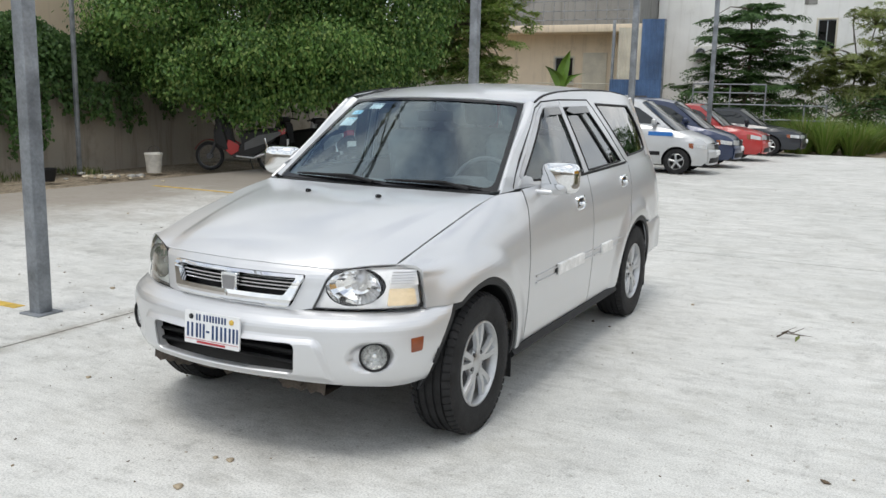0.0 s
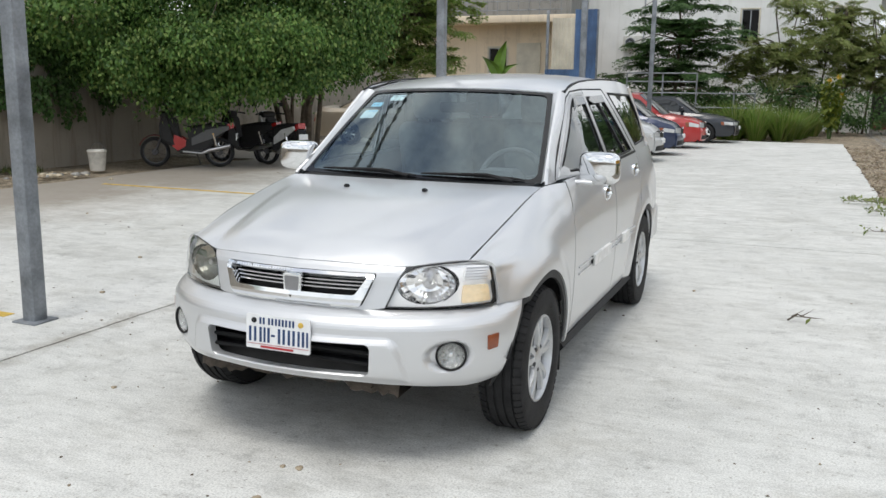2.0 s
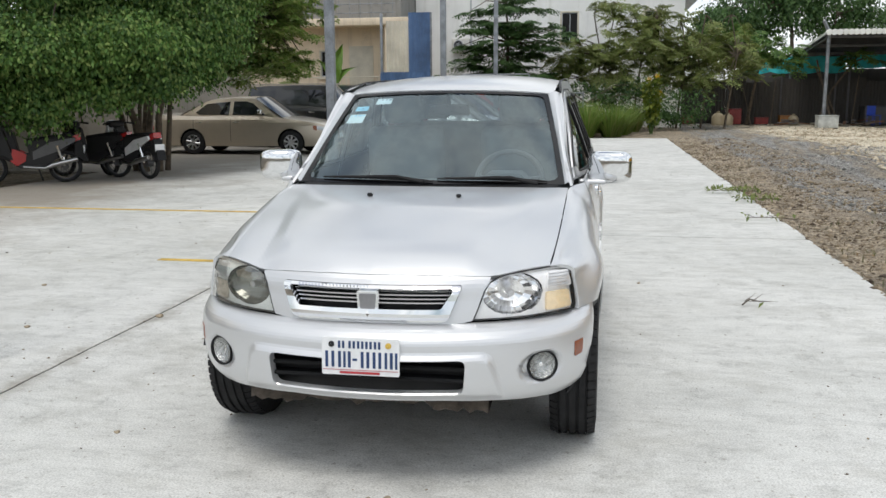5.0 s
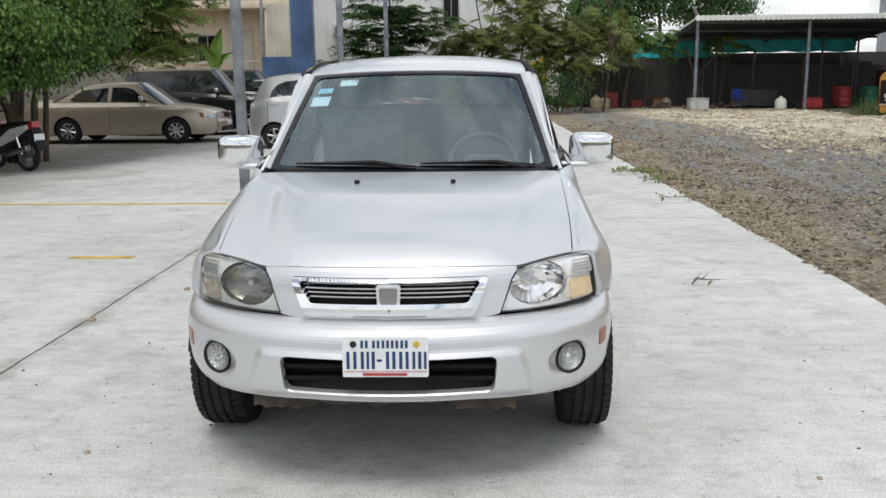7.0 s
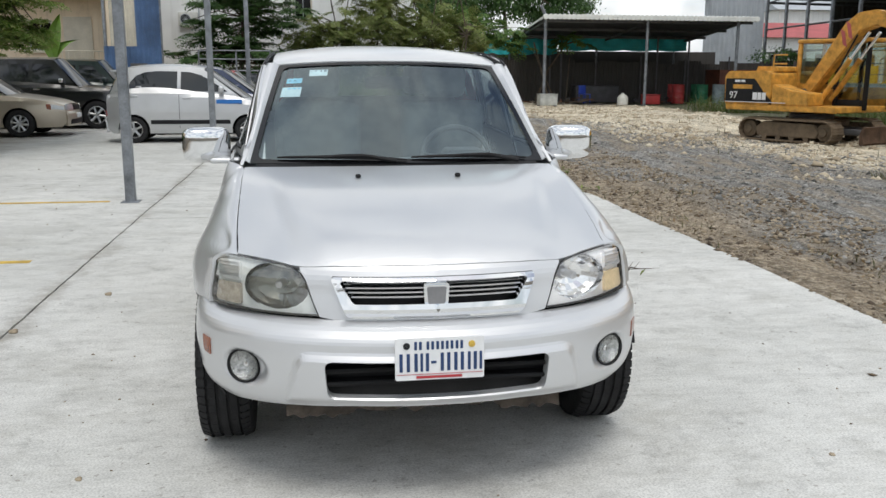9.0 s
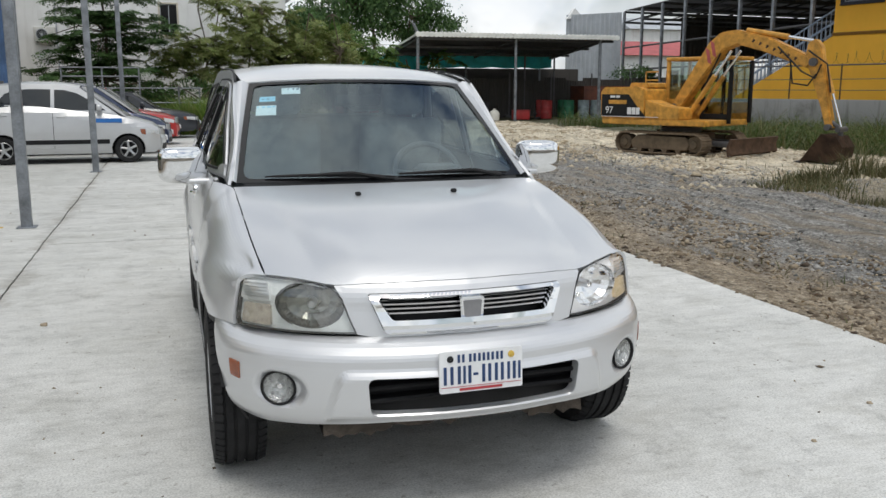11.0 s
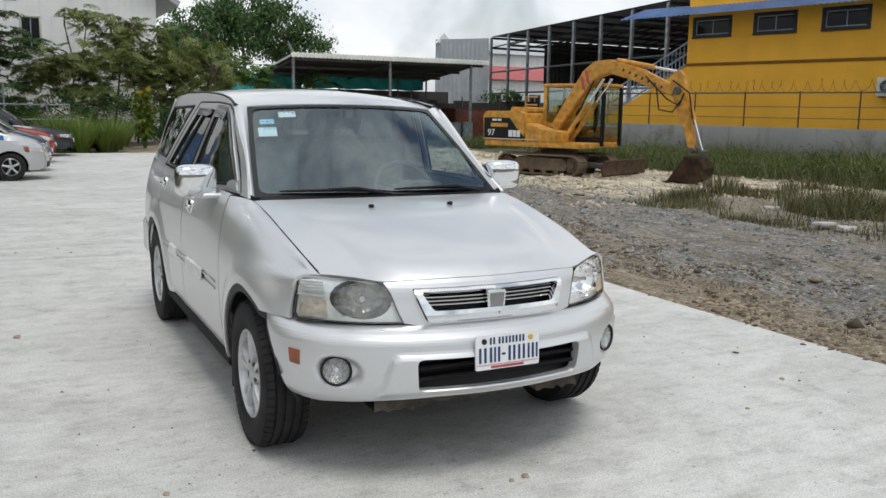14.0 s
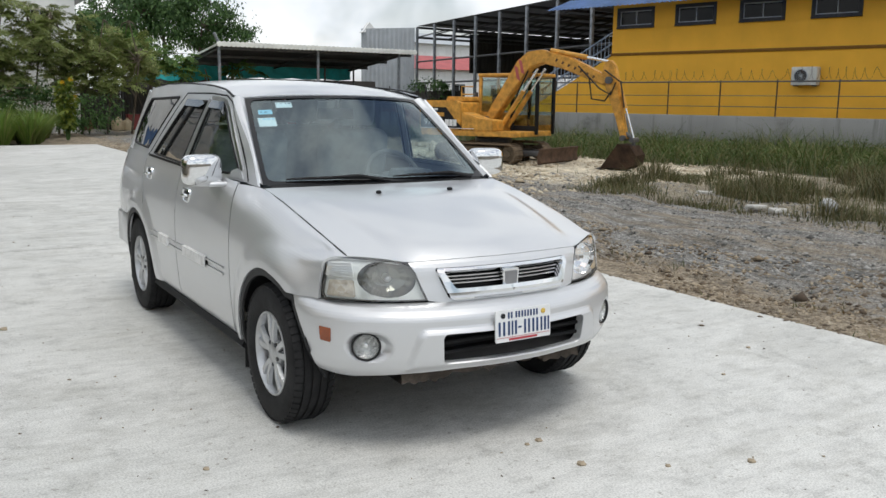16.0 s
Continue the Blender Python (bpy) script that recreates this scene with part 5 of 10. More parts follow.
        tube(bm, [up(*p) - Vector((k * 0.004, 0, 0)) for p in ((0.635, 1.09), (0.70, 1.153), (0.9, 1.33), (1.098, 1.504), (1.2, 1.539), (1.5, 1.552), (2.025, 1.554), (2.105, 1.493), (2.28, 1.33), (2.445, 1.163), (2.515, 1.125))], 0.0065, 6)
        part("door_seal", bm, M_BLACK, car)
        for edge in ([(0.57, 0.30), (0.57, 0.8), (0.59, 0.9), (0.62, 1.0), (0.627, 1.09)], [(1.62, 0.30), (1.62, 0.7), (1.62, 1.09)], [(2.305, 0.61), (2.425, 0.80), (2.505, 0.95), (2.525, 1.09)]):
            bm = bmesh.new()
            tube(bm, [sd(*Vector(edge[i]).lerp(Vector(edge[i + 1]), t)) - Vector((k * 0.007, 0, 0)) for i in range(len(edge) - 1) for t in (0, 0.33, 0.67)] + [sd(*edge[-1]) - Vector((k * 0.007, 0, 0))], 0.0065, 6)
            part("door_gap_rubber", bm, M_BLACK, car)
        # wheels
        for hy in (0.0, 2.62):
            build_wheel(car, hy, k)

    # roof and windscreen
    xs = np.linspace(-0.595, 0.595, 15)
    outline = [(x, roof_front(x)) for x in xs] + [(0.60, y) for y in np.linspace(1.3, 3.08, 12)] + [(x, 3.24 - 0.06 * (x / 0.6) ** 2) for x in np.linspace(0.58, -0.58, 9)] + [(-0.60, y) for y in np.linspace(3.08, 1.3, 12)]
    part("roof", skin(outline, roof_at, 0.035, (), 0.01, (0, 0, 1)), M_SILVER, car)
    fr_in = rounded([(-0.952, 0.03), (0.952, 0.03), (0.94, 0.958), (-0.94, 0.958)], 0.07)
    screen = part("windscreen", skin([(-0.985, 0.01), (0.985, 0.01), (0.98, 0.985), (-0.98, 0.985)], screen_at, 0.08, (), 0.0, (0, -1, 1)), M_WSCREEN, car)
    screen.visible_shadow = False
    part("windscreen_frit", skin([(-0.99, 0.0), (0.99, 0.0), (0.985, 0.99), (-0.985, 0.99)], lambda u, v: screen_at(u, v) + Vector((0, -0.0035, 0.004)), 0.06, [fr_in], 0.0, (0, -1, 1)), M_FRIT, screen)
    for k in (1, -1):
        bm = bmesh.new()
        rows = []
        for i in range(13):
            v = i / 12
            a, b = screen_at(k * 0.985, v), None
            yy = 0.50 + (1.115 - 0.50) * v
            zz = 1.082 + (1.532 - 1.082) * v + 0.014 * math.sin(math.pi * v)
            b = upper_at(yy + 0.035, zz - 0.005, k)
            b.x = k * max(abs(b.x), abs(a.x) + 0.012)
            m = (a + b) / 2 + Vector((k * 0.006, -0.016, 0.014))
            rows.append([bm.verts.new(p) for p in (a, a.lerp(m, 0.6) + Vector((0, -0.006, 0.006)), m, m.lerp(b, 0.6), b)])
        for a, b in zip(rows, rows[1:]):
            for j in range(4):
                bm.faces.new((a[j], a[j + 1], b[j + 1], b[j]))
        bmesh.ops.recalc_face_normals(bm, faces=bm.faces)
        part("windscreen_pillar", bm, M_SILVER, car)
    # cowl and wipers
    bm = bmesh.new()
    rows = []
    for i in range(15):
        x = -0.66 + 1.32 * i / 14
        y = 0.385 + 0.05 * (x / 0.7) ** 2
        rows.append([bm.verts.new((x, y, 1.045)), bm.verts.new((x, y + 0.03, 1.062)), bm.verts.new((x, y + 0.085, 1.083)), bm.verts.new((x, y + 0.11, 1.09))])
    for a, b in zip(rows, rows[1:]):
        for j in range(3):
            bm.faces.new((a[j], a[j + 1], b[j + 1], b[j]))
    part("cowl", bm, M_BLACK, car)
    for x0, x1 in ((-0.02, -0.62), (0.56, 0.0)):
        wip = new("wiper")
        wip.parent = car
        bm = bmesh.new()
        p0 = Vector((x0, 0.45, 1.09))
        mid = screen_at((x0 + x1) / 1.4, 0.02) + Vector((0, -0.016, 0.026))
        tube(bm, [p0, p0.lerp(mid, 0.5) + Vector((0, 0, 0.015)), mid], [0.011, 0.009, 0.007], 8)
        part("wiper_arm", bm, M_BLACK, wip)
        bm = bmesh.new()
        blade = [screen_at((x0 + 0.05 + (x1 - x0) * t) / 0.7, 0.012 + 0.02 * t) + Vector((0, -0.008, 0.012 + 0.008 * math.sin(math.pi * t))) for t in np.linspace(0, 1, 9)]
        tube(bm, blade, [0.004, 0.007, 0.008, 0.009, 0.0095, 0.009, 0.008, 0.007, 0.004], 6)
        part("wiper_blade", bm, M_BLACK, wip)
    # stickers inside the glass
    def sticker(u0, u1, v0, v1, mt):
        part("windscreen_sticker", skin([(u0, v0), (u1, v0), (u1, v1), (u0, v1)], lambda u, v: screen_at(u, v) + Vector((0, 0.006, -0.006)), 0.05, (), 0.0, (0, -1, 1)), mt, screen, "small pale sticker")

    sticker(-0.90, -0.74, 0.62, 0.73, M_STICKERW)
    sticker(-0.88, -0.75, 0.775, 0.835, M_STICKER)
    sticker(-0.70, -0.54, 0.855, 0.93, M_STICKERW)
    for (u0, u1, v0, v1) in ((-0.89, -0.75, 0.705, 0.722), (-0.69, -0.55, 0.905, 0.922), (-0.86, -0.77, 0.80, 0.812)):
        sticker(u0, u1, v0, v1, M_STICKER if v0 < 0.75 else M_PLATEBLUE)

    # number plate, its writing as bars
    plate = new("number_plate")
    plate.parent = car
    plate["label"] = "white number plate with blue and red bars"
    plate.matrix_basis = pose(-0.004, -0.836, 0.562, -3, 0, 0.4)
    bm = bmesh.new()
    prism(bm, rounded([(-0.15, -0.071), (0.15, -0.071), (0.15, 0.071), (-0.15, 0.071)], 0.008), -0.004, 0.004, "y")
    part("plate_sheet", bm, M_PLATE, plate)
    # two rows of bars and a red line below
    bars = [(x, x + 0.009, 0.032, 0.060, 0) for x in (-0.086, -0.070, -0.045, -0.029, -0.012, 0.004, 0.020, 0.036, 0.053, 0.069)]
    bars += [(x, x + w, -0.042, 0.020, 0) for x, w in ((-0.136, 0.011), (-0.112, 0.011), (-0.086, 0.011), (-0.066, 0.009), (-0.048, 0.011), (0.002, 0.011), (0.024, 0.011), (0.048, 0.011), (0.070, 0.011), (0.094, 0.010), (0.114, 0.011), (0.134, 0.009))]
    bars += [(-0.030, -0.012, -0.016, -0.007, 0), (-0.145, 0.145, -0.052, -0.0505, 1), (-0.08, 0.075, -0.066, -0.057, 1)]
    for x0, x1, z0, z1, mt in bars:
        bm = bmesh.new()
        box(bm, (x0, -0.0065, z0), (x1, -0.0035, z1), 0.001, 1)
        part("plate_bar", bm, M_PLATERED if mt else M_PLATEBLUE, plate)
    for x, mt in ((-0.112, M_TRIM), (0.108, M_PAINTLINE)):
        bm = bmesh.new()
        lathe(bm, [(-0.003, 0.012), (-0.008, 0.011), (-0.010, 0.001)], 14, "y", (x, 0, 0.046))
        part("plate_seal", bm, mt, plate)

    # ragged tray under the bumper
    for x0, x1, z0, z1 in ((-0.52, -0.28, 0.298, 0.37), (-0.30, 0.05, 0.308, 0.38), (0.02, 0.34, 0.312, 0.38), (0.24, 0.46, 0.288, 0.37)):
        bm = bmesh.new()
        n = 9
        top = [bm.verts.new((x0 + (x1 - x0) * i / n, -0.66, z1)) for i in range(n + 1)]
        mid = [bm.verts.new((x0 + (x1 - x0) * i / n, -0.675 + 0.02 * noise.noise((i * 0.7, x0, 2)), z0 + 0.02 + 0.025 * noise.noise((i * 0.9, x0, 5)))) for i in range(n + 1)]
        back = [bm.verts.new((x0 + (x1 - x0) * i / n, -0.35, z0 + 0.03)) for i in range(n + 1)]
        for a, b in ((top, mid), (mid, back)):
            for i in range(n):
                bm.faces.new((a[i], a[i + 1], b[i + 1], b[i]))
        part("under_tray", bm, M_RUST, car, "torn and muddy tray under the bumper")

    # back of the car
    back = new("tailgate")
    back.parent = car
    bm = bmesh.new()
    prism(bm, rounded([(3.22, 0.62), (3.38, 0.66), (3.41, 0.95), (3.39, 1.12), (3.22, 1.12)], 0.03), -0.76, 0.76, "x")
    part("tailgate_panel", bm, M_SILVER, back)
    bm = bmesh.new()
    tail = [(-0.72, 3.38, 1.12), (0.72, 3.38, 1.12), (0.58, 3.22, 1.57), (-0.58, 3.22, 1.57)]
    bm.faces.new([bm.verts.new(p) for p in tail])
    part("rear_glass", bm, M_REARGLASS, back)
    bm = bmesh.new()
    for a, b in zip(tail, tail[1:] + tail[:1]):
        tube(bm, [a, b], 0.03, 8)
    part("rear_glass_frame", bm, M_SILVER, back)
    bm = bmesh.new()
    lathe(bm, [(3.40, 0.001), (3.40, 0.30), (3.44, 0.335), (3.56, 0.335), (3.60, 0.30), (3.605, 0.001)], 40, "y", (-0.02, 0, 0.95))
    bmesh.ops.recalc_face_normals(bm, faces=bm.faces)
    part("spare_wheel_cover", bm, M_SILVER, back)
    bm = bmesh.new()
    prism(bm, rounded([(3.22, 0.36), (3.44, 0.38), (3.47, 0.55), (3.43, 0.655), (3.22, 0.66)], 0.04), -0.84, 0.84, "x")
    bmesh.ops.bevel(bm, geom=[e for e in bm.edges if e.calc_face_angle(0) > 1.2], offset=0.03, segments=3, affect="EDGES")
    part("rear_bumper", bm, M_SILVER, car)
    for k in (1, -1):
        bm = bmesh.new()
        box(bm, (k * 0.775, 3.0, 0.40), (k * 0.858, 3.40, 0.66), 0.03)
        part("rear_bumper_end", bm, M_SILVER, car)
        bm = bmesh.new()
        box(bm, (k * 0.60, 3.34, 1.16), (k * 0.70, 3.40, 1.54), 0.02, 2)
        for v in bm.verts:
            v.co.x -= k * 0.33 * (v.co.z - 1.16) * 0.8
            v.co.y -= 0.30 * (v.co.z - 1.16)
        part("tail_lamp", bm, M_REDLENS, car)
    return car


def seat_set(car):
    """Cabin: dashboard, wheel, seats, mirror, floor."""
    cab = new("cabin")
    cab.parent = car
    bm = bmesh.new()
    box(bm, (-0.74, 0.55, 0.55), (0.74, 3.3, 0.62), 0.02)
    part("cabin_floor", bm, M_DASH, cab)
    bm = bmesh.new()
    prism(bm, rounded([(0.50, 0.62), (0.50, 1.06), (0.62, 1.085), (0.80, 1.075), (0.92, 1.0), (0.90, 0.62)], 0.03), -0.72, 0.72, "x")
    part("dashboard", bm, M_DASH, cab)
    bm = bmesh.new()
    prism(bm, rounded([(0.24, 1.06), (0.27, 1.115), (0.45, 1.115), (0.5, 1.06)], 0.02), 0.72, 0.90, "y")
    part("instrument_hood", bm, M_DASH, cab)
    # steering wheel
    wheel = new("steering_wheel")
    wheel.parent = cab
    wheel.matrix_basis = pose(0.36, 1.03, 1.04, 62, 0, 0)
    bm = bmesh.new()
    tube(bm, [(0.185 * math.cos(a), 0.185 * math.sin(a), 0) for a in np.linspace(0, 2 * math.pi, 33)], 0.016, 8, False)
    part("wheel_ring", bm, M_DASH, wheel)
    bm = bmesh.new()
    box(bm, (-0.08, -0.06, -0.04), (0.08, 0.05, 0.01), 0.025, 3)
    part("wheel_pad", bm, M_DASH, wheel)
    for a in (0.15, math.pi - 0.15, -math.pi / 2):
        bm = bmesh.new()
        tube(bm, [(0.05 * math.cos(a), 0.05 * math.sin(a), -0.015), (0.18 * math.cos(a), 0.18 * math.sin(a), 0)], [0.018, 0.012], 8)
        part("wheel_spoke", bm, M_DASH, wheel)

    def seat(x, y, half):
        s = new("seat")
        s.parent = cab
        s.location = (x, y, 0.62)
        bm = bmesh.new()
        box(bm, (-half, -0.28, 0.05), (half, 0.25, 0.25), 0.06, 3)
        part("seat_cushion", bm, M_SEAT, s)
        bm = bmesh.new()
        box(bm, (-half, -0.06, 0.16), (half, 0.09, 0.72), 0.06, 3, pose(0, 0.25, 0, 12))
        part("seat_back", bm, M_SEAT, s)
        heads = (0.0,) if half < 0.4 else (-0.36, 0.36)
        for hx in heads:
            bm = bmesh.new()
            box(bm, (hx - 0.13, -0.045, 0.745), (hx + 0.13, 0.06, 0.935), 0.045, 3, pose(0, 0.25, 0, 12))
            part("headrest", bm, M_SEAT, s)

    seat(0.37, 1.50, 0.25)
    seat(-0.37, 1.50, 0.25)
    seat(0.0, 2.45, 0.62)
    bm = bmesh.new()
    box(bm, (-0.12, -0.012, -0.032), (0.12, 0.012, 0.032), 0.012, 3, pose(0, 1.12, 1.44, 10))
    tube(bm, [(0, 1.12, 1.45), (0, 1.10, 1.52)], 0.01, 6)
    part("rear_view_mirror", bm, M_BLACK, cab)
    bm = bmesh.new()
    rows = [[bm.verts.new((x, y, roof_at(x * 0.95, y).z - 0.05)) for x in np.linspace(-0.6, 0.6, 9)] for y in np.linspace(1.2, 3.25, 8)]
    for a, b in zip(rows, rows[1:]):
        for j in range(8):
            bm.faces.new((a[j], a[j + 1], b[j + 1], b[j]))
    part("headlining", bm, M_DASH, cab)


CAR = build_main_car()
seat_set(CAR)

# ---- buildings ----
def sheet_wall(bm, p0, p1, z0, z1, pitch=0.18, depth=0.03):
    """Ribbed sheet metal between two points of the plan."""
    a, b = Vector((*p0, 0)), Vector((*p1, 0))
    n = max(2, int((b - a).length / pitch * 4))
    d = (b - a).normalized()
    out = Vector((d.y, -d.x, 0))
    lo, hi = [], []
    for i in range(n + 1):
        o = out * (depth if (i % 4) in (1, 2) else 0.0)
        p = a.lerp(b, i / n) + o
        lo.append(bm.verts.new((p.x, p.y, z0)))
        hi.append(bm.verts.new((p.x, p.y, z1)))
    for i in range(n):
        bm.faces.new((lo[i], lo[i + 1], hi[i + 1], hi[i]))
    return bm


def window_unit(parent, c, w, h, yaw=0.0, frame_m=None, panes=2, sill=True, name="window", f=0.07):
    """A framed window with panes, facing -y before it is turned."""
    t = new(name)
    t.parent = parent
    t.matrix_basis = pose(*c, 0, 0, yaw)
    fm = frame_m or M_STEEL
    for lo, hi in (((-w / 2 - f, -0.05, -h / 2 - f), (w / 2 + f, 0.06, -h / 2)), ((-w / 2 - f, -0.05, h / 2), (w / 2 + f, 0.06, h / 2 + f)), ((-w / 2 - f, -0.05, -h / 2), (-w / 2, 0.06, h / 2)), ((w / 2, -0.05, -h / 2), (w / 2 + f, 0.06, h / 2))):
        bm = bmesh.new()
        box(bm, lo, hi, 0.008)
        part("window_frame", bm, fm, t)
    for i in range(panes):
        x0, x1 = -w / 2 + w * i / panes, -w / 2 + w * (i + 1) / panes
        bm = bmesh.new()
        box(bm, (x0 + 0.02, 0.02, -h / 2 + 0.02), (x1 - 0.02, 0.03, h / 2 - 0.02), 0.0)
        part("pane", bm, M_WINDARK, t)
        bm = bmesh.new()
        box(bm, (x0, 0.0, -h / 2), (x0 + 0.035, 0.05, h / 2), 0.005)
        part("mullion", bm, M_GREYSHEET, t)
    for z in (-h / 2, h / 2 - 0.035):
        bm = bmesh.new()
        box(bm, (-w / 2, 0.002, z), (w / 2, 0.048, z + 0.035), 0.005)
        part("sash_bar", bm, M_GREYSHEET, t)
    # near-black sheet behind the panes; the room's lack of light is its colour
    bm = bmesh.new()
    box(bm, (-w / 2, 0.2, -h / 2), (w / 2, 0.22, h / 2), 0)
    part("unlit_room_sheet", bm, M_UNLIT, t)
    if sill:
        bm = bmesh.new()
        box(bm, (-w / 2 - 0.1, -0.12, -h / 2 - 0.12), (w / 2 + 0.1, 0.02, -h / 2 - 0.07), 0.01)
        part("window_sill", bm, fm, t)
    return t


def wall_with_holes(name, x0, x1, z0, z1, y0, y1, holes, material, parent):
    """A wall facing -y, pieced round its openings (x0, x1, z0, z1)."""
    xs = sorted({x0, x1, *[h[0] for h in holes], *[h[1] for h in holes]})
    bm = bmesh.new()
    for a, b in zip(xs, xs[1:]):
        cuts = sorted((h[2], h[3]) for h in holes if h[0] <= a + 1e-6 and h[1] >= b - 1e-6)
        z = z0
        for c0, c1 in cuts + [(z1, z1)]:
            if c0 > z + 1e-6:
                box(bm, (a, y0, z), (b, y1, c0))
            z = c1
    bmesh.ops.remove_doubles(bm, verts=bm.verts[:], dist=0.0005)
    return part(name, bm, material, parent, smooth=False)


def ac_unit(c, yaw, label="white outdoor air-conditioner unit on the wall"):
    t = thing("air_conditioner", label, "air conditioner", pose(*c, 0, 0, yaw))
    bm = bmesh.new()
    box(bm, (-0.41, -0.32, -0.29), (0.41, 0, 0.29), 0.02)
    part("casing", bm, plain("off-white casing", (0.62, 0.62, 0.58), 0.5, 0, 0.15), t)
    bm = bmesh.new()
    lathe(bm, [(-0.321, 0.23), (-0.335, 0.225), (-0.335, 0.20), (-0.322, 0.20)], 28, "y", (-0.1, 0, 0))
    part("fan_ring", bm, M_GREYSHEET, t)
    bm = bmesh.new()
    lathe(bm, [(-0.322, 0.2), (-0.3225, 0.001)], 24, "y", (-0.1, 0, 0))
    part("fan_opening", bm, M_BLACK, t)
    for i in range(8):
        a = math.pi * i / 8
        bm = bmesh.new()
        tube(bm, [(-0.1 - 0.2 * math.cos(a), -0.33, -0.2 * math.sin(a)), (-0.1 + 0.2 * math.cos(a), -0.33, 0.2 * math.sin(a))], 0.006, 5)
        part("guard_wire", bm, M_GREYSHEET, t)
    for x in (-0.3, 0.3):
        bm = bmesh.new()
        box(bm, (x - 0.02, -0.34, -0.33), (x + 0.02, 0.02, -0.29), 0.004)
        part("bracket", bm, M_STEEL, t)
    return t


def house_balcony():
    h = thing("balcony_house", "beige two-storey house with a balcony slab and railings", "house", pose(-12, 32.5, 0))
    wall_with_holes("wall", -6.5, 4.2, -0.1, 4.25, 0, 0.25, [(1.0, 1.9, 2.2, 3.35)], M_BEIGE2, h)
    bm = bmesh.new()
    box(bm, (-6.5, 0.25, -0.1), (4.2, 6, 4.2))
    part("rooms", bm, M_BEIGE2, h)
    window_unit(h, (1.45, 0.02, 2.78), 0.8, 1.05, 0, M_WHITESHEET, 2)
    bm = bmesh.new()
    box(bm, (2.3, -0.05, 1.2), (3.35, 0.0, 3.5), 0.02)
    part("shutter_door", bm, M_WHITESHEET, h, "cream folding door")
    bm = bmesh.new()
    box(bm, (-6.5, -1.3, 4.25), (5.2, 0.3, 4.55), 0.03)
    slab_ = part("balcony_slab", bm, M_BEIGE2, h, "pale balcony slab")
    bm = bmesh.new()
    box(bm, (-6.5, 1.6, 4.55), (4.2, 6, 8.5), 0.02)
    part("upper_wall", bm, M_GREYCON, h, "unpainted grey upper storey")
    for x in np.arange(-6.3, 4.6, 0.45):
        bm = bmesh.new()
        tube(bm, [(x, -1.2, 4.55), (x, -1.2, 5.5)], 0.015, 6)
        part("baluster", bm, M_GALV, h)
    for z in (4.75, 5.1, 5.5):
        bm = bmesh.new()
        tube(bm, [(-6.5, -1.2, z), (4.6, -1.2, z)], 0.02, 6)
        part("rail", bm, M_GALV, h)
    for x in np.arange(2.0, 4.3, 0.22):
        bm = bmesh.new()
        tube(bm, [(x, -1.0, 1.3), (x, -1.0, 2.2)], 0.012, 6)
        part("baluster", bm, M_WHITESHEET, h)
    bm = bmesh.new()
    tube(bm, [(0.6, -1.0, 2.2), (4.3, -1.0, 2.2)], 0.02, 6)
    part("rail", bm, M_WHITESHEET, h)
    # open loggia at the corner
    bm = bmesh.new()
    box(bm, (4.2, 1.2, 0), (5.4, 1.4, 4.25), 0.01)
    part("loggia_wall", bm, M_DARKFENCE, h)
    for x in (4.25, 5.3):
        bm = bmesh.new()
        box(bm, (x - 0.1, -1.2, 0), (x + 0.1, -1.0, 4.3), 0.01)
        part("pillar", bm, M_BEIGE2, h)
    bm = bmesh.new()
    box(bm, (4.3, -1.25, 2.0), (5.3, -0.9, 2.35), 0.03)
    part("planter", bm, M_BLUESHEET, h, "blue trough on the ledge")
    for x in (4.5, 4.75, 5.0):
        bm = bmesh.new()
        lathe(bm, [(2.35, 0.06), (2.6, 0.07), (2.75, 0.05), (2.85, 0.03)], 10, "z", (x, -1.05, 0))
        part("jar", bm, M_STEEL, h)
    return h


house_balcony()


def sheet_screen():
    t = thing("sheet_metal_screen", "blue and cream corrugated sheet screen", "screen", pose(-0.42, 0, 0))
    for name, p0, p1, z0, z1, mt in (("cream_sheet", (-7.05, 30), (-6.15, 30), 2.35, 4.3, M_WHITESHEET), ("blue_sheet", (-6.15, 29.97), (-5.3, 29.97), 2.35, 4.6, M_BLUESHEET), ("blue_sheet", (-7.3, 29.95), (-5.3, 29.95), 0, 2.35, M_BLUESHEET)):
        bm = bmesh.new()
        sheet_wall(bm, p0, p1, z0, z1)
        part(name, bm, mt, t, smooth=False)
    bm = bmesh.new()
    box(bm, (-6.4, 29.85, 0.9), (-5.8, 29.93, 1.75), 0.01)
    part("hatch_frame", bm, M_STEEL, t)
    for x in (-7.25, -5.3):
        bm = bmesh.new()
        box(bm, (x - 0.05, 30.0, 0), (x + 0.05, 30.1, 4.6), 0.01)
        part("upright", bm, M_GALV, t)
    return t


sheet_screen()


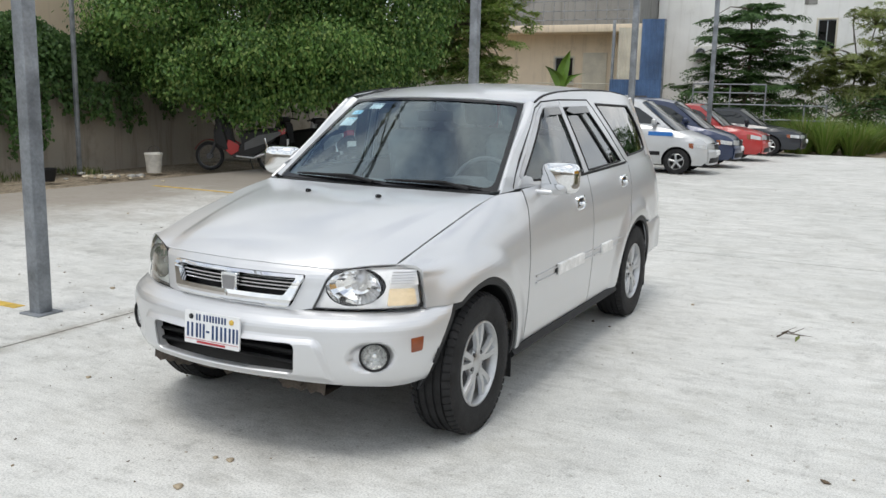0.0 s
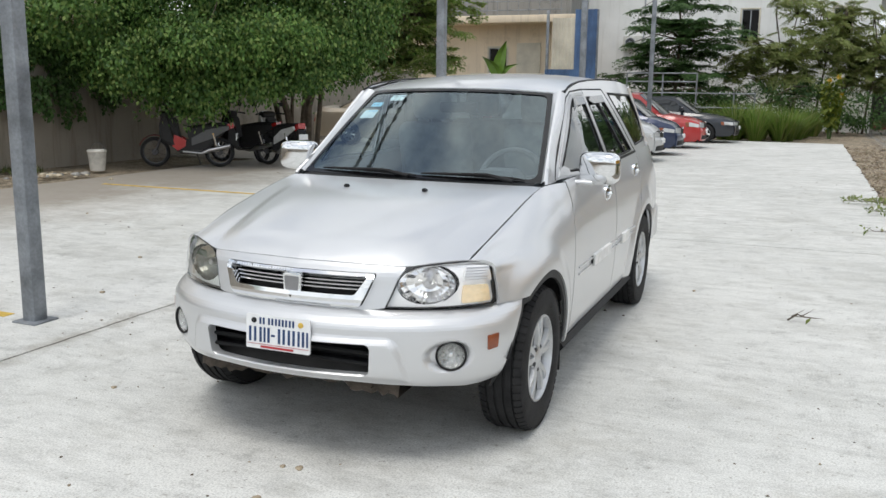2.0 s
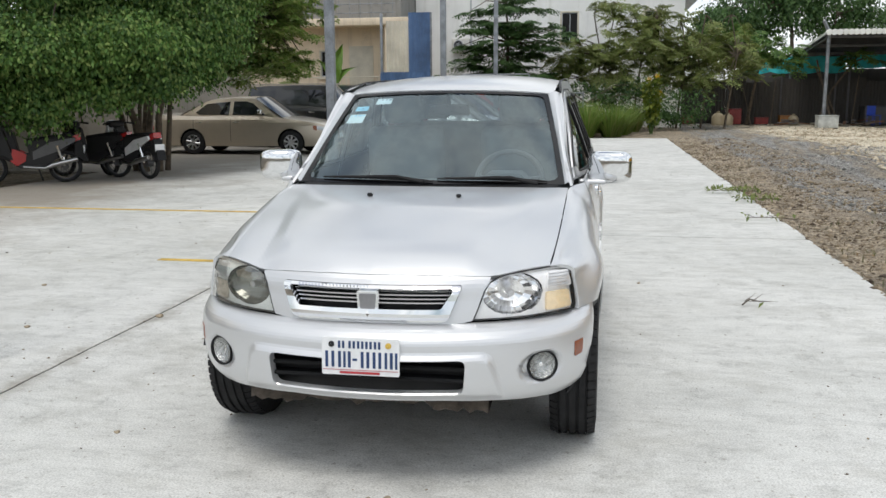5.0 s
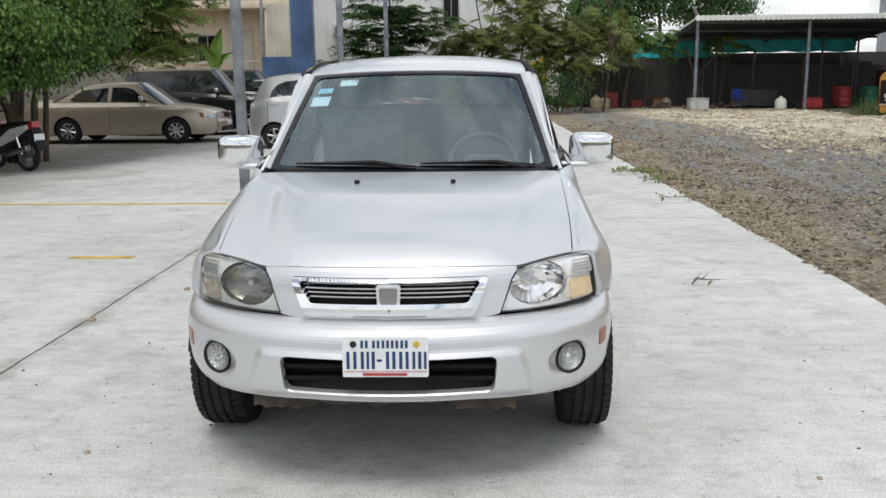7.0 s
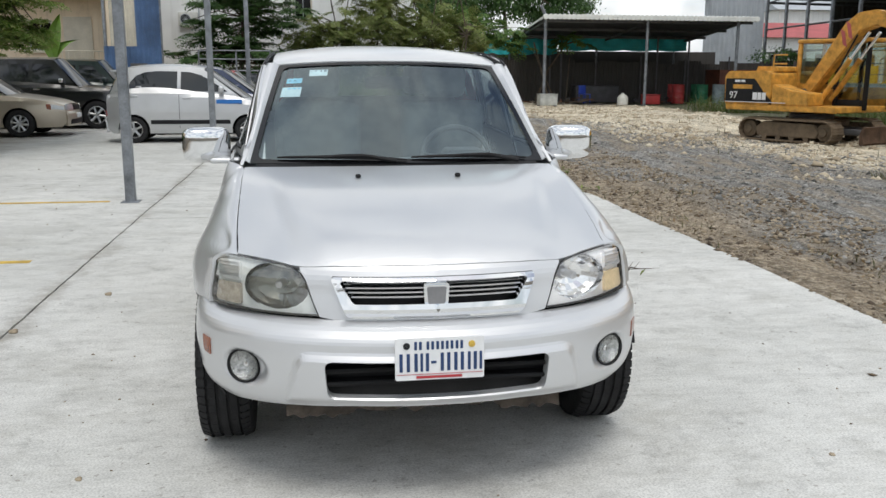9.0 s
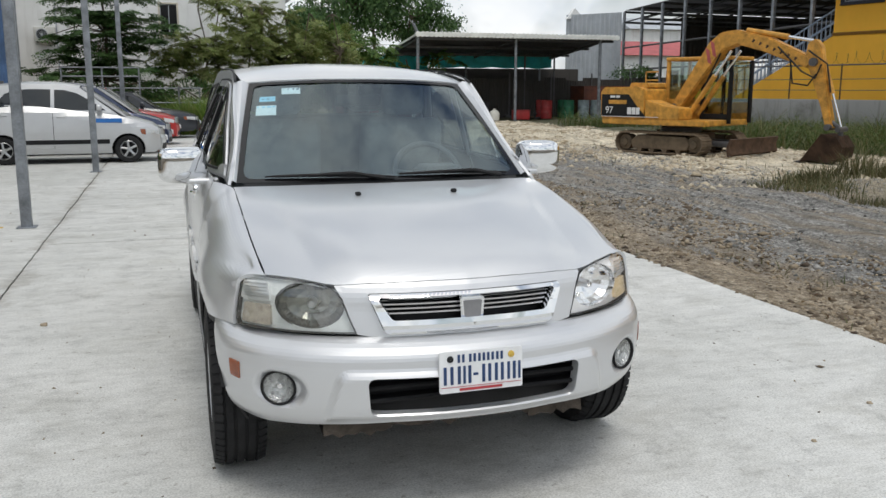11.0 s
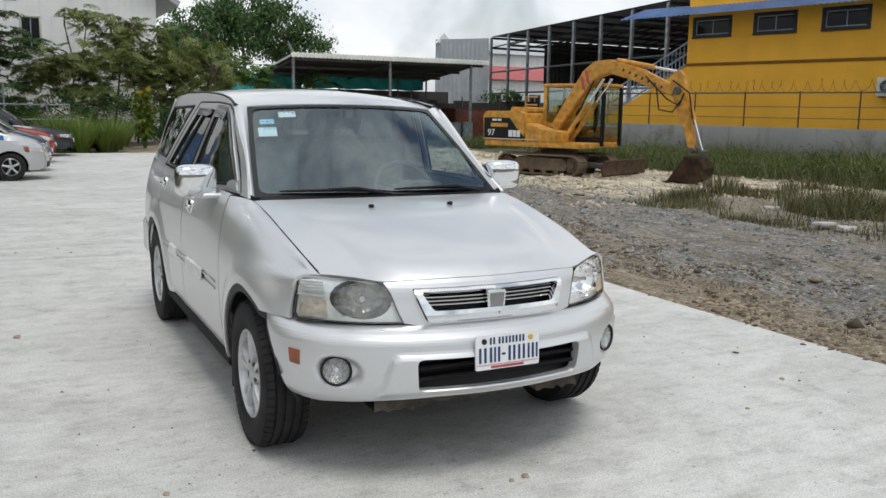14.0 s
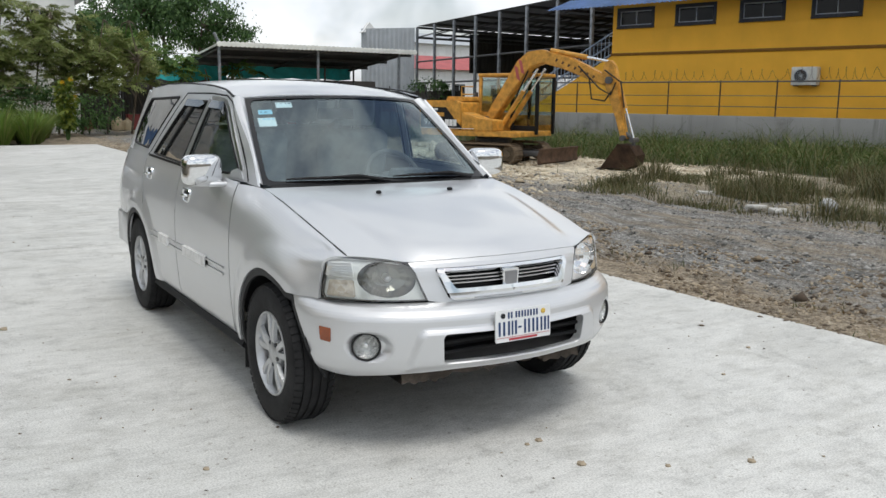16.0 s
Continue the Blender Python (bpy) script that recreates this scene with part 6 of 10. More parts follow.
def white_building():
    t = thing("white_building", "tall white rendered building with stained wall", "building", pose(0, 37, 0))
    holes = [(-1.02, -0.27, 3.75, 5.1), (2.6, 3.4, 3.75, 5.1)]
    wall_with_holes("wall", -7.75, 4.4, -0.1, 6.4, 0, 0.25, holes, M_WHITE, t)
    bm = bmesh.new()
    box(bm, (-7.75, 0.25, -0.1), (4.4, 12, 6.4))
    part("rooms", bm, M_WHITE, t)
    for x in (-0.645, 3.0):
        window_unit(t, (x, 0.02, 4.42), 0.7, 1.3, 0, M_WHITESHEET, 2)
    bm = bmesh.new()
    prism(bm, [(-7.75, 6.4), (-7.75, 9.5), (-0.5, 9.3), (4.4, 6.4)], 0.0, 12, "y")
    part("gable_wall", bm, M_WHITE, t)
    bm = bmesh.new()
    prism(bm, [(-0.6, 9.35), (-0.5, 9.55), (5.4, 6.05), (5.3, 5.85)], -0.4, 12.2, "y")
    part("roof", bm, M_GREYSHEET, t)
    bm = bmesh.new()
    box(bm, (-1.6, -0.02, 5.7), (-1.1, -0.005, 6.6), 0)
    part("vent_grille", bm, M_GREYCON, t)
    bm = bmesh.new()
    tube(bm, [(-5.15, -0.05, 9), (-5.15, -0.05, 2.0)], 0.03, 8)
    part("drain_pipe", bm, M_GREYSHEET, t)
    return t


white_building()
ac_unit((-5.6, 37.0, 3.7), 0)


def pipe_frame():
    """Thin white scaffolding frame in the bushes."""
    t = thing("pipe_frame", "thin grey pipe frame standing among bushes", "frame", pose(-1.7, 29.0, 0))
    for x in (-2.6, -1.3, -0.1, 1.2, 1.9):
        bm = bmesh.new()
        tube(bm, [(x, 0, 0), (x, 0, 1.55 if x > 0 else 2.2)], 0.03, 6)
        part("upright", bm, M_GALV, t)
    for z, x1 in ((2.2, -0.1), (1.9, -0.1), (1.5, 1.9), (1.0, 1.9)):
        bm = bmesh.new()
        tube(bm, [(-2.6, 0, z), (x1, 0, z)], 0.025, 6)
        part("crossbar", bm, M_GALV, t)


pipe_frame()


def back_fence():
    t = thing("sheet_fence", "dark weathered sheet fence behind the lot", "fence", kind="structure")
    x = 2.0
    r = random.Random(5)
    while x < 26:
        w = r.uniform(0.9, 1.3)
        bm = bmesh.new()
        sheet_wall(bm, (x, 40.0 + r.uniform(-0.03, 0.03)), (x + w, 40.0 + r.uniform(-0.03, 0.03)), -0.1, 2.0 + r.uniform(-0.1, 0.12), 0.14, 0.025)
        part("fence_panel", bm, M_DARKFENCE, t, smooth=False)
        x += w
    for x in np.arange(2.0, 26, 2.4):
        bm = bmesh.new()
        tube(bm, [(x, 39.9, -0.1), (x, 39.9, 2.3)], 0.04, 6)
        part("fence_post", bm, M_STEEL, t)
    return t


back_fence()


def open_shed():
    """Open lean-to with a pale corrugated roof, tarps and storage below."""
    t = thing("open_shed", "open steel shed with a pale corrugated roof", "shed", pose(0, 0, 0))
    x0, x1, y0, y1 = 10.0, 20.0, 35.3, 43.0
    bm = bmesh.new()
    n = 96
    rows = []
    for i in range(n + 1):
        x = x0 - 0.1 + (x1 - x0 + 0.2) * i / n
        o = 0.035 if (i % 4) in (1, 2) else 0.0
        rows.append([bm.verts.new((x, y0 - 0.3, 3.93 + o)), bm.verts.new((x, y1, 3.1 + o))])
    for a, b in zip(rows, rows[1:]):
        bm.faces.new((a[0], b[0], b[1], a[1]))
    bmesh.ops.solidify(bm, geom=bm.faces[:], thickness=0.01)
    part("roof_sheet", bm, M_ROOFSHEET, t, smooth=False)
    # added dark sheet below the roof, its colour standing in for underside shade
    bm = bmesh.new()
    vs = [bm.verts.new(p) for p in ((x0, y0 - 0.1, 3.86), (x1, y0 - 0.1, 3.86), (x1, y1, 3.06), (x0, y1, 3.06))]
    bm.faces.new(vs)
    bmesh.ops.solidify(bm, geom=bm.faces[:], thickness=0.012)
    part("roof_shade_sheet", bm, M_STEEL, t, "added dark sheet standing in for the shade under the roof", smooth=False)
    for i in range(n // 2):
        x = x0 - 0.1 + (x1 - x0 + 0.2) * (i + 0.5) / (n // 2)
        bm = bmesh.new()
        lathe(bm, [(y0 - 0.34, 0.001), (y0 - 0.34, 0.125), (y0 - 0.2, 0.125)], 8, "y", (x, 0, 3.9))
        part("roof_tile_end", bm, M_ROOFSHEET, t)
    for x in (10.1, 14.9, 19.3):
        for y in (35.4, 42.6):
            bm = bmesh.new()
            tube(bm, [(x, y, -0.1), (x, y, 3.85 if y < 38 else 3.1)], 0.075 if y < 38 else 0.06, 8)
            part("shed_post", bm, M_GALV, t)
    for x in (12.2, 17.3, 19.0):
        bm = bmesh.new()
        tube(bm, [(x, 40.0, -0.1), (x, 40.0, 3.3)], 0.05, 6)
        part("shed_post", bm, M_STEEL, t)
    for y, z in ((35.4, 3.8), (38, 3.55), (40.3, 3.3), (42.6, 3.05)):
        bm = bmesh.new()
        box(bm, (x0, y - 0.04, z - 0.12), (x1, y + 0.04, z), 0.01)
        part("purlin", bm, M_STEEL, t)
    for x in (10.1, 14.9, 19.3):
        bm = bmesh.new()
        tube(bm, [(x, 35.4, 3.72), (x, 42.6, 2.98)], 0.05, 6)
        part("rafter", bm, M_STEEL, t)
    bm = bmesh.new()
    tube(bm, [(10.0, 35.1, 3.95), (9.78, 35.0, 4.35)], 0.07, 6)
    part("roof_pipe", bm, M_GALV, t)
    return t


open_shed()


def tarp(x0, x1, y, z0, z1, sag):
    t = thing("tarpaulin", "teal tarpaulin hung along the shed", "tarp", pose(0, 0, 0), "tarpaulins")
    bm = bmesh.new()
    rows = []
    for i in range(41):
        x = x0 + (x1 - x0) * i / 40
        k = (i % 10) / 10
        rows.append([bm.verts.new((x, y + 0.06 * math.sin(i * 1.1 + j), z0 + (z1 - z0) * j / 4 - sag * math.sin(math.pi * k) * (1 - j / 8))) for j in range(5)])
    for a, b in zip(rows, rows[1:]):
        for j in range(4):
            bm.faces.new((a[j], b[j], b[j + 1], a[j + 1]))
    part("sheet", bm, M_TARP, t)


tarp(7.8, 12.4, 41.5, 2.45, 3.2, 0.1)
tarp(12.4, 19.4, 41.2, 2.62, 3.22, 0.06)
block("wall_shed_back", (7.5, 43.2, -0.1), (22, 43.4, 2.6), M_DARKFENCE, "dark back wall of the shed")


def drum(x, y, color, h=0.9, r=0.29):
    t = thing("oil_drum", f"{color[0]} steel drum standing under the shed", "drum", pose(x, y, 0.02), "drums")
    bm = bmesh.new()
    prof = [(0.0, 0.001), (0.0, r)]
    for z in (0.3, 0.6):
        prof += [(h * z - 0.04, r), (h * z, r + 0.015), (h * z + 0.04, r)]
    prof += [(h - 0.02, r), (h, r + 0.01), (h, r - 0.02), (h - 0.03, r - 0.03), (h - 0.03, 0.001)]
    lathe(bm, prof, 22, "z")
    bmesh.ops.recalc_face_normals(bm, faces=bm.faces)
    part("barrel", bm, plain(color[0] + " drum paint", color[1], 0.5, 0.0, 0.3, 4.0), t)


for i, (x, c) in enumerate(((17.2, ("red", (0.3, 0.03, 0.03))), (18.4, ("green", (0.02, 0.14, 0.07))), (19.25, ("grey", (0.28, 0.34, 0.36))), (19.95, ("grey", (0.28, 0.34, 0.36))))):
    drum(x, 36.9, c)
    if i < 2:
        drum(x + 0.05, 37.6, c)


def crate(name, label, x, y, w, d, h, color, z=0.0, yaw=0.0):
    t = thing(name, label, name.replace("_", " "), pose(x, y, z, 0, 0, yaw))
    bm = bmesh.new()
    box(bm, (-w / 2, -d / 2, 0.02), (w / 2, d / 2, h), 0.02)
    body = part("casing", bm, plain(name + " paint", color, 0.6, 0, 0.3, 3.0), t)
    bm = bmesh.new()
    box(bm, (-w / 2 - 0.015, -d / 2 - 0.015, h - 0.02), (w / 2 + 0.015, d / 2 + 0.015, h + 0.03), 0.01)
    part("lid", bm, plain(name + " lid", tuple(c * 0.8 for c in color), 0.6, 0, 0.3, 3.0), t)
    for x0 in (-w / 2 + 0.05, w / 2 - 0.05):
        bm = bmesh.new()
        box(bm, (x0 - 0.03, -d / 2 + 0.03, -0.02), (x0 + 0.03, d / 2 - 0.03, 0.02), 0.004)
        part("skid", bm, M_STEEL, t)
    return t


crate("storage_box", "pale metal box beside the shed post", 10.1, 34.8, 0.8, 0.6, 0.5, (0.5, 0.52, 0.5))
crate("storage_box", "rust-brown steel container under the shed", 20.9, 38.6, 2.4, 1.6, 1.6, (0.14, 0.045, 0.025))
crate("crate", "red plastic crate on the shed floor", 15.4, 35.9, 0.75, 0.5, 0.45, (0.35, 0.03, 0.03))
crate("storage_box", "blue bin at the edge of the shed", 22.2, 36.5, 0.8, 0.7, 0.8, (0.03, 0.06, 0.22))
crate("workbench", "dark workbench with a pale front", 13.7, 39.0, 2.2, 0.8, 0.8, (0.06, 0.06, 0.065))
for x, y, c, h in ((4.9, 38.9, (0.16, 0.05, 0.035), 0.45), (7.0, 38.9, (0.2, 0.03, 0.03), 0.7), (8.2, 38.9, (0.26, 0.04, 0.035), 0.3), (9.2, 38.6, (0.34, 0.14, 0.03), 0.4)):
    crate("crate", "weathered crate along the dark fence", x, y, 0.55, 0.5, h, c)


def leaning_pole(x, y, dx, dy, h, r, mat, label):
    t = thing("leaning_pole", label, "pole", pose(x, y, 0), "leaning poles")
    bm = bmesh.new()
    tube(bm, [(0, 0, 0.0), (dx * 0.5, dy * 0.5, h * 0.51), (dx, dy, h)], [r, r * 0.95, r * 0.85], 8)
    part("shaft", bm, mat, t)


for x_, y_, dx_, h_, r_ in ((11.0, 37.6, -0.55, 2.9, 0.045), (11.35, 37.8, -0.9, 2.6, 0.035), (11.9, 38.0, 0.5, 2.2, 0.03), (8.5, 38.3, 0.35, 2.0, 0.03), (7.7, 38.6, -0.25, 1.7, 0.025)):
    leaning_pole(x_, y_, dx_, 1.2, h_, r_, M_BARK, "weathered wooden pole leaning under the shed")


def scrap_heap(cx, cy, n, seed, label):
    """Low heap of dark scrap: bent bars and plates lying over one another."""
    t = thing("scrap_heap", label, "scrap", pose(cx, cy, 0))
    r = random.Random(seed)
    for i in range(n):
        bm = bmesh.new()
        a, ln = r.uniform(0, math.pi), r.uniform(0.25, 0.8)
        m = pose(r.gauss(0, 0.5), r.gauss(0, 0.25), 0.05 + 0.05 * (i % 5), r.uniform(-12, 12), r.uniform(-12, 12), math.degrees(a))
        box(bm, (-ln / 2, -r.uniform(0.02, 0.15), -0.02), (ln / 2, 0.03, 0.03), 0.01, 1, m)
        part("scrap_piece", bm, (M_RUSTYBIT, M_STEEL, M_BARK)[i % 3], t)


M_RUSTYBIT = plain("rusty scrap", (0.12, 0.06, 0.035), 0.85, 0.1, 0.4, 6.0, 50.0, 0.3)
scrap_heap(11.9, 36.9, 14, 4, "heap of rusty scrap and wood under the shed")
scrap_heap(15.9, 37.6, 12, 5, "dark pile of machine parts behind the shed post")
scrap_heap(9.2, 37.4, 9, 6, "low pile of scrap by the dark fence")


def plastic_chair(x, y, yaw):
    t = thing("plastic_chair", "blue plastic chair under the shed", "chair", pose(x, y, 0.02, 0, 0, yaw))
    mt = plain("blue plastic", (0.03, 0.07, 0.4), 0.4)
    bm = bmesh.new()
    box(bm, (-0.22, -0.22, 0.42), (0.22, 0.22, 0.45), 0.012)
    part("seat", bm, mt, t)
    bm = bmesh.new()
    box(bm, (-0.21, 0.19, 0.45), (0.21, 0.22, 0.85), 0.012, 2)
    part("backrest", bm, mt, t)
    for a in (-0.19, 0.19):
        for b in (-0.19, 0.19):
            bm = bmesh.new()
            tube(bm, [(a, b, 0), (a * 0.95, b * 0.95, 0.43)], 0.022, 6)
            part("leg", bm, mt, t)


plastic_chair(12.6, 37.2, 20)


def jug(x, y, h, color, label):
    t = thing("plastic_jug", label, "jug", pose(x, y, 0.0))
    bm = bmesh.new()
    lathe(bm, [(0, 0.001), (0, 0.45 * h), (0.6 * h, 0.46 * h), (0.82 * h, 0.3 * h), (0.88 * h, 0.13 * h), (h, 0.12 * h), (h, 0.001)], 16, "z")
    bmesh.ops.recalc_face_normals(bm, faces=bm.faces)
    part("body", bm, plain("jug plastic", color, 0.5), t)


for x_, y_, h_ in ((6.2, 38.4, 0.62), (6.65, 38.5, 0.55), (9.5, 38.3, 0.5)):
    jug(x_, y_, h_, (0.36, 0.3, 0.2), "tan plastic jug by the dark fence")
jug(14.0, 35.8, 0.55, (0.6, 0.6, 0.55), "white plastic jug on the shed floor")


# ---- the yellow building and what stands round it ----
FU = Vector((-0.25, 0.968, 0)).normalized()
FN = Vector((-0.968, -0.25, 0)).normalized()
F_YAW = math.degrees(math.atan2(FU.y, FU.x)) - 180.0
FP = Vector((22.9, 14.3, 0))


def facade_pose(along, out=0.0, z=0.0):
    """A pose on the yellow front: x runs towards the near end, -y faces the lot."""
    p = FP + FU * along + FN * out
    return pose(p.x, p.y, z, 0, 0, F_YAW)


M_WINFRAME = plain("dark blue window frame", (0.02, 0.022, 0.03), 0.5)


def outside_stair(t):
    """Yellow flank with treads and pale blue balusters, climbing to the upper floor."""
    bm = bmesh.new()
    prism(bm, [(-4.4, -0.1), (-0.005, -0.1), (-0.005, 3.3), (-4.4, 1.0)], 0.05, 0.2, "y")
    part("stair_flank", bm, M_YELLOW, t)
    bm = bmesh.new()
    box(bm, (-6.6, 0.05, -0.1), (-4.405, 0.2, 1.75), 0.01)
    part("low_wall", bm, M_YELLOW, t)
    pale = plain("pale blue rail paint", (0.3, 0.38, 0.5), 0.5)
    s0, s1 = Vector((-4.3, 0.12, 1.06)), Vector((-0.05, 0.12, 3.28))
    for y in (0.12, 1.15):
        for z in (0.12, 0.5, 0.9):
            bm = bmesh.new()
            tube(bm, [(s0.x, y, s0.z + z), (s1.x, y, s1.z + z)], 0.03 if z > 0.8 else 0.018, 6)
            part("stair_rail", bm, pale, t)
        for i in range(26):
            p = s0.lerp(s1, i / 25)
            bm = bmesh.new()
            tube(bm, [(p.x, y, p.z), (p.x, y, p.z + 0.9)], 0.016, 5)
            part("baluster", bm, pale, t)
    for i in range(13):
        p = s0.lerp(s1, i / 12)
        bm = bmesh.new()
        box(bm, (p.x - 0.17, 0.21, p.z - 0.06), (p.x + 0.17, 1.15, p.z - 0.02), 0.005)
        part("stair_tread", bm, M_STEEL, t)


def yellow_building():
    t = thing("yellow_building", "bright yellow two-storey hall with dark-framed windows", "building", facade_pose(7.6))
    wins = [(0.26 + 2.42 * i, 1.7 + 2.42 * i, 4.33, 4.95) for i in range(10)]
    wall_with_holes("wall", 0, 30, -0.1, 7.2, 0, 0.3, wins, M_YELLOW, t)
    bm = bmesh.new()
    box(bm, (0, 0.3, -0.1), (30, 12, 7.1))
    part("rooms", bm, M_YELLOW, t)
    for a, b, c, d in wins:
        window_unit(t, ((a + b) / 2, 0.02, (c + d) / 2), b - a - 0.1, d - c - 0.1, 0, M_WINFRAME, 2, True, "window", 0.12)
    bm = bmesh.new()
    box(bm, (-0.02, -0.05, 3.28), (30, -0.001, 3.38), 0.01)
    part("ledge", bm, plain("dark ledge", (0.22, 0.1, 0.01), 0.8), t)
    bm = bmesh.new()
    rows = []
    for i in range(1001):
        x = -2.2 + 33 * i / 1000
        o = 0.018 * math.sin(2 * math.pi * i / 6)
        rows.append([bm.verts.new((x, -1.3, 4.98 + o)), bm.verts.new((x, 0.3, 5.5 + o))])
    for a, b in zip(rows, rows[1:]):
        bm.faces.new((a[0], b[0], b[1], a[1]))
    bmesh.ops.solidify(bm, geom=bm.faces[:], thickness=0.02)
    part("awning", bm, corrugated("blue awning sheet", (0.16, 0.28, 0.55)), t, "blue corrugated awning", smooth=False)
    for x in (14.0, 24):
        bm = bmesh.new()
        tube(bm, [(x, -0.06, 6.9), (x, -0.06, 0)], 0.05, 8)
        part("drain_pipe", bm, M_YELLOW, t)
    bm = bmesh.new()
    tube(bm, [(10.4, -0.06, 2.9), (10.4, -0.06, 3.5)], 0.03, 8)
    part("conduit", bm, M_GREYSHEET, t)
    outside_stair(t)
    return t


yellow_building()
pac = FP + FU * 0.1 + FN * 0.02
ac_unit((pac.x, pac.y, 2.45), F_YAW)


def razor_fence():
    """Concrete boundary wall with steel posts, wires and a coil of barbed wire."""
    t = thing("boundary_wall", "grey concrete boundary wall with posts and coiled barbed wire", "wall", facade_pose(12, 1.6), kind="structure")
    bm = bmesh.new()
    box(bm, (0, -0.08, -0.1), (34, 0.08, 1.15), 0.015)
    part("concrete_wall", bm, M_GREYCON, t)
    for x in np.arange(0.2, 34, 1.9):
        bm = bmesh.new()
        tube(bm, [(x, 0, 1.1), (x, 0, 2.3)], 0.024, 6)
        part("fence_post", bm, M_RUSTY, t)
    for z in (1.45, 1.8, 2.25):
        bm = bmesh.new()
        tube(bm, [(0, -0.03, z), (34, -0.03, z)], 0.012 if z < 2 else 0.025, 5)
        part("wire", bm, M_STEEL, t)
    bm = bmesh.new()
    rc = random.Random(44)
    pts, x = [], 0.0
    while x < 34:
        step, r, lift = rc.uniform(0.2, 0.5), rc.uniform(0.15, 0.23), rc.uniform(-0.04, 0.03)
        for i in range(14):
            a = 2 * math.pi * i / 14
            pts.append((x + step * i / 14, 0.7 * r * math.cos(a), 2.47 + lift + r * math.sin(a)))
        x += step
    tube(bm, pts, 0.0055, 3)
    part("barbed_coil", bm, M_RUSTY, t)


razor_fence()


def steel_canopy():
    """Dark open steel frame with a sheet roof, a grey sheet wall at its far end and a low lean-to."""
    t = thing("steel_canopy", "dark open steel canopy with trusses and a grey sheet wall", "canopy", pose(0, 0, 0))
    a, b = Vector((25.6, 44.5, 0)), Vector((22.3, 22.0, 0))
    back = Vector((12, -1.7, 0))
    n = 8
    for i in range(n + 1):
        p = a.lerp(b, i / n)
        bm = bmesh.new()
        box(bm, (p.x - 0.07, p.y - 0.07, 0), (p.x + 0.07, p.y + 0.07, 6.0), 0.01)
        part("column", bm, M_GALV, t)
        q = p + back
        for z0, z1 in ((6.0, 5.7), (5.4, 5.1)):
            bm = bmesh.new()
            tube(bm, [(p.x, p.y, z0), (q.x, q.y, z1)], 0.07, 6)
            part("truss_chord", bm, M_STEEL, t)
        for j in range(6):
            u, v = p.lerp(q, j / 6), p.lerp(q, (j + 1) / 6)
            bm = bmesh.new()
            tube(bm, [(u.x, u.y, 5.4 - 0.3 * j / 6), (v.x, v.y, 6.0 - 0.3 * (j + 1) / 6)], 0.04, 5)
            part("truss_web", bm, M_STEEL, t)
    bm = bmesh.new()
    q0, q1 = a + back, b + back
    vs = [bm.verts.new((p.x, p.y, z)) for p, z in ((a, 6.1), (b, 6.1), (q1, 5.8), (q0, 5.8))]
    bm.faces.new(vs)
    bmesh.ops.solidify(bm, geom=bm.faces[:], thickness=0.05)
    part("roof_sheet", bm, M_STEEL, t)
    for z in (2.6, 3.9):
        bm = bmesh.new()
        tube(bm, [(a.x, a.y, z), (b.x, b.y, z)], 0.05, 6)
        part("rail", bm, M_STEEL, t)
    bm = bmesh.new()
    sheet_wall(bm, (23.2, 47.5), (25.5, 44.6), 0, 6.0, 0.3, 0.04)
    part("end_wall", bm, M_GREYSHEET, t, smooth=False)
    bm = bmesh.new()
    prism(bm, [(23.1, 5.75), (23.65, 6.4), (24.2, 5.85)], 47.2, 47.6, "y")
    part("gable", bm, M_WHITE, t)
    # ribbed sheets closing the far side
    for i in range(n):
        p, q = a.lerp(b, i / n) + back, a.lerp(b, (i + 1) / n) + back
        bm = bmesh.new()
        sheet_wall(bm, (p.x, p.y), (q.x, q.y), (3.6, 2.6)[i] if i < 2 else 0.3, 5.75, 0.3, 0.04)
        part("back_sheet", bm, M_DARKFENCE, t, smooth=False)
    p, q = a + back * 0.3, a + back
    bm = bmesh.new()
    sheet_wall(bm, (p.x, p.y), (q.x, q.y), 3.3, 5.75, 0.3, 0.04)
    part("end_sheet", bm, M_DARKFENCE, t, smooth=False)
    # lower dark sheet under the trusses
    bm = bmesh.new()
    vs = [bm.verts.new(p) for p in ((24.5, 34, 4.7), (22.2, 22, 3.4), (26, 22, 3.4), (28, 34, 4.7))]
    bm.faces.new(vs)
    bmesh.ops.solidify(bm, geom=bm.faces[:], thickness=0.04)
    part("lean_to_roof", bm, M_STEEL, t)
    return t


steel_canopy()


def far_house(x, y, w, h, roof_m, wall_m, label):
    t = thing("far_house", label, "house", pose(x, y, 0))
    bm = bmesh.new()
    box(bm, (-w / 2, 0, -0.1), (w / 2, 6, h))
    part("wall", bm, wall_m, t)
    bm = bmesh.new()
    prism(bm, [(-0.5, h), (3, h + 1.3), (6.5, h)], -w / 2 - 0.4, w / 2 + 0.4, "x")
    part("roof", bm, roof_m, t)
    for i in range(3):
        window_unit(t, (-w / 2 + w * (i + 0.5) / 3, -0.07, h * 0.55), 1.0, 1.2, 0, M_STEEL, 2, False)


far_house(40, 62, 12, 4.2, M_REDTILE, M_WHITE, "distant house with a red roof beyond the canopy")
far_house(52, 78, 14, 7.5, M_GREYSHEET, M_WHITE, "distant pale house behind the canopy")


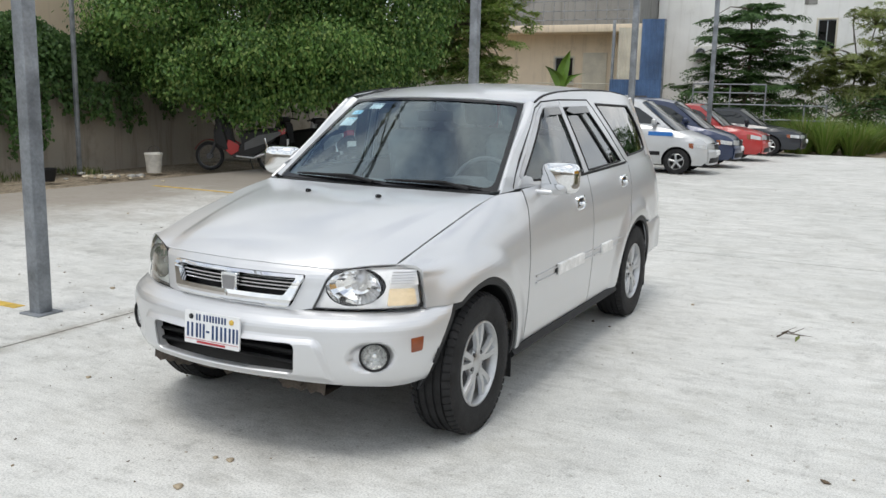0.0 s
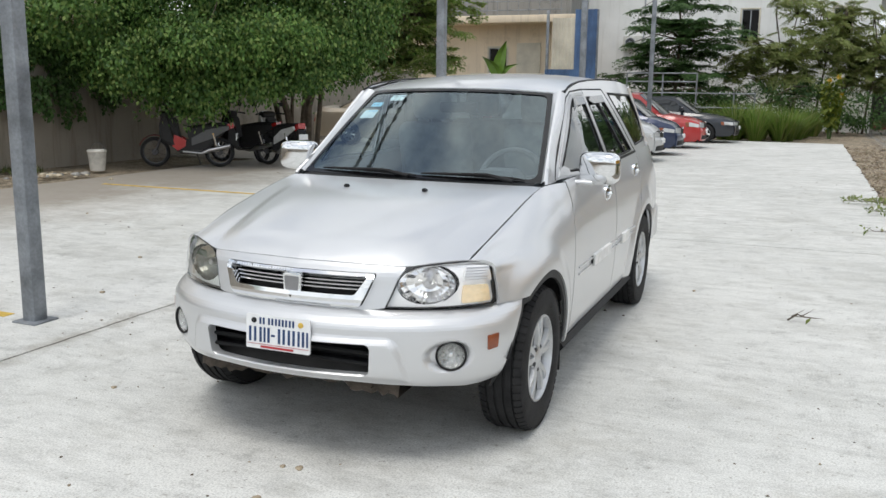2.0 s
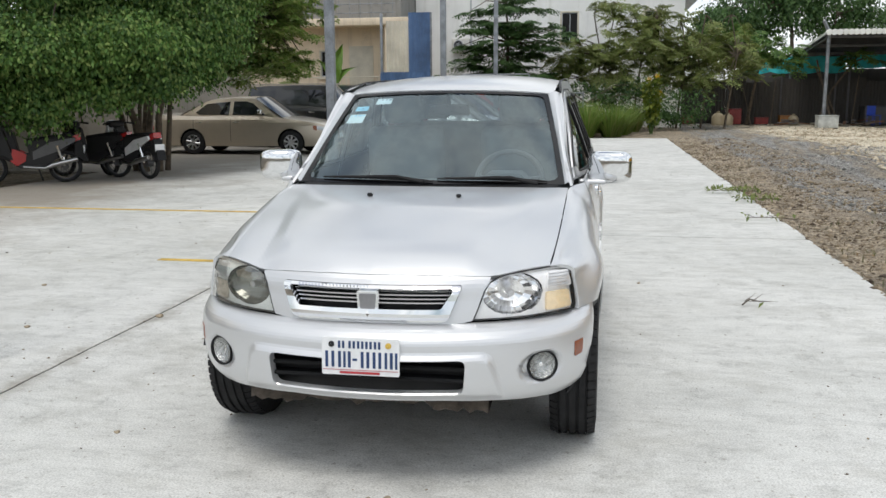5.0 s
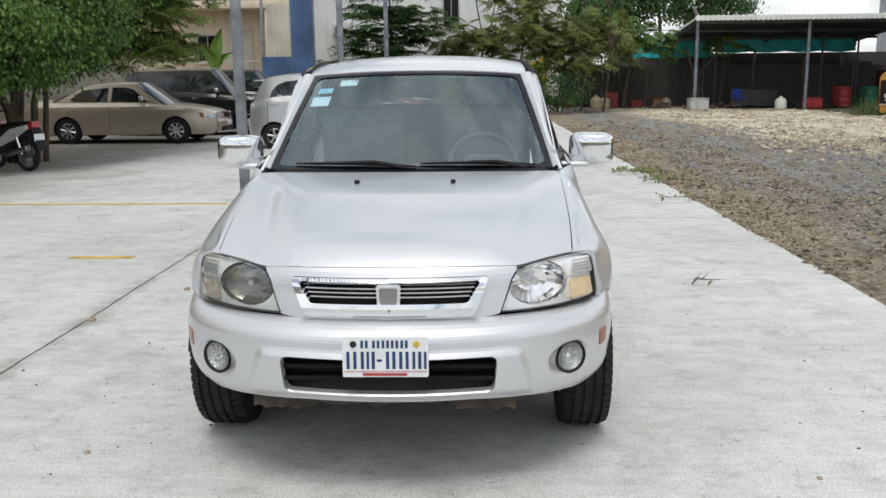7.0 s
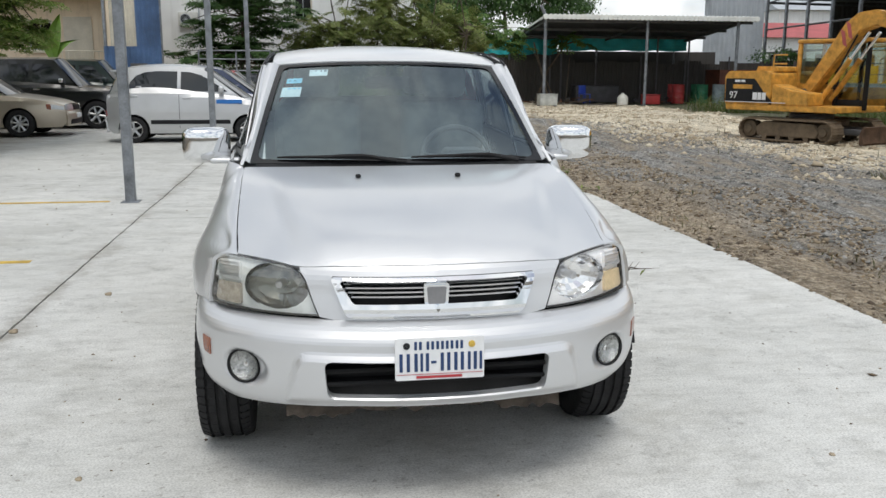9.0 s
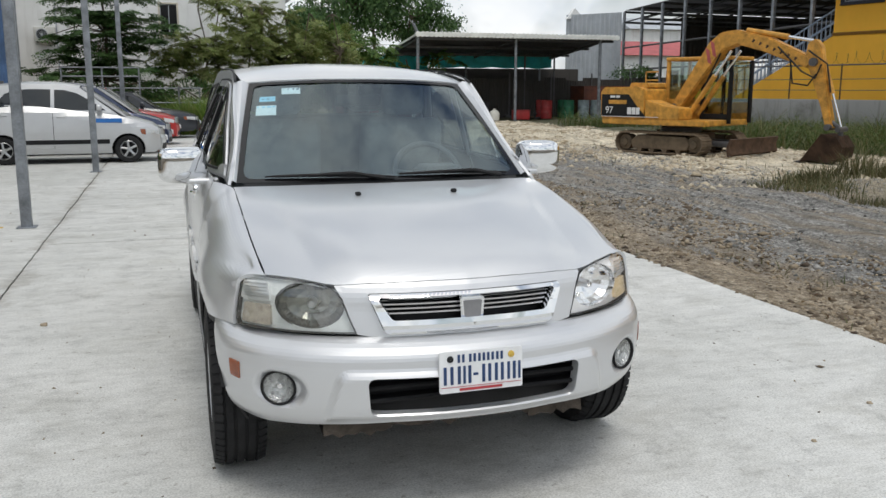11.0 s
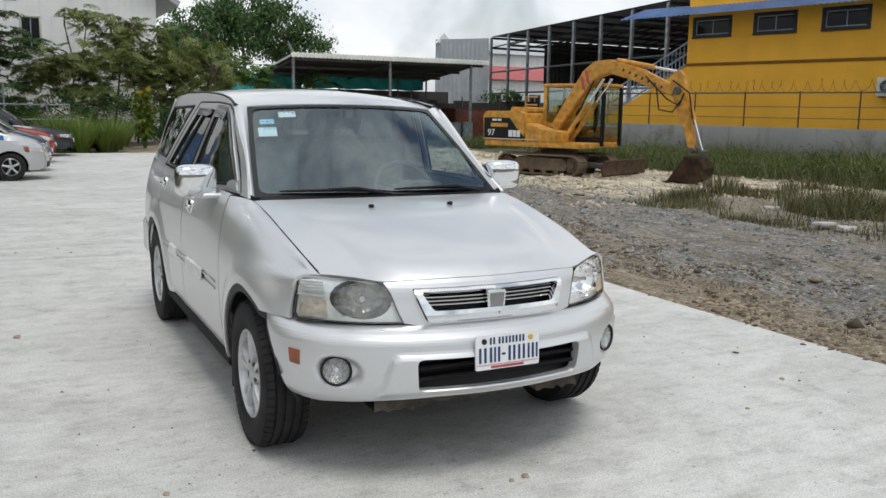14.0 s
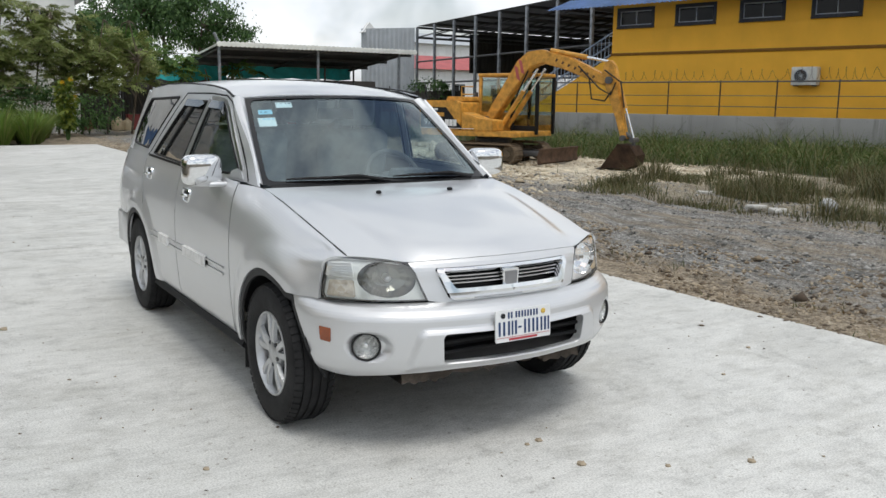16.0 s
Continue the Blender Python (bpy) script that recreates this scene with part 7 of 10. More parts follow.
# ---- carport trusses over the posts ----
def carport_truss(y, x_end):
    t = thing("roof_truss", "bare grey steel roof truss on the posts", "truss", pose(0, 0, 0), "roof trusses")
    x0 = -2.9 + 0.037 * y
    for z in (4.6, 5.15):
        bm = bmesh.new()
        box(bm, (x_end, y - 0.03, z - 0.03), (x0 + 0.3, y + 0.03, z + 0.03), 0.006)
        part("chord", bm, M_GALV, t)
    n = 8
    for i in range(n):
        xa, xb = x_end + (x0 - x_end) * i / n, x_end + (x0 - x_end) * (i + 1) / n
        bm = bmesh.new()
        tube(bm, [(xa, y, 4.6 if i % 2 else 5.15), (xb, y, 5.15 if i % 2 else 4.6)], 0.02, 6)
        part("web", bm, M_GALV, t)


for y_ in (0.4, 6.85, 13.5, 20.2):
    carport_truss(y_, -9.0)


def long_truss(xa, z0, label):
    """A truss or purlin that runs from post to post."""
    t = thing("roof_truss", label, "truss", pose(0, 0, 0), "roof trusses")
    for z in (z0, z0 + 0.45):
        bm = bmesh.new()
        tube(bm, [(xa - 0.1, -6.0, z), (xa + 0.92, 21.0, z)], 0.035, 6)
        part("chord", bm, M_GALV, t)
    n = 36
    bm = bmesh.new()
    for i in range(n):
        ya, yb = -6 + 27 * i / n, -6 + 27 * (i + 1) / n
        fa, fb = xa - 0.1 + 1.02 * i / n, xa - 0.1 + 1.02 * (i + 1) / n
        bm = bmesh.new()
        tube(bm, [(fa, ya, z0 if i % 2 else z0 + 0.45), (fb, yb, z0 + 0.45 if i % 2 else z0)], 0.016, 5)
        part("web", bm, M_GALV, t)


long_truss(-2.9, 4.62, "grey steel lattice beam along the posts")
long_truss(-6.0, 4.7, "grey steel lattice purlin of the bare carport roof")

# ---- parked vehicles ----


def simple_wheel(parent, c, r, w, k, spokes=6, rim_m=None, y_axis=True):
    """Tyre and spoked rim for a parked car; turns about the car's cross axis."""
    t = new("wheel")
    t.parent = parent
    t.location = c
    bm = bmesh.new()
    lathe(bm, [(-w * 0.45, r * 0.62), (-w * 0.52, r * 0.78), (-w * 0.48, r * 0.93), (-w * 0.36, r), (w * 0.36, r), (w * 0.48, r * 0.93), (w * 0.52, r * 0.78), (w * 0.45, r * 0.62)], 32, "x")
    bmesh.ops.recalc_face_normals(bm, faces=bm.faces)
    part("tyre", bm, M_RUBBER, t)
    mt = rim_m or M_ALLOY
    bm = bmesh.new()
    lathe(bm, [(k * w * 0.45, r * 0.63), (k * w * 0.48, r * 0.6), (k * w * 0.3, r * 0.56), (-k * w * 0.2, r * 0.54)], 32, "x")
    bmesh.ops.recalc_face_normals(bm, faces=bm.faces)
    part("rim", bm, mt, t)
    bm = bmesh.new()
    lathe(bm, [(k * w * 0.05, 0.001), (k * w * 0.05, r * 0.56)], 24, "x")
    part("wheel_dark", bm, M_BLACK, t)
    for i in range(spokes):
        a = 2 * math.pi * i / spokes + 0.2
        bm = bmesh.new()
        c0, s0 = math.cos(a), math.sin(a)
        tube(bm, [(k * w * 0.36, 0.03 * c0, 0.03 * s0), (k * w * 0.40, r * 0.3 * c0, r * 0.3 * s0), (k * w * 0.36, r * 0.58 * c0, r * 0.58 * s0)], [r * 0.1, r * 0.085, r * 0.1], 6)
        part("spoke", bm, mt, t)
    bm = bmesh.new()
    lathe(bm, [(k * w * 0.3, r * 0.2), (k * w * 0.44, r * 0.17), (k * w * 0.47, 0.001)], 16, "x")
    part("hub_cap", bm, mt, t)
    return t


def parked_car(name, label, m, paint, L, W, top, deck, wheels, r, windows, screen, rear_screen, lights, trim=None, group="", spokes=6, rim_m=None, lower=0.22, stripe=None):
    """A closed car facing -y: the shoulder line (deck), roof line (top), side windows and screens are curves along its length."""
    car = thing(name, label, "car", m, group)
    hw = W / 2
    dk = curve_1d(deck)
    tp = curve_1d(top)
    plan = curve_1d([(0, hw * 0.72), (0.06 * L, hw * 0.87), (0.14 * L, hw * 0.965), (0.28 * L, hw), (0.78 * L, hw), (0.92 * L, hw * 0.95), (L, hw * 0.80)])
    zin = curve_1d([(lower, -0.05), (lower + 0.12, -0.015), (0.55, 0.0), (0.75, -0.012), (1.0, -0.05), (1.2, -0.09)])

    def side(y, z, k):
        d = dk(y)
        roll = 0.05 * smooth01(d - 0.14, d + 0.005, z) ** 1.5
        return Vector((k * (plan(y) + zin(z) - roll), y, z))

    def deck_at(x, y):
        e = plan(y) + zin(dk(y)) - 0.05
        t_ = min(1.0, abs(x) / max(e, 0.01))
        return Vector((x, y, dk(y) + 0.045 * (1 - t_ ** 2.5)))

    ys = np.linspace(0.0, L, 40)
    for k in (1, -1):
        arches = []
        for wy in wheels[::-1]:
            arches += [(wy + (r + 0.05) * math.cos(a), r + (r + 0.05) * math.sin(a)) for a in np.linspace(math.asin(max(-1, (lower - r) / (r + 0.05))), math.pi - math.asin(max(-1, (lower - r) / (r + 0.05))), 12)]
        out = [(y, dk(y)) for y in ys] + [(L, lower + 0.1), (L - 0.1, lower)] + arches + [(0.1, lower), (0.0, lower + 0.1)]
        part("side_panel", skin(out, lambda y, z: side(y, z, k), 0.09, (), 0.03, (k, 0, 0)), paint, car)
        for wy in wheels:
            simple_wheel(car, (k * (hw - 0.11), wy, r), r, 0.19, k, spokes, rim_m)
            bm = bmesh.new()
            lathe(bm, [(k * (hw - 0.05), r + 0.05), (k * (hw - 0.32), r + 0.05), (k * (hw - 0.32), 0.001)], 20, "x", (0, wy, r))
            bmesh.ops.delete(bm, geom=[v for v in bm.verts if v.co.z < lower - 0.02], context="VERTS")
            part("wheel_housing", bm, M_BLACK, car)

        def gh(y, z):
            e = abs(side(y, dk(y), 1).x) - 0.01
            return Vector((k * (e - 0.34 * max(0.0, z - dk(y)) * (1 + 0.25 * max(0, z - dk(y)))), y, z))

        y0, y1 = screen[0], rear_screen[0]
        roofy = [y for y in np.linspace(screen[1], rear_screen[1], 14)]
        out = [(y, dk(y) - 0.03) for y in np.linspace(y0, y1, 14)] + [(y, tp(y)) for y in roofy[::-1]]
        part("cabin_side", skin(out, gh, 0.09, (), 0.02, (k, 0, 0)), paint, car)
        for wv in windows:
            part("side_window", skin(wv, lambda y, z: gh(y, z) + Vector((k * 0.005, 0, 0)), 0.1, (), 0.006, (k, 0, 0)), M_CARGLASS, car)
        # head lamp wrapped round the corner
        lz0, lz1, lw = lights
        for y0, y1, mt, nm in ((0.03, 0.27, M_LAMPGLASS, "headlamp_side"), (0.275, 0.36, M_AMBER, "corner_lamp")):
            out = rounded([(y0, lz0 + 0.01), (y1, lz0 + 0.035), (y1 + 0.02, min(lz1, dk(y1) - 0.05)), (y0, min(lz1, dk(y0) - 0.03))], 0.012)
            part(nm, skin(out, lambda y, z: side(y, z, k) + Vector((k * 0.006, 0, 0)), 0.05, (), 0.012, (k, 0, 0)), mt, car)
        # mirror and handles
        ym = windows[0][0][0] + 0.12
        bm = bmesh.new()
        c = gh(ym, dk(ym) + 0.07)
        box(bm, (c.x, ym - 0.05, c.z - 0.02), (c.x + k * 0.17, ym + 0.06, c.z + 0.1), 0.035, 3)
        part("door_mirror", bm, trim if trim else paint, car)
        for wv in windows[:2]:
            yh = max(p[0] for p in wv) - 0.12
            c = side(yh, dk(yh) - 0.16, k)
            bm = bmesh.new()
            box(bm, (c.x - k * 0.005, yh - 0.09, c.z - 0.018), (c.x + k * 0.022, yh + 0.08, c.z + 0.018), 0.012)
            part("door_handle", bm, trim if trim else paint, car)
            yd = max(p[0] for p in wv) + 0.03
            bm = bmesh.new()
            pts = [side(yd, z, k) for z in np.linspace(lower + 0.12, dk(yd) - 0.01, 8)]
            strip_along(bm, pts, [Vector((k, 0, 0))] * 8, 0.006, 0.001)
            part("door_gap", bm, M_BLACK, car)
        if stripe:
            ysx = np.linspace(wheels[0] + r + 0.08, wheels[1] - r - 0.08, 12)
            bm = bmesh.new()
            strip_along(bm, [side(y, stripe[0], k) for y in ysx], [Vector((k, 0, 0))] * 12, stripe[1], 0.01)
            part("side_moulding", bm, M_BLACK, car)
    # deck: bonnet and boot in one run under the cabin
    out = [(-(plan(y) + zin(dk(y)) - 0.05), y) for y in ys] + [((plan(y) + zin(dk(y)) - 0.05), y) for y in ys[::-1]]
    part("bonnet", skin(out, deck_at, 0.1, (), 0.02, (0, 0, 1)), paint, car)
    # roof
    half = [(abs((dk(y) * 0 + (abs(side(y, dk(y), 1).x) - 0.01) - 0.34 * (tp(y) - dk(y)) * (1 + 0.25 * (tp(y) - dk(y))))), y) for y in np.linspace(screen[1], rear_screen[1], 14)]
    out = [(-x, y) for x, y in half] + [(x, y) for x, y in half[::-1]]
    part("roof", skin(out, lambda x, y: Vector((x, y, tp(y) + 0.05 * (1 - (abs(x) / half[6][0]) ** 2))), 0.1, (), 0.02, (0, 0, 1)), paint, car)
    # screens, each as a bowed sheet
    for (ya, yb), nm in ((screen, "windscreen"), (rear_screen, "rear_screen")):
        bm = bmesh.new()
        rows = []
        for i in range(7):
            v = i / 6
            y = ya + (yb - ya) * v
            z0, z1 = dk(ya) + 0.02, tp(yb)
            z = z0 + (z1 - z0) * v
            wa = abs(side(ya, dk(ya), 1).x) - 0.05
            wb = half[0][0] - 0.01 if nm == "windscreen" else half[-1][0] - 0.01
            wx = wa + (wb - wa) * v
            bow = -0.12 if nm == "windscreen" else 0.1
            rows.append([bm.verts.new((wx * u, y + bow * (1 - u * u) * (1 - 0.3 * v), z + 0.04 * (1 - u * u) * v)) for u in np.linspace(-1, 1, 9)])
        for a, b in zip(rows, rows[1:]):
            for j in range(8):
                bm.faces.new((a[j], a[j + 1], b[j + 1], b[j]))
        part(nm, bm, M_CARGLASS, car)
    # ends
    for nm, yy, d in (("front_bumper", 0.0, -1), ("rear_bumper", L, 1)):
        def cap(x, z):
            e = plan(yy)
            zz = (z - 0.5) / 0.45
            return Vector((x, yy + d * (0.09 * (1 - (abs(x) / e) ** 2.2) - 0.05 * zz * zz + (0.03 if z < 0.52 else 0.0)), z))
        e = plan(yy) - 0.005
        out = rounded([(-e, lower + 0.02), (e, lower + 0.02), (e * 0.96, dk(yy) + 0.01), (-e * 0.96, dk(yy) + 0.01)], 0.05)
        part(nm, skin(out, cap, 0.07, (), 0.05, (0, d, 0)), paint, car)
        e2 = e
        for k in (1, -1):
            lz0, lz1, lw = lights
            out = rounded([(k * (e2 - lw), lz0), (k * (e2 + 0.02), lz0 + 0.01), (k * (e2 + 0.0), lz1), (k * (e2 - lw * 0.9), lz1 - 0.01)], 0.03)
            part("headlamp" if d < 0 else "tail_lamp", skin(out, lambda x, z: cap(x, z) + Vector((0, d * 0.012, 0)), 0.05, (), 0.02, (0, d, 0)), M_LAMPGLASS if d < 0 else M_REDLENS, car)
        if d < 0:
            out = rounded([(-0.32, lights[0]), (0.32, lights[0]), (0.30, lights[1] - 0.03), (-0.30, lights[1] - 0.03)], 0.03)
            part("grille", skin(out, lambda x, z: cap(x, z) + Vector((0, -0.01, 0)), 0.05, (), 0.02, (0, d, 0)), M_BLACK, car)
            out = rounded([(-0.5, lower + 0.06), (0.5, lower + 0.06), (0.46, lower + 0.17), (-0.46, lower + 0.17)], 0.03)
            part("air_intake", skin(out, lambda x, z: cap(x, z) + Vector((0, -0.01, 0)), 0.05, (), 0.02, (0, d, 0)), M_BLACK, car)
        out = [(-0.17, 0.42), (0.17, 0.42), (0.17, 0.53), (-0.17, 0.53)]
        part("number_plate", skin(out, lambda x, z: cap(x, z) + Vector((0, d * 0.03, 0)), 0.06, (), 0.02, (0, d, 0)), M_PLATE, car)
    bm = bmesh.new()
    box(bm, (-hw + 0.2, 0.25, lower - 0.02), (hw - 0.2, L - 0.25, lower + 0.1), 0.03)
    part("underbody", bm, M_BLACK, car)
    return car


def at_x(nose_x, y_mid):
    """Pose of a car whose nose points to +x."""
    return pose(nose_x, y_mid, 0, 0, 0, 90)


M_LAMPGLASS = plain("pale lamp glass", (0.6, 0.62, 0.63), 0.12, 0.2, 0.25, 40.0, 120.0, 0.1, 0.8)
P_GOLD = car_paint("gold metallic paint", (0.6, 0.53, 0.43), 0.6, 0.35)
P_BLACK = car_paint("black paint", (0.012, 0.013, 0.015), 0.0, 0.25)
P_GREEN = car_paint("dark green paint", (0.012, 0.03, 0.028), 0.2, 0.3)
P_SILV2 = car_paint("light silver paint", (0.58, 0.59, 0.6), 0.55, 0.38)
P_BLUE = car_paint("navy paint", (0.02, 0.035, 0.09), 0.3, 0.3)
P_RED = car_paint("red paint", (0.45, 0.02, 0.02), 0.0, 0.3)
P_NAVY = car_paint("blue-black paint", (0.015, 0.02, 0.03), 0.2, 0.3)

SEDAN_TOP = [(1.5, 1.28), (1.75, 1.395), (2.2, 1.43), (2.7, 1.42), (3.2, 1.37), (3.5, 1.28)]
SEDAN_DECK = [(0, 0.70), (0.15, 0.76), (0.6, 0.85), (1.2, 0.93), (1.6, 0.965), (3.6, 0.985), (4.3, 0.99), (4.7, 0.95), (4.79, 0.86)]
parked_car("gold_sedan", "gold metallic four-door saloon parked under the trees", at_x(-5.95, 18.2), P_GOLD, 4.79, 1.78, SEDAN_TOP, SEDAN_DECK, (0.95, 3.62), 0.31,
           [[(1.62, 1.0), (2.52, 1.01), (2.50, 1.35), (2.18, 1.355), (1.98, 1.30)], [(2.62, 1.01), (3.45, 1.02), (3.55, 1.07), (3.25, 1.29), (2.6, 1.35)]], (1.2, 1.95), (4.0, 3.25), (0.60, 0.74, 0.36), M_CHROME, "", 8)
SUV_TOP = [(1.4, 1.66), (1.8, 1.74), (2.4, 1.77), (3.4, 1.76), (4.2, 1.72), (4.5, 1.66)]
SUV_DECK = [(0, 0.92), (0.15, 0.98), (0.6, 1.03), (1.3, 1.08), (1.7, 1.12), (4.4, 1.14), (4.6, 1.1)]
SUV_WIN = [[(1.6, 1.17), (2.45, 1.18), (2.45, 1.64), (2.1, 1.64)], [(2.55, 1.18), (3.4, 1.19), (3.4, 1.64), (2.55, 1.64)], [(3.5, 1.19), (4.3, 1.2), (4.15, 1.62), (3.5, 1.63)]]
parked_car("black_suv", "black off-road car parked behind the saloon", at_x(-5.0, 21.2), P_BLACK, 4.6, 1.84, SUV_TOP, SUV_DECK, (0.9, 3.6), 0.36, SUV_WIN, (1.35, 1.95), (4.5, 4.3), (0.74, 0.92, 0.36), M_CHROME, "", 6)
parked_car("green_suv", "dark green off-road car under the trees", at_x(-4.6, 24.2), P_GREEN, 4.7, 1.86, SUV_TOP, SUV_DECK, (0.9, 3.6), 0.36, SUV_WIN, (1.35, 1.95), (4.5, 4.3), (0.74, 0.92, 0.36), None, "", 6)
MINI_TOP = [(1.0, 1.32), (1.35, 1.47), (1.75, 1.56), (2.2, 1.59), (2.7, 1.575), (3.1, 1.52), (3.35, 1.45)]
MINI_DECK = [(0, 0.64), (0.08, 0.72), (0.3, 0.81), (0.6, 0.90), (0.9, 0.97), (1.3, 1.02), (3.3, 1.05), (3.5, 0.98)]
MINI_WIN = [[(1.02, 1.06), (1.98, 1.08), (1.97, 1.475), (1.78, 1.465), (1.55, 1.40), (1.3, 1.25)], [(2.05, 1.08), (3.05, 1.10), (3.0, 1.26), (2.88, 1.39), (2.7, 1.46), (2.45, 1.485), (2.04, 1.48)]]


def city_car(name, label, m, paint, trim=None, stripe=None):
    return parked_car(name, label, m, paint, 3.5, 1.5, MINI_TOP, MINI_DECK, (0.62, 2.95), 0.275, MINI_WIN, (0.68, 1.5), (3.46, 3.2), (0.55, 0.68, 0.3), trim, "city cars", 5, None, 0.2, stripe)


mini = city_car("silver_city_car", "light silver five-door city car with black side strips", at_x(-1.12, 16.2), P_SILV2, None, (0.44, 0.045))
for k in (1, -1):
    bm = bmesh.new()
    strip_along(bm, [(Vector((k * (0.752 - 0.02), y, 0.86))) for y in np.linspace(0.72, 1.25, 6)], [Vector((k, 0, 0.1))] * 6, 0.045, 0.012)
    part("door_decal", bm, plain("blue decal", (0.02, 0.16, 0.5), 0.4), mini, "blue decal on the front wing")
bm = bmesh.new()
box(bm, (-0.45, 3.2, 1.47), (0.45, 3.42, 1.505), 0.015)
part("roof_spoiler", bm, P_SILV2, mini)
city_car("navy_city_car", "navy blue city car in the parked row", at_x(-0.98, 18.6), P_BLUE)
COUPE_TOP = [(1.3, 1.22), (1.6, 1.32), (2.0, 1.36), (2.6, 1.34), (3.1, 1.26)]
COUPE_DECK = [(0, 0.66), (0.15, 0.72), (0.6, 0.81), (1.1, 0.88), (1.5, 0.915), (3.4, 0.95), (4.1, 0.93), (4.3, 0.86)]
COUPE_WIN = [[(1.42, 0.95), (2.4, 0.96), (2.38, 1.29), (2.02, 1.3), (1.8, 1.25)], [(2.5, 0.96), (3.2, 0.98), (2.95, 1.22), (2.48, 1.29)]]
parked_car("red_hatchback", "bright red hatchback in the parked row", at_x(-0.75, 21.7), P_RED, 3.9, 1.62, [(y * 0.92, z + 0.1) for y, z in COUPE_TOP], [(y * 0.9, z + 0.03) for y, z in COUPE_DECK], (0.75, 3.1), 0.29, [[(y * 0.92, z + 0.06) for y, z in w] for w in COUPE_WIN], (1.0, 1.7), (3.6, 2.9), (0.58, 0.73, 0.3), None, "", 6, None, 0.2, (0.42, 0.03))
parked_car("dark_coupe", "blue-black low saloon at the end of the row", at_x(-0.1, 25.0), P_NAVY, 4.3, 1.7, COUPE_TOP, COUPE_DECK, (0.85, 3.4), 0.3, COUPE_WIN, (1.1, 1.8), (3.9, 3.1), (0.54, 0.66, 0.34), None, "", 6)


# ---- motorcycles ----
def motorcycle(m, label, body_m, accent_m, panel_m, shield_m):
    """A small step-through motorcycle facing -y."""
    t = thing("motorcycle", label, "motorcycle", m, "motorcycles")

    def wheel(y, name):
        w = new(name)
        w.parent = t
        w.location = (0, y, 0.285)
        bm = bmesh.new()
        lathe(bm, [(-0.03, 0.225), (-0.042, 0.25), (-0.035, 0.275), (0, 0.286), (0.035, 0.275), (0.042, 0.25), (0.03, 0.225)], 32, "x")
        bmesh.ops.recalc_face_normals(bm, faces=bm.faces)
        part("tyre", bm, M_RUBBER, w)
        bm = bmesh.new()
        lathe(bm, [(-0.025, 0.228), (-0.02, 0.212), (0.02, 0.212), (0.025, 0.228)], 32, "x")
        part("rim", bm, M_STEEL, w)
        bm = bmesh.new()
        lathe(bm, [(-0.06, 0.001), (-0.06, 0.06), (0.06, 0.06), (0.06, 0.001)], 16, "x")
        part("hub", bm, M_STEEL, w)
        for i in range(12):
            a = math.pi * 2 * i / 12
            bm = bmesh.new()
            tube(bm, [(0.03 * (-1) ** i, 0.05 * math.cos(a), 0.05 * math.sin(a)), (0, 0.215 * math.cos(a + 0.25), 0.215 * math.sin(a + 0.25))], 0.004, 4)
            part("spoke", bm, M_STEEL, w)

    wheel(0.0, "front_wheel")
    wheel(1.22, "rear_wheel")
    for k in (-1, 1):
        bm = bmesh.new()
        tube(bm, [(k * 0.06, 0, 0.285), (k * 0.06, 0.2, 0.72)], 0.02, 8)
        part("fork_leg", bm, M_STEEL, t)
        bm = bmesh.new()
        tube(bm, [(k * 0.11, 1.22, 0.3), (k * 0.13, 1.12, 0.66)], [0.02, 0.03], 8)
        part("shock_absorber", bm, M_CHROME, t)
        bm = bmesh.new()
        prism(bm, [(0.72, 0.42), (0.72, 0.56), (1.0, 0.72), (1.42, 0.80), (1.44, 0.74), (1.1, 0.55)], k * 0.11, k * 0.15, "x")
        part("side_panel", bm, panel_m, t)
        bm = bmesh.new()
        tube(bm, [(k * 0.02, 0.27, 0.98), (k * 0.2, 0.30, 1.02), (k * 0.33, 0.38, 1.0)], [0.013, 0.013, 0.018], 8)
        part("handlebar", bm, M_BLACK, t)
        bm = bmesh.new()
        tube(bm, [(k * 0.24, 0.3, 1.02), (k * 0.28, 0.27, 1.16)], 0.007, 6)
        box(bm, (k * 0.24, 0.25, 1.15), (k * 0.36, 0.28, 1.23), 0.02)
        part("mirror", bm, M_BLACK, t)
    bm = bmesh.new()
    rows = []
    for i in range(11):
        a = radians(20 + 130 * i / 10)
        rows.append([bm.verts.new((x, -0.315 * math.cos(a) * 1.0, 0.285 + 0.315 * math.sin(a) + (0.02 if abs(x) < 0.01 else 0))) for x in (-0.065, 0.0, 0.065)])
    for a, b in zip(rows, rows[1:]):
        for j in range(2):
            bm.faces.new((a[j], a[j + 1], b[j + 1], b[j]))
    bmesh.ops.solidify(bm, geom=bm.faces[:], thickness=0.01)
    part("front_mudguard", bm, accent_m, t)
    bm = bmesh.new()
    prism(bm, [(0.14, 0.50), (0.10, 0.72), (0.17, 1.0), (0.30, 1.04), (0.36, 0.8), (0.46, 0.42), (0.40, 0.36)], -0.17, 0.17, "x")
    bmesh.ops.bevel(bm, geom=bm.edges[:], offset=0.05, segments=3, affect="EDGES")
    part("leg_shield", bm, shield_m, t)
    bm = bmesh.new()
    prism(bm, [(0.40, 0.30), (0.40, 0.52), (0.66, 0.54), (1.02, 0.62), (1.16, 0.46), (0.92, 0.3)], -0.14, 0.14, "x")
    bmesh.ops.bevel(bm, geom=bm.edges[:], offset=0.03, segments=2, affect="EDGES")
    part("lower_cover", bm, body_m, t)
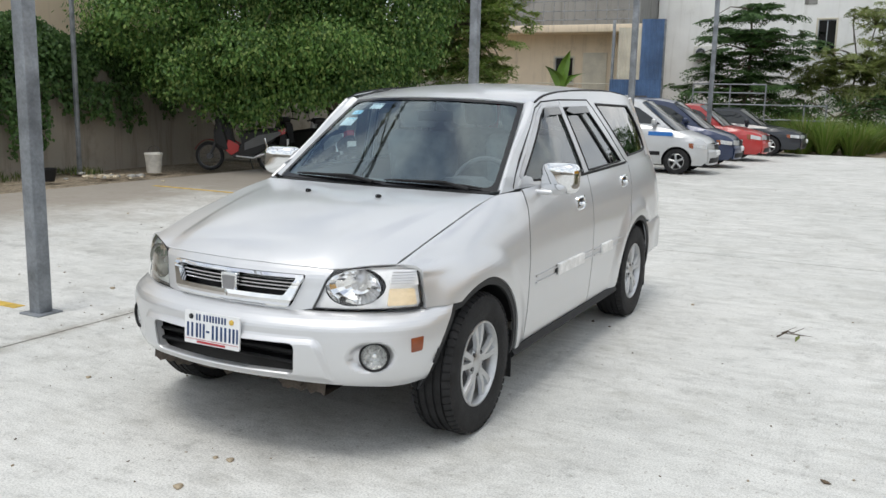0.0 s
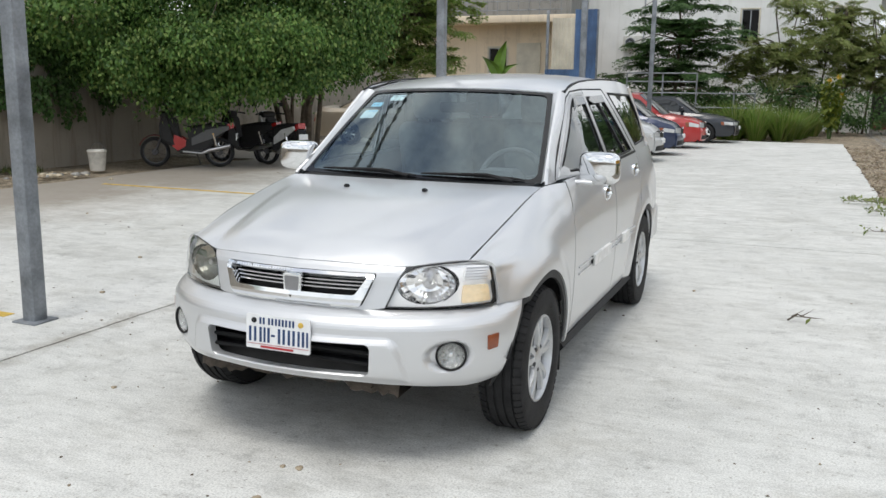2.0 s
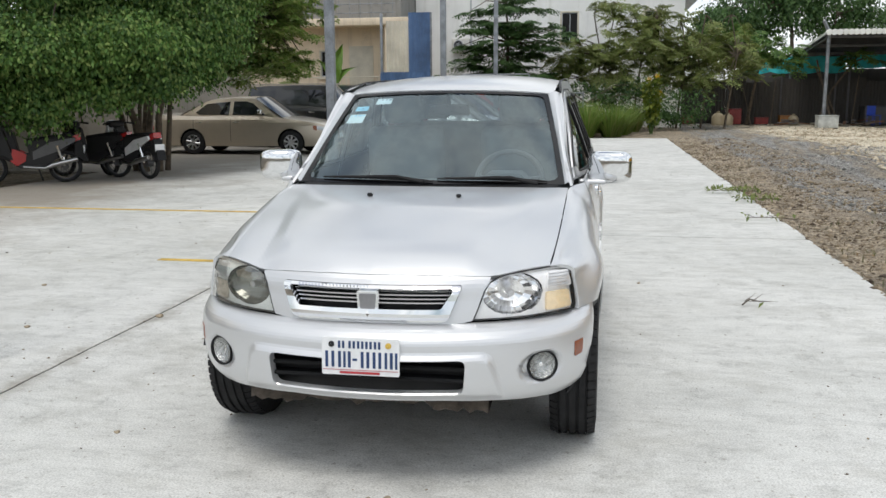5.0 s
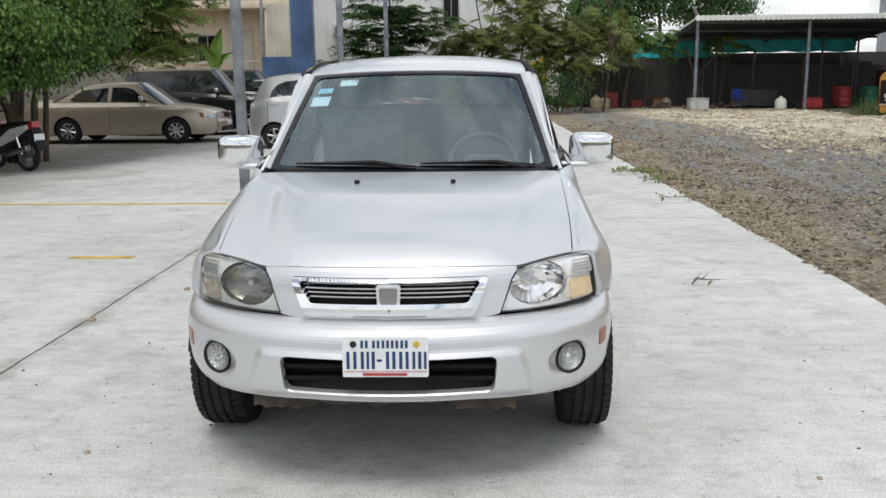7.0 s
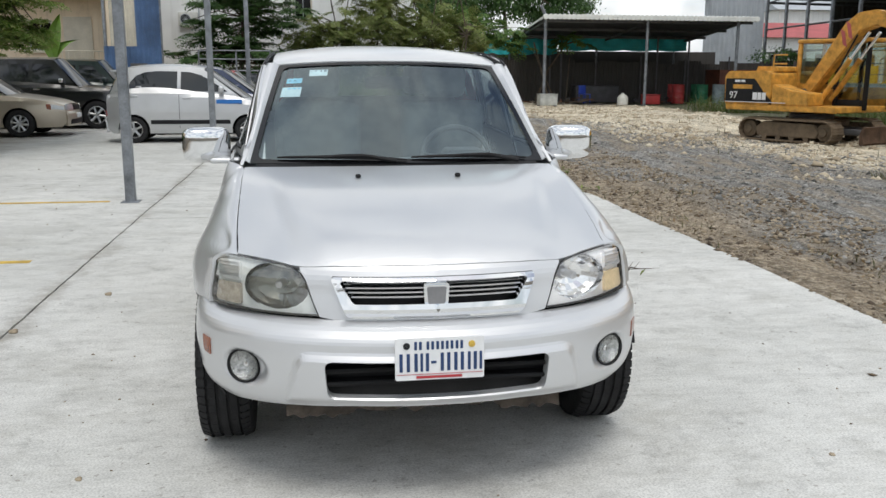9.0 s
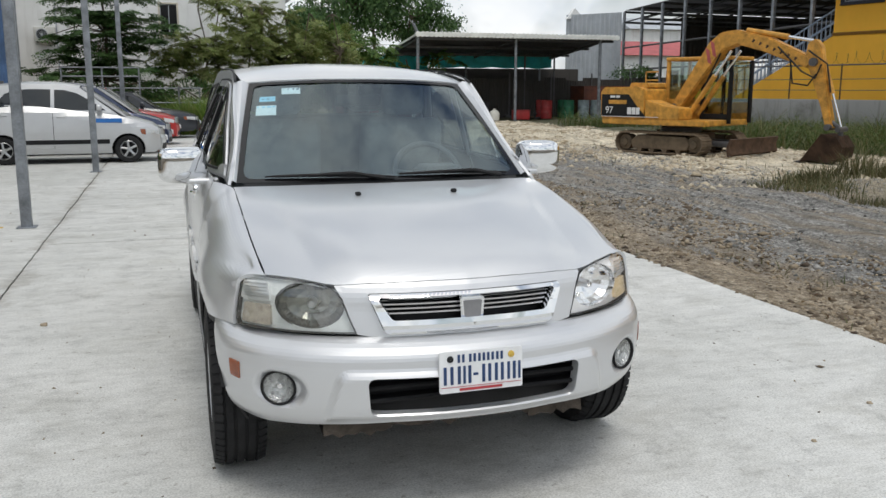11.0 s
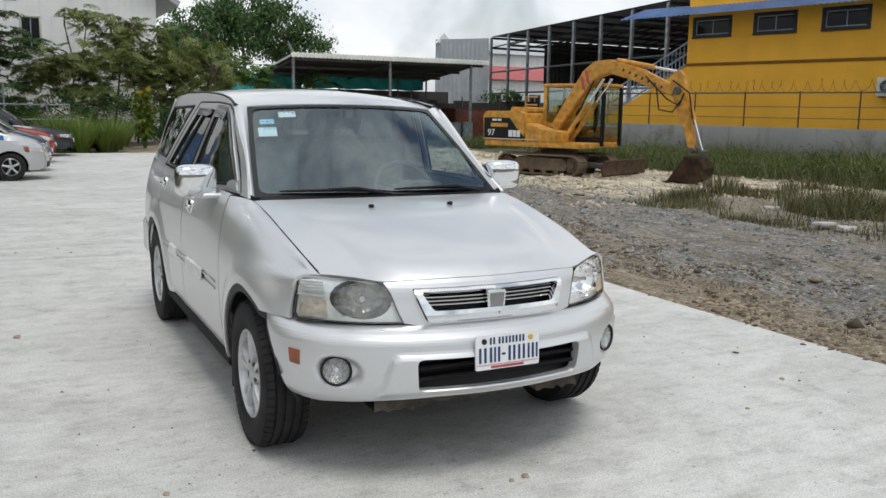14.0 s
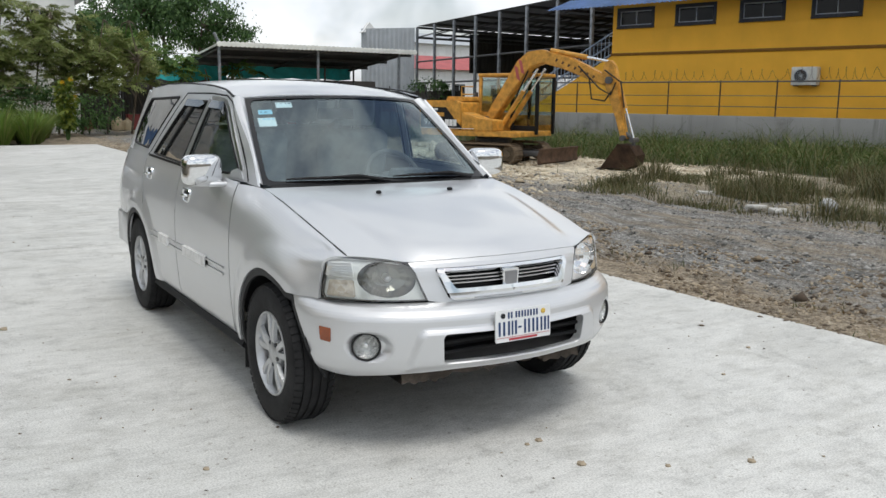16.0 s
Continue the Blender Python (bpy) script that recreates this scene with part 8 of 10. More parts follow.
    for k in (-1, 1):
        bm = bmesh.new()
        prism(bm, [(0.36, 0.40), (0.40, 0.62), (0.47, 0.60), (0.62, 0.52), (0.6, 0.4), (0.46, 0.32)], k * 0.13, k * 0.165, "x")
        part("foot_fairing", bm, accent_m, t)
    bm = bmesh.new()
    prism(bm, [(0.36, 0.40), (0.34, 0.95), (0.42, 0.93), (0.50, 0.52), (0.66, 0.50), (0.62, 0.76), (1.0, 0.80), (1.36, 0.83), (1.3, 0.62), (0.95, 0.40), (0.6, 0.30)], -0.12, 0.12, "x")
    bmesh.ops.bevel(bm, geom=bm.edges[:], offset=0.025, segments=2, affect="EDGES")
    part("frame_cover", bm, body_m, t)
    bm = bmesh.new()
    box(bm, (-0.15, 0.13, 0.92), (0.15, 0.36, 1.06), 0.06, 3)
    part("handlebar_cowl", bm, body_m, t)
    bm = bmesh.new()
    lathe(bm, [(0.06, 0.001), (0.06, 0.05), (0.10, 0.085), (0.2, 0.09)], 16, "y", (0, 0.0, 0.98))
    part("headlamp", bm, M_SATIN, t)
    bm = bmesh.new()
    box(bm, (-0.12, 0.45, 0.26), (0.12, 0.95, 0.5), 0.06, 3)
    part("engine", bm, M_STEEL, t)
    bm = bmesh.new()
    prism(bm, [(0.62, 0.70), (0.60, 0.78), (0.80, 0.81), (1.1, 0.85), (1.38, 0.86), (1.42, 0.80), (1.1, 0.76)], -0.13, 0.13, "x")
    bmesh.ops.bevel(bm, geom=bm.edges[:], offset=0.03, segments=3, affect="EDGES")
    part("saddle", bm, M_BLACK, t)
    bm = bmesh.new()
    prism(bm, [(1.36, 0.70), (1.38, 0.82), (1.50, 0.86), (1.52, 0.76)], -0.08, 0.08, "x")
    part("tail_lamp", bm, M_REDLENS, t)
    bm = bmesh.new()
    prism(bm, [(1.40, 0.48), (1.42, 0.72), (1.50, 0.74), (1.58, 0.5), (1.62, 0.36), (1.58, 0.36)], -0.09, 0.09, "x")
    part("rear_mudguard", bm, M_BLACK, t)
    bm = bmesh.new()
    box(bm, (-0.1, 1.55, 0.52), (0.1, 1.565, 0.65), 0.004, 2, pose(0, 0, 0, 0))
    part("number_plate", bm, M_PLATE, t)
    bm = bmesh.new()
    tube(bm, [(0.13, 0.55, 0.3), (0.16, 0.9, 0.27), (0.17, 1.05, 0.33), (0.17, 1.45, 0.42)], [0.02, 0.022, 0.045, 0.04], 10)
    part("exhaust", bm, M_SATIN, t)
    bm = bmesh.new()
    tube(bm, [(-0.1, 0.75, 0.3), (-0.28, 0.8, 0.02)], 0.012, 6)
    part("side_stand", bm, M_STEEL, t)
    return t


M_MOTORED = plain("red moped paint", (0.45, 0.02, 0.02), 0.3, 0, 0.1, 6, 60, 0, 0.5)
M_MOTOBLK = plain("black moped paint", (0.012, 0.012, 0.013), 0.6, 0, 0.1, 6, 60, 0, 0.05)
M_MOTOGRY = plain("grey moped paint", (0.11, 0.112, 0.115), 0.5, 0.1, 0.1, 6, 60, 0, 0.1)
M_MOTOWHT = plain("white moped paint", (0.6, 0.6, 0.6), 0.3, 0, 0.1, 6, 60, 0, 0.4)
motorcycle(pose(-9.65, 9.7, 0, 0, 0, -62), "red and black motorcycle by the wall", M_MOTOBLK, M_MOTORED, M_MOTOGRY, M_MOTOBLK)
motorcycle(pose(-8.43, 11.48, 0, 0, 0, -115), "black and white motorcycle parked below the tree", M_MOTOBLK, M_MOTOBLK, M_MOTOWHT, M_MOTOWHT)
motorcycle(pose(-9.3, 11.3, 0, 0, 0, -95), "dark motorcycle behind the others", M_MOTOBLK, M_MOTOBLK, M_MOTOBLK, M_MOTOBLK)


# ---- excavator ----
M_CAT = plain("yellow machine paint", (0.62, 0.31, 0.05), 0.55, 0.0, 0.4, 6.0, 40.0, 0.15)
M_CATDIRT = plain("muddy steel", (0.15, 0.11, 0.07), 0.85, 0.0, 0.4, 4.0, 40.0, 0.5)


def excavator():
    ex = thing("excavator", "yellow tracked excavator resting its rusty bucket on the sand", "excavator", pose(10.85, 14.9, 0.0, 0, 0, -65.2))
    ex.scale = (0.96, 0.96, 0.96)

    def ribbon(name, outline, y0, y1, mt, parent, bevel=0.02):
        bm = bmesh.new()
        prism(bm, outline, y0, y1, "y")
        if bevel:
            bmesh.ops.bevel(bm, geom=[e for e in bm.edges if e.calc_face_angle(0) > 0.5], offset=bevel, segments=2, affect="EDGES")
        return part(name, bm, mt, parent)

    for k in (-1, 1):
        tr = new("track")
        tr.parent = ex
        tr.location = (0, k * 0.82, 0)
        loop = []
        Lh, R = 0.98, 0.25
        n = 44
        per = 4 * Lh + 2 * math.pi * R
        for i in range(n):
            s = per * i / n
            if s < 2 * Lh:
                p, a = (-Lh + s, 2 * R), 0.0
            elif s < 2 * Lh + math.pi * R:
                q = (s - 2 * Lh) / R
                p, a = (Lh + R * math.sin(q), R + R * math.cos(q)), -q
            elif s < 4 * Lh + math.pi * R:
                p, a = (Lh - (s - 2 * Lh - math.pi * R), 0.0), math.pi
            else:
                q = (s - 4 * Lh - math.pi * R) / R
                p, a = (-Lh - R * math.sin(q), R - R * math.cos(q)), math.pi - q
            bm = bmesh.new()
            box(bm, (-0.062, -0.22, -0.03), (0.062, 0.22, 0.005), 0.006, 1)
            box(bm, (-0.012, -0.22, 0.0), (0.012, 0.22, 0.03), 0)
            sh = part("track_shoe", bm, M_CATDIRT, tr, smooth=False)
            sh.matrix_basis = Matrix.Translation((p[0], 0, p[1])) @ Matrix.Rotation(-a, 4, "Y")
        ribbon("track_frame", rounded([(-0.75, 0.1), (0.8, 0.1), (0.9, 0.25), (0.75, 0.42), (-0.6, 0.44), (-0.8, 0.3)], 0.04), -0.17, 0.17, M_CATDIRT, tr)
        for x, r in ((-Lh, 0.19), (Lh, 0.19)):
            bm = bmesh.new()
            lathe(bm, [(-0.19, 0.001), (-0.19, 0.09), (-0.15, 0.1), (-0.13, r), (0.13, r), (0.15, 0.1), (0.19, 0.09), (0.19, 0.001)], 22, "y", (x, 0, R))
            part("sprocket" if x < 0 else "idler", bm, M_CATDIRT, tr)
        for x in (-0.55, -0.18, 0.18, 0.55):
            bm = bmesh.new()
            lathe(bm, [(-0.16, 0.001), (-0.16, 0.07), (0.16, 0.07), (0.16, 0.001)], 14, "y", (x, 0, 0.09))
            part("roller", bm, M_CATDIRT, tr)
    bm = bmesh.new()
    box(bm, (-0.6, -0.65, 0.22), (0.6, 0.65, 0.5), 0.05)
    part("undercarriage", bm, M_CATDIRT, ex)
    bm = bmesh.new()
    lathe(bm, [(0.48, 0.5), (0.62, 0.5), (0.64, 0.42), (0.70, 0.42)], 28, "z")
    part("slew_ring", bm, M_STEEL, ex)
    # blade
    blade = ribbon("dozer_blade", [(1.95, 0.03), (2.02, 0.08), (1.97, 0.24), (2.02, 0.42), (1.97, 0.43), (1.90, 0.24), (1.92, 0.05)], -1.1, 1.1, M_RUSTY, ex, 0.0)
    for k in (-1, 1):
        bm = bmesh.new()
        box(bm, (0.5, k * 0.42 - 0.06, 0.2), (1.95, k * 0.42 + 0.06, 0.33), 0.02)
        part("blade_arm", bm, M_STEEL, ex)
    # house
    house = new("house")
    house.parent = ex
    house.location = (0, 0, 0.68)
    ribbon("frame", rounded([(-1.7, 0.0), (1.25, 0.0), (1.25, 0.14), (-1.72, 0.14)], 0.03), -1.0, 1.0, M_CAT, house)
    ribbon("engine_cover", rounded([(-1.75, 0.14), (-0.5, 0.14), (-0.42, 0.4), (-0.45, 0.86), (-0.62, 0.92), (-1.66, 0.92), (-1.78, 0.8)], 0.06), -1.0, 0.98, M_CAT, house)
    ribbon("hood", rounded([(-1.05, 0.9), (-0.48, 0.9), (-0.5, 1.02), (-1.0, 1.03)], 0.03), -0.8, 0.2, M_CAT, house)
    ribbon("tank", rounded([(-0.42, 0.14), (0.55, 0.14), (0.55, 0.42), (0.1, 0.46), (-0.42, 0.62)], 0.04), -1.0, -0.38, M_CAT, house)
    ribbon("side_door", [(-1.72, 0.2), (-0.38, 0.2), (-0.62, 0.42), (-0.9, 0.74), (-1.72, 0.74)], -1.012, -1.0, M_BLACK, house, 0.0)
    ribbon("decal_stripe", [(-1.5, 0.50), (-0.95, 0.50), (-0.95, 0.6), (-1.5, 0.6)], -1.018, -1.006, M_CAT, house, 0.0)
    for x0, x1, z0, z1 in ((-1.45, -1.30, 0.655, 0.71), (-1.27, -1.16, 0.655, 0.71), (-0.92, -0.80, 0.25, 0.42), (-0.78, -0.68, 0.25, 0.42), (-0.66, -0.56, 0.25, 0.42), (-1.72, -0.02, 0.185, 0.198)):
        ribbon("decal_bar", [(x0, z0), (x1, z0), (x1, z1), (x0, z1)], -1.022, -1.008, M_PLATE, house, 0.0)
    fc = bpy.data.curves.new("fleet_number", "FONT")
    fc.body, fc.size, fc.extrude = "97", 0.24, 0.004
    src = bpy.data.objects.new("fleet_number", fc)
    me = bpy.data.meshes.new_from_object(src)
    bpy.data.objects.remove(src)
    me.materials.append(M_PLATE)
    num = new("fleet_number", me)
    num.parent = house
    num.matrix_basis = pose(-1.6, -1.017, 0.27, 90, 0, 0)
    bm = bmesh.new()
    tube(bm, [(-0.75, 0.3, 0.95), (-0.75, 0.3, 1.15)], 0.05, 10)
    part("exhaust_pipe", bm, M_STEEL, house)
    for p in ([(-0.45, -0.95, 0.9), (-0.45, -0.95, 1.28), (-0.1, -0.95, 1.28)], [(-0.45, -0.95, 1.08), (-0.1, -0.95, 1.08)]):
        bm = bmesh.new()
        tube(bm, p, 0.02, 6)
        part("hand_rail", bm, M_CAT, house)
    # cab on the far side
    cab = new("cab")
    cab.parent = house
    x0, x1, y0, y1, z0, z1 = -0.45, 1.28, 0.02, 0.98, 0.05, 1.56
    for x, y in ((x0, y0), (x0, y1), (x1, y0), (x1, y1), (0.55, y0), (0.55, y1)):
        bm = bmesh.new()
        box(bm, (x - 0.045, y - 0.04, z0), (x + 0.045, y + 0.04, z1), 0.015)
        part("cab_post", bm, M_CAT if x < 0 else M_BLACK, cab)
    bm = bmesh.new()
    box(bm, (x0 - 0.06, y0 - 0.06, z1), (x1 + 0.03, y1 + 0.05, z1 + 0.09), 0.03)
    part("cab_roof", bm, M_CAT, cab)
    for lo, hi in (((x0, y0, z0), (0.55, y0 + 0.03, 0.62)), ((0.55, y0, z0), (x1, y0 + 0.03, 0.28)), ((x0, y0, z0), (x0 + 0.03, y1, 0.8)), ((x0, y1 - 0.03, z0), (x1, y1, 0.55))):
        bm = bmesh.new()
        box(bm, lo, hi, 0.008)
        part("cab_panel", bm, M_CAT if lo[0] < 0.5 else M_BLACK, cab)
    for lo, hi in (((x0 + 0.05, y0 + 0.01, 0.64), (0.5, y0 + 0.018, 1.54)), ((0.6, y0 + 0.01, 0.3), (x1 - 0.05, y0 + 0.018, 1.54)), ((x1 - 0.01, y0 + 0.05, 0.3), (x1, y1 - 0.05, 1.54)), ((x0, y0 + 0.05, 0.82), (x0 + 0.01, y1 - 0.05, 1.54)), ((x0 + 0.05, y1 - 0.018, 0.58), (x1 - 0.05, y1 - 0.01, 1.54))):
        bm = bmesh.new()
        box(bm, lo, hi, 0)
        part("cab_window", bm, M_SIDEGLASS, cab)
    bm = bmesh.new()
    box(bm, (-0.2, 0.25, 0.3), (0.3, 0.75, 0.5), 0.05)
    box(bm, (-0.25, 0.25, 0.5), (-0.1, 0.75, 1.1), 0.05)
    part("operator_seat", bm, M_BLACK, cab)
    bm = bmesh.new()
    tube(bm, [(x1 + 0.06, 0.0, 0.2), (x1 + 0.06, 0.0, 1.3), (x1, 0.0, 1.35)], 0.015, 6)
    part("grab_rail", bm, M_BLACK, cab)
    # boom, stick and bucket in the middle plane
    by = -0.2
    boom = [(-0.15, 0.42), (0.1, 0.32), (0.95, 1.42), (1.25, 1.78), (1.6, 1.88), (2.2, 1.72), (3.28, 1.32), (3.42, 1.5), (3.2, 1.62), (2.35, 2.02), (1.55, 2.22), (1.15, 2.18), (0.85, 1.95)]
    ribbon("boom", boom, by - 0.15, by + 0.15, M_CAT, house, 0.03)
    for x0, z0 in ((0.86, 1.5), (0.98, 1.66)):
        ribbon("boom_stripe", [(x0, z0), (x0 + 0.1, z0 - 0.06), (x0 + 0.02, z0 + 0.28), (x0 - 0.08, z0 + 0.34)], by - 0.156, by - 0.148, M_REDTILE, house, 0.0)
    for i in range(7):
        x0 = 1.95 + 0.17 * i
        ribbon("boom_letter", [(x0, 1.93 - 0.07 * i), (x0 + 0.035, 1.915 - 0.07 * i), (x0 + 0.09, 1.965 - 0.07 * i), (x0 + 0.04, 2.0 - 0.07 * i)], by - 0.156, by - 0.148, M_RUSTY, house, 0.0)
    stick = [(3.18, 1.42), (3.30, 1.30), (3.60, 0.55), (3.78, 0.0), (3.92, 0.02), (3.78, 0.62), (3.62, 1.35), (3.55, 1.78), (3.40, 1.95), (3.24, 1.85)]
    ribbon("stick", stick, by - 0.11, by + 0.11, M_CAT, house, 0.025)

    def ram(a, b, r, share, name):
        a, b = Vector(a), Vector(b)
        mid = a.lerp(b, share)
        bm = bmesh.new()
        tube(bm, [a, mid], r, 12)
        part(name + "_cylinder", bm, M_CAT, house)
        bm = bmesh.new()
        tube(bm, [mid, b], r * 0.55, 10)
        part(name + "_rod", bm, M_CHROME, house)

    ram((1.75, by, 2.2), (3.36, by, 1.9), 0.065, 0.62, "stick")
    for o in (-0.2, 0.2):
        ram((0.45, by + o, 0.25), (1.5, by + o, 1.75), 0.06, 0.62, "boom")
    ram((3.52, by, 1.7), (4.08, by, 0.02), 0.05, 0.55, "bucket")
    for p in ([(0.3, by - 0.18, 0.35), (0.75, by - 0.2, 0.55), (0.9, by - 0.18, 1.1), (1.2, by - 0.17, 1.7)], [(2.6, by - 0.17, 1.8), (3.2, by - 0.2, 1.25), (3.5, by - 0.2, 1.1), (3.6, by - 0.15, 1.4)], [(3.3, by - 0.16, 1.7), (3.75, by - 0.2, 1.4), (3.85, by - 0.16, 0.8)], [(2.9, by - 0.16, 1.5), (3.0, by - 0.2, 1.0), (3.35, by - 0.2, 0.95), (3.5, by - 0.14, 1.2)]):
        bm = bmesh.new()
        tube(bm, p, 0.02, 6)
        part("hydraulic_hose", bm, M_BLACK, house)
    for x, z, r in ((3.42, 1.45, 0.09), (3.84, 0.06, 0.07), (-0.02, 0.42, 0.1), (4.08, 0.02, 0.06)):
        bm = bmesh.new()
        lathe(bm, [(by - 0.2, 0.001), (by - 0.2, r), (by + 0.2, r), (by + 0.2, 0.001)], 16, "y", (x, 0, z))
        part("pin", bm, M_STEEL, house)
    for a, b in (((3.66, 0.3), (4.08, 0.02)), ((4.08, 0.02), (4.05, -0.25))):
        bm = bmesh.new()
        tube(bm, [(a[0], by, a[1]), (b[0], by, b[1])], 0.05, 8)
        part("link", bm, M_STEEL, house)
    bucket = new("bucket")
    bucket.parent = house
    prof = [(3.78, -0.08), (4.1, -0.12), (4.26, -0.35), (4.22, -0.58), (4.0, -0.70), (3.6, -0.66), (3.34, -0.70)]
    bm = bmesh.new()
    vs = [[bm.verts.new((x, y, z)) for x, z in prof] for y in (by - 0.32, by + 0.32)]
    for i in range(len(prof) - 1):
        bm.faces.new((vs[0][i], vs[0][i + 1], vs[1][i + 1], vs[1][i]))
    bm.faces.new(vs[0])
    bm.faces.new(vs[1])
    bmesh.ops.solidify(bm, geom=bm.faces[:], thickness=0.025)
    part("bucket_shell", bm, M_RUSTY, bucket)
    for y in np.linspace(by - 0.28, by + 0.28, 5):
        bm = bmesh.new()
        prism(bm, [(3.36, -0.73), (3.36, -0.66), (3.2, -0.70)], y - 0.03, y + 0.03, "y")
        part("bucket_tooth", bm, M_STEEL, bucket)
    return ex


excavator()

# ---- plants ----
def clumps(rng, blobs, per=1.0, spread=0.2, shell=0.55):
    """Points gathered in clumps over ellipsoids (x, y, z, rx, ry, rz, leaves); also the clump centres."""
    pts, outs, cents = [], [], []
    for cx, cy, cz, rx, ry, rz, n in blobs:
        n = int(n * per)
        k = max(6, n // 90)
        d = rng.normal(size=(k, 3))
        d /= np.linalg.norm(d, axis=1)[:, None]
        rad = rng.uniform(shell, 1.08, k)[:, None]
        c = np.array((cx, cy, cz)) + d * rad * (rx, ry, rz)
        cents.append(c)
        idx = rng.integers(0, k, n)
        s = spread * rng.uniform(0.5, 1.3, k)[idx][:, None]
        p = c[idx] + rng.normal(size=(n, 3)) * s * (1, 1, 0.7)
        o = d[idx] + 0.7 * (p - c[idx]) / s
        pts.append(p)
        outs.append(o / np.linalg.norm(o, axis=1)[:, None])
    return np.concatenate(pts), np.concatenate(outs), np.concatenate(cents)


def tree(name, label, base, stems, blobs, leaf, mat, bark=M_BARK, slim=0.5, spread=0.2, droop=0.4, limbs=30, category="tree", seed=1, shell=0.55, shingled=False, spray=0.0, tilt=0.3):
    r = np.random.default_rng(seed)
    t = thing(name, label, category, pose(*base))
    off = np.array(base)
    if spray:
        cents, outs = [], []
        for cx, cy, cz, rx, ry, rz, n in blobs:
            k = max(2, n // 112)
            d = r.normal(size=(k, 3))
            d /= np.linalg.norm(d, axis=1)[:, None]
            cents.append(np.array((cx, cy, cz)) + d * r.uniform(shell, 0.95, k)[:, None] * (rx, ry, rz))
            outs.append(d)
        cents, outs = np.concatenate(cents), np.concatenate(outs)
        pts, d, nn = spray_leaves(r, cents, outs, spray, tilt)
        leaf_cards("crown", pts - off, d, nn, leaf * r.uniform(0.7, 1.25, len(pts))[:, None], slim, mat, t)
    else:
        pts, out, cents = clumps(r, blobs, 1.0, spread, shell)
        leaf_mesh("crown", pts - off, leaf, r, mat, t, droop, slim, out, shingled)
    tops = []
    for pth, r0, r1 in stems:
        bm = bmesh.new()
        n = len(pth)
        tube(bm, [Vector(p) - Vector(base) for p in pth], [r0 + (r1 - r0) * i / (n - 1) for i in range(n)], 9)
        part("trunk", bm, bark, t)
        tops += [Vector(p) - Vector(base) for p in pth[1:]]
    bm = bmesh.new()
    for i in r.choice(len(cents), min(limbs, len(cents)), replace=False):
        c = Vector(cents[i] - off)
        a = min(tops, key=lambda q: (q - c).length)
        mid = a.lerp(c, 0.5) + Vector((0, 0, 0.15 * (c - a).length))
        tube(bm, [a, mid, c], [0.035, 0.02, 0.006], 5, False)
    part("branchwork", bm, bark, t)
    return t


BIG = [(-9.2, 10.2, 4.9, 2.2, 2.0, 0.9, 9000), (-7.4, 12.2, 6.0, 2.2, 2.0, 1.0, 7000), (-9.8, 13.6, 5.6, 1.8, 2.0, 1.0, 5000), (-10.6, 9.3, 2.9, 1.0, 1.3, 0.75, 7000), (-9.6, 10.8, 3.2, 1.4, 1.4, 1.2, 9000), (-8.4, 11.6, 3.4, 1.5, 1.3, 1.5, 12000), (-7.2, 12.3, 3.4, 1.4, 1.3, 1.6, 12000), (-7.8, 13.2, 4.9, 1.8, 1.5, 1.4, 7000), (-9.6, 12.0, 4.9, 1.8, 1.5, 1.3, 6000), (-8.9, 10.4, 2.1, 0.9, 0.6, 0.5, 4000), (-7.4, 11.5, 2.1, 0.8, 0.6, 0.5, 4000), (-9.9, 9.2, 1.95, 0.6, 0.5, 0.45, 2600), (-9.5, 9.5, 1.5, 0.3, 0.3, 0.35, 800), (-8.75, 9.9, 1.4, 0.45, 0.35, 0.4, 1500), (-8.0, 10.5, 1.75, 0.7, 0.4, 0.35, 2200), (-7.3, 11.2, 1.85, 0.55, 0.4, 0.3, 1800), (-8.7, 9.6, 2.35, 1.0, 0.7, 0.35, 4000), (-7.5, 10.4, 2.45, 1.0, 0.7, 0.35, 4000), (-9.0, 11.2, 2.4, 1.6, 1.2, 0.5, 6000), (-7.5, 12.0, 2.5, 1.1, 1.0, 0.5, 5000)]
tree("leafy_tree", "dense green tree spreading over the garden wall", (-8.2, 12.4, 0),
     [([(-8.2, 12.4, 0), (-8.3, 12.3, 1.0), (-8.6, 12.0, 2.2), (-9.0, 11.6, 3.4)], 0.09, 0.04), ([(-7.95, 12.5, 0), (-7.9, 12.5, 1.1), (-7.5, 12.5, 2.4), (-7.0, 12.5, 3.6)], 0.08, 0.035), ([(-8.5, 12.6, 0), (-8.8, 12.6, 1.2), (-9.2, 12.4, 2.6), (-9.6, 12.2, 4.0)], 0.07, 0.03), ([(-7.9, 12.75, 0), (-7.85, 12.9, 1.3), (-7.8, 13.1, 2.8), (-7.8, 13.2, 4.4)], 0.06, 0.03), ([(-8.35, 12.5, 0), (-8.25, 12.4, 1.2), (-8.0, 12.2, 2.6)], 0.05, 0.025)],
     [(*b[:6], int(b[6] * 2.3)) for b in BIG], 0.08, M_LEAF, slim=0.6, spread=0.2, seed=3, shell=0.72, shingled=True)
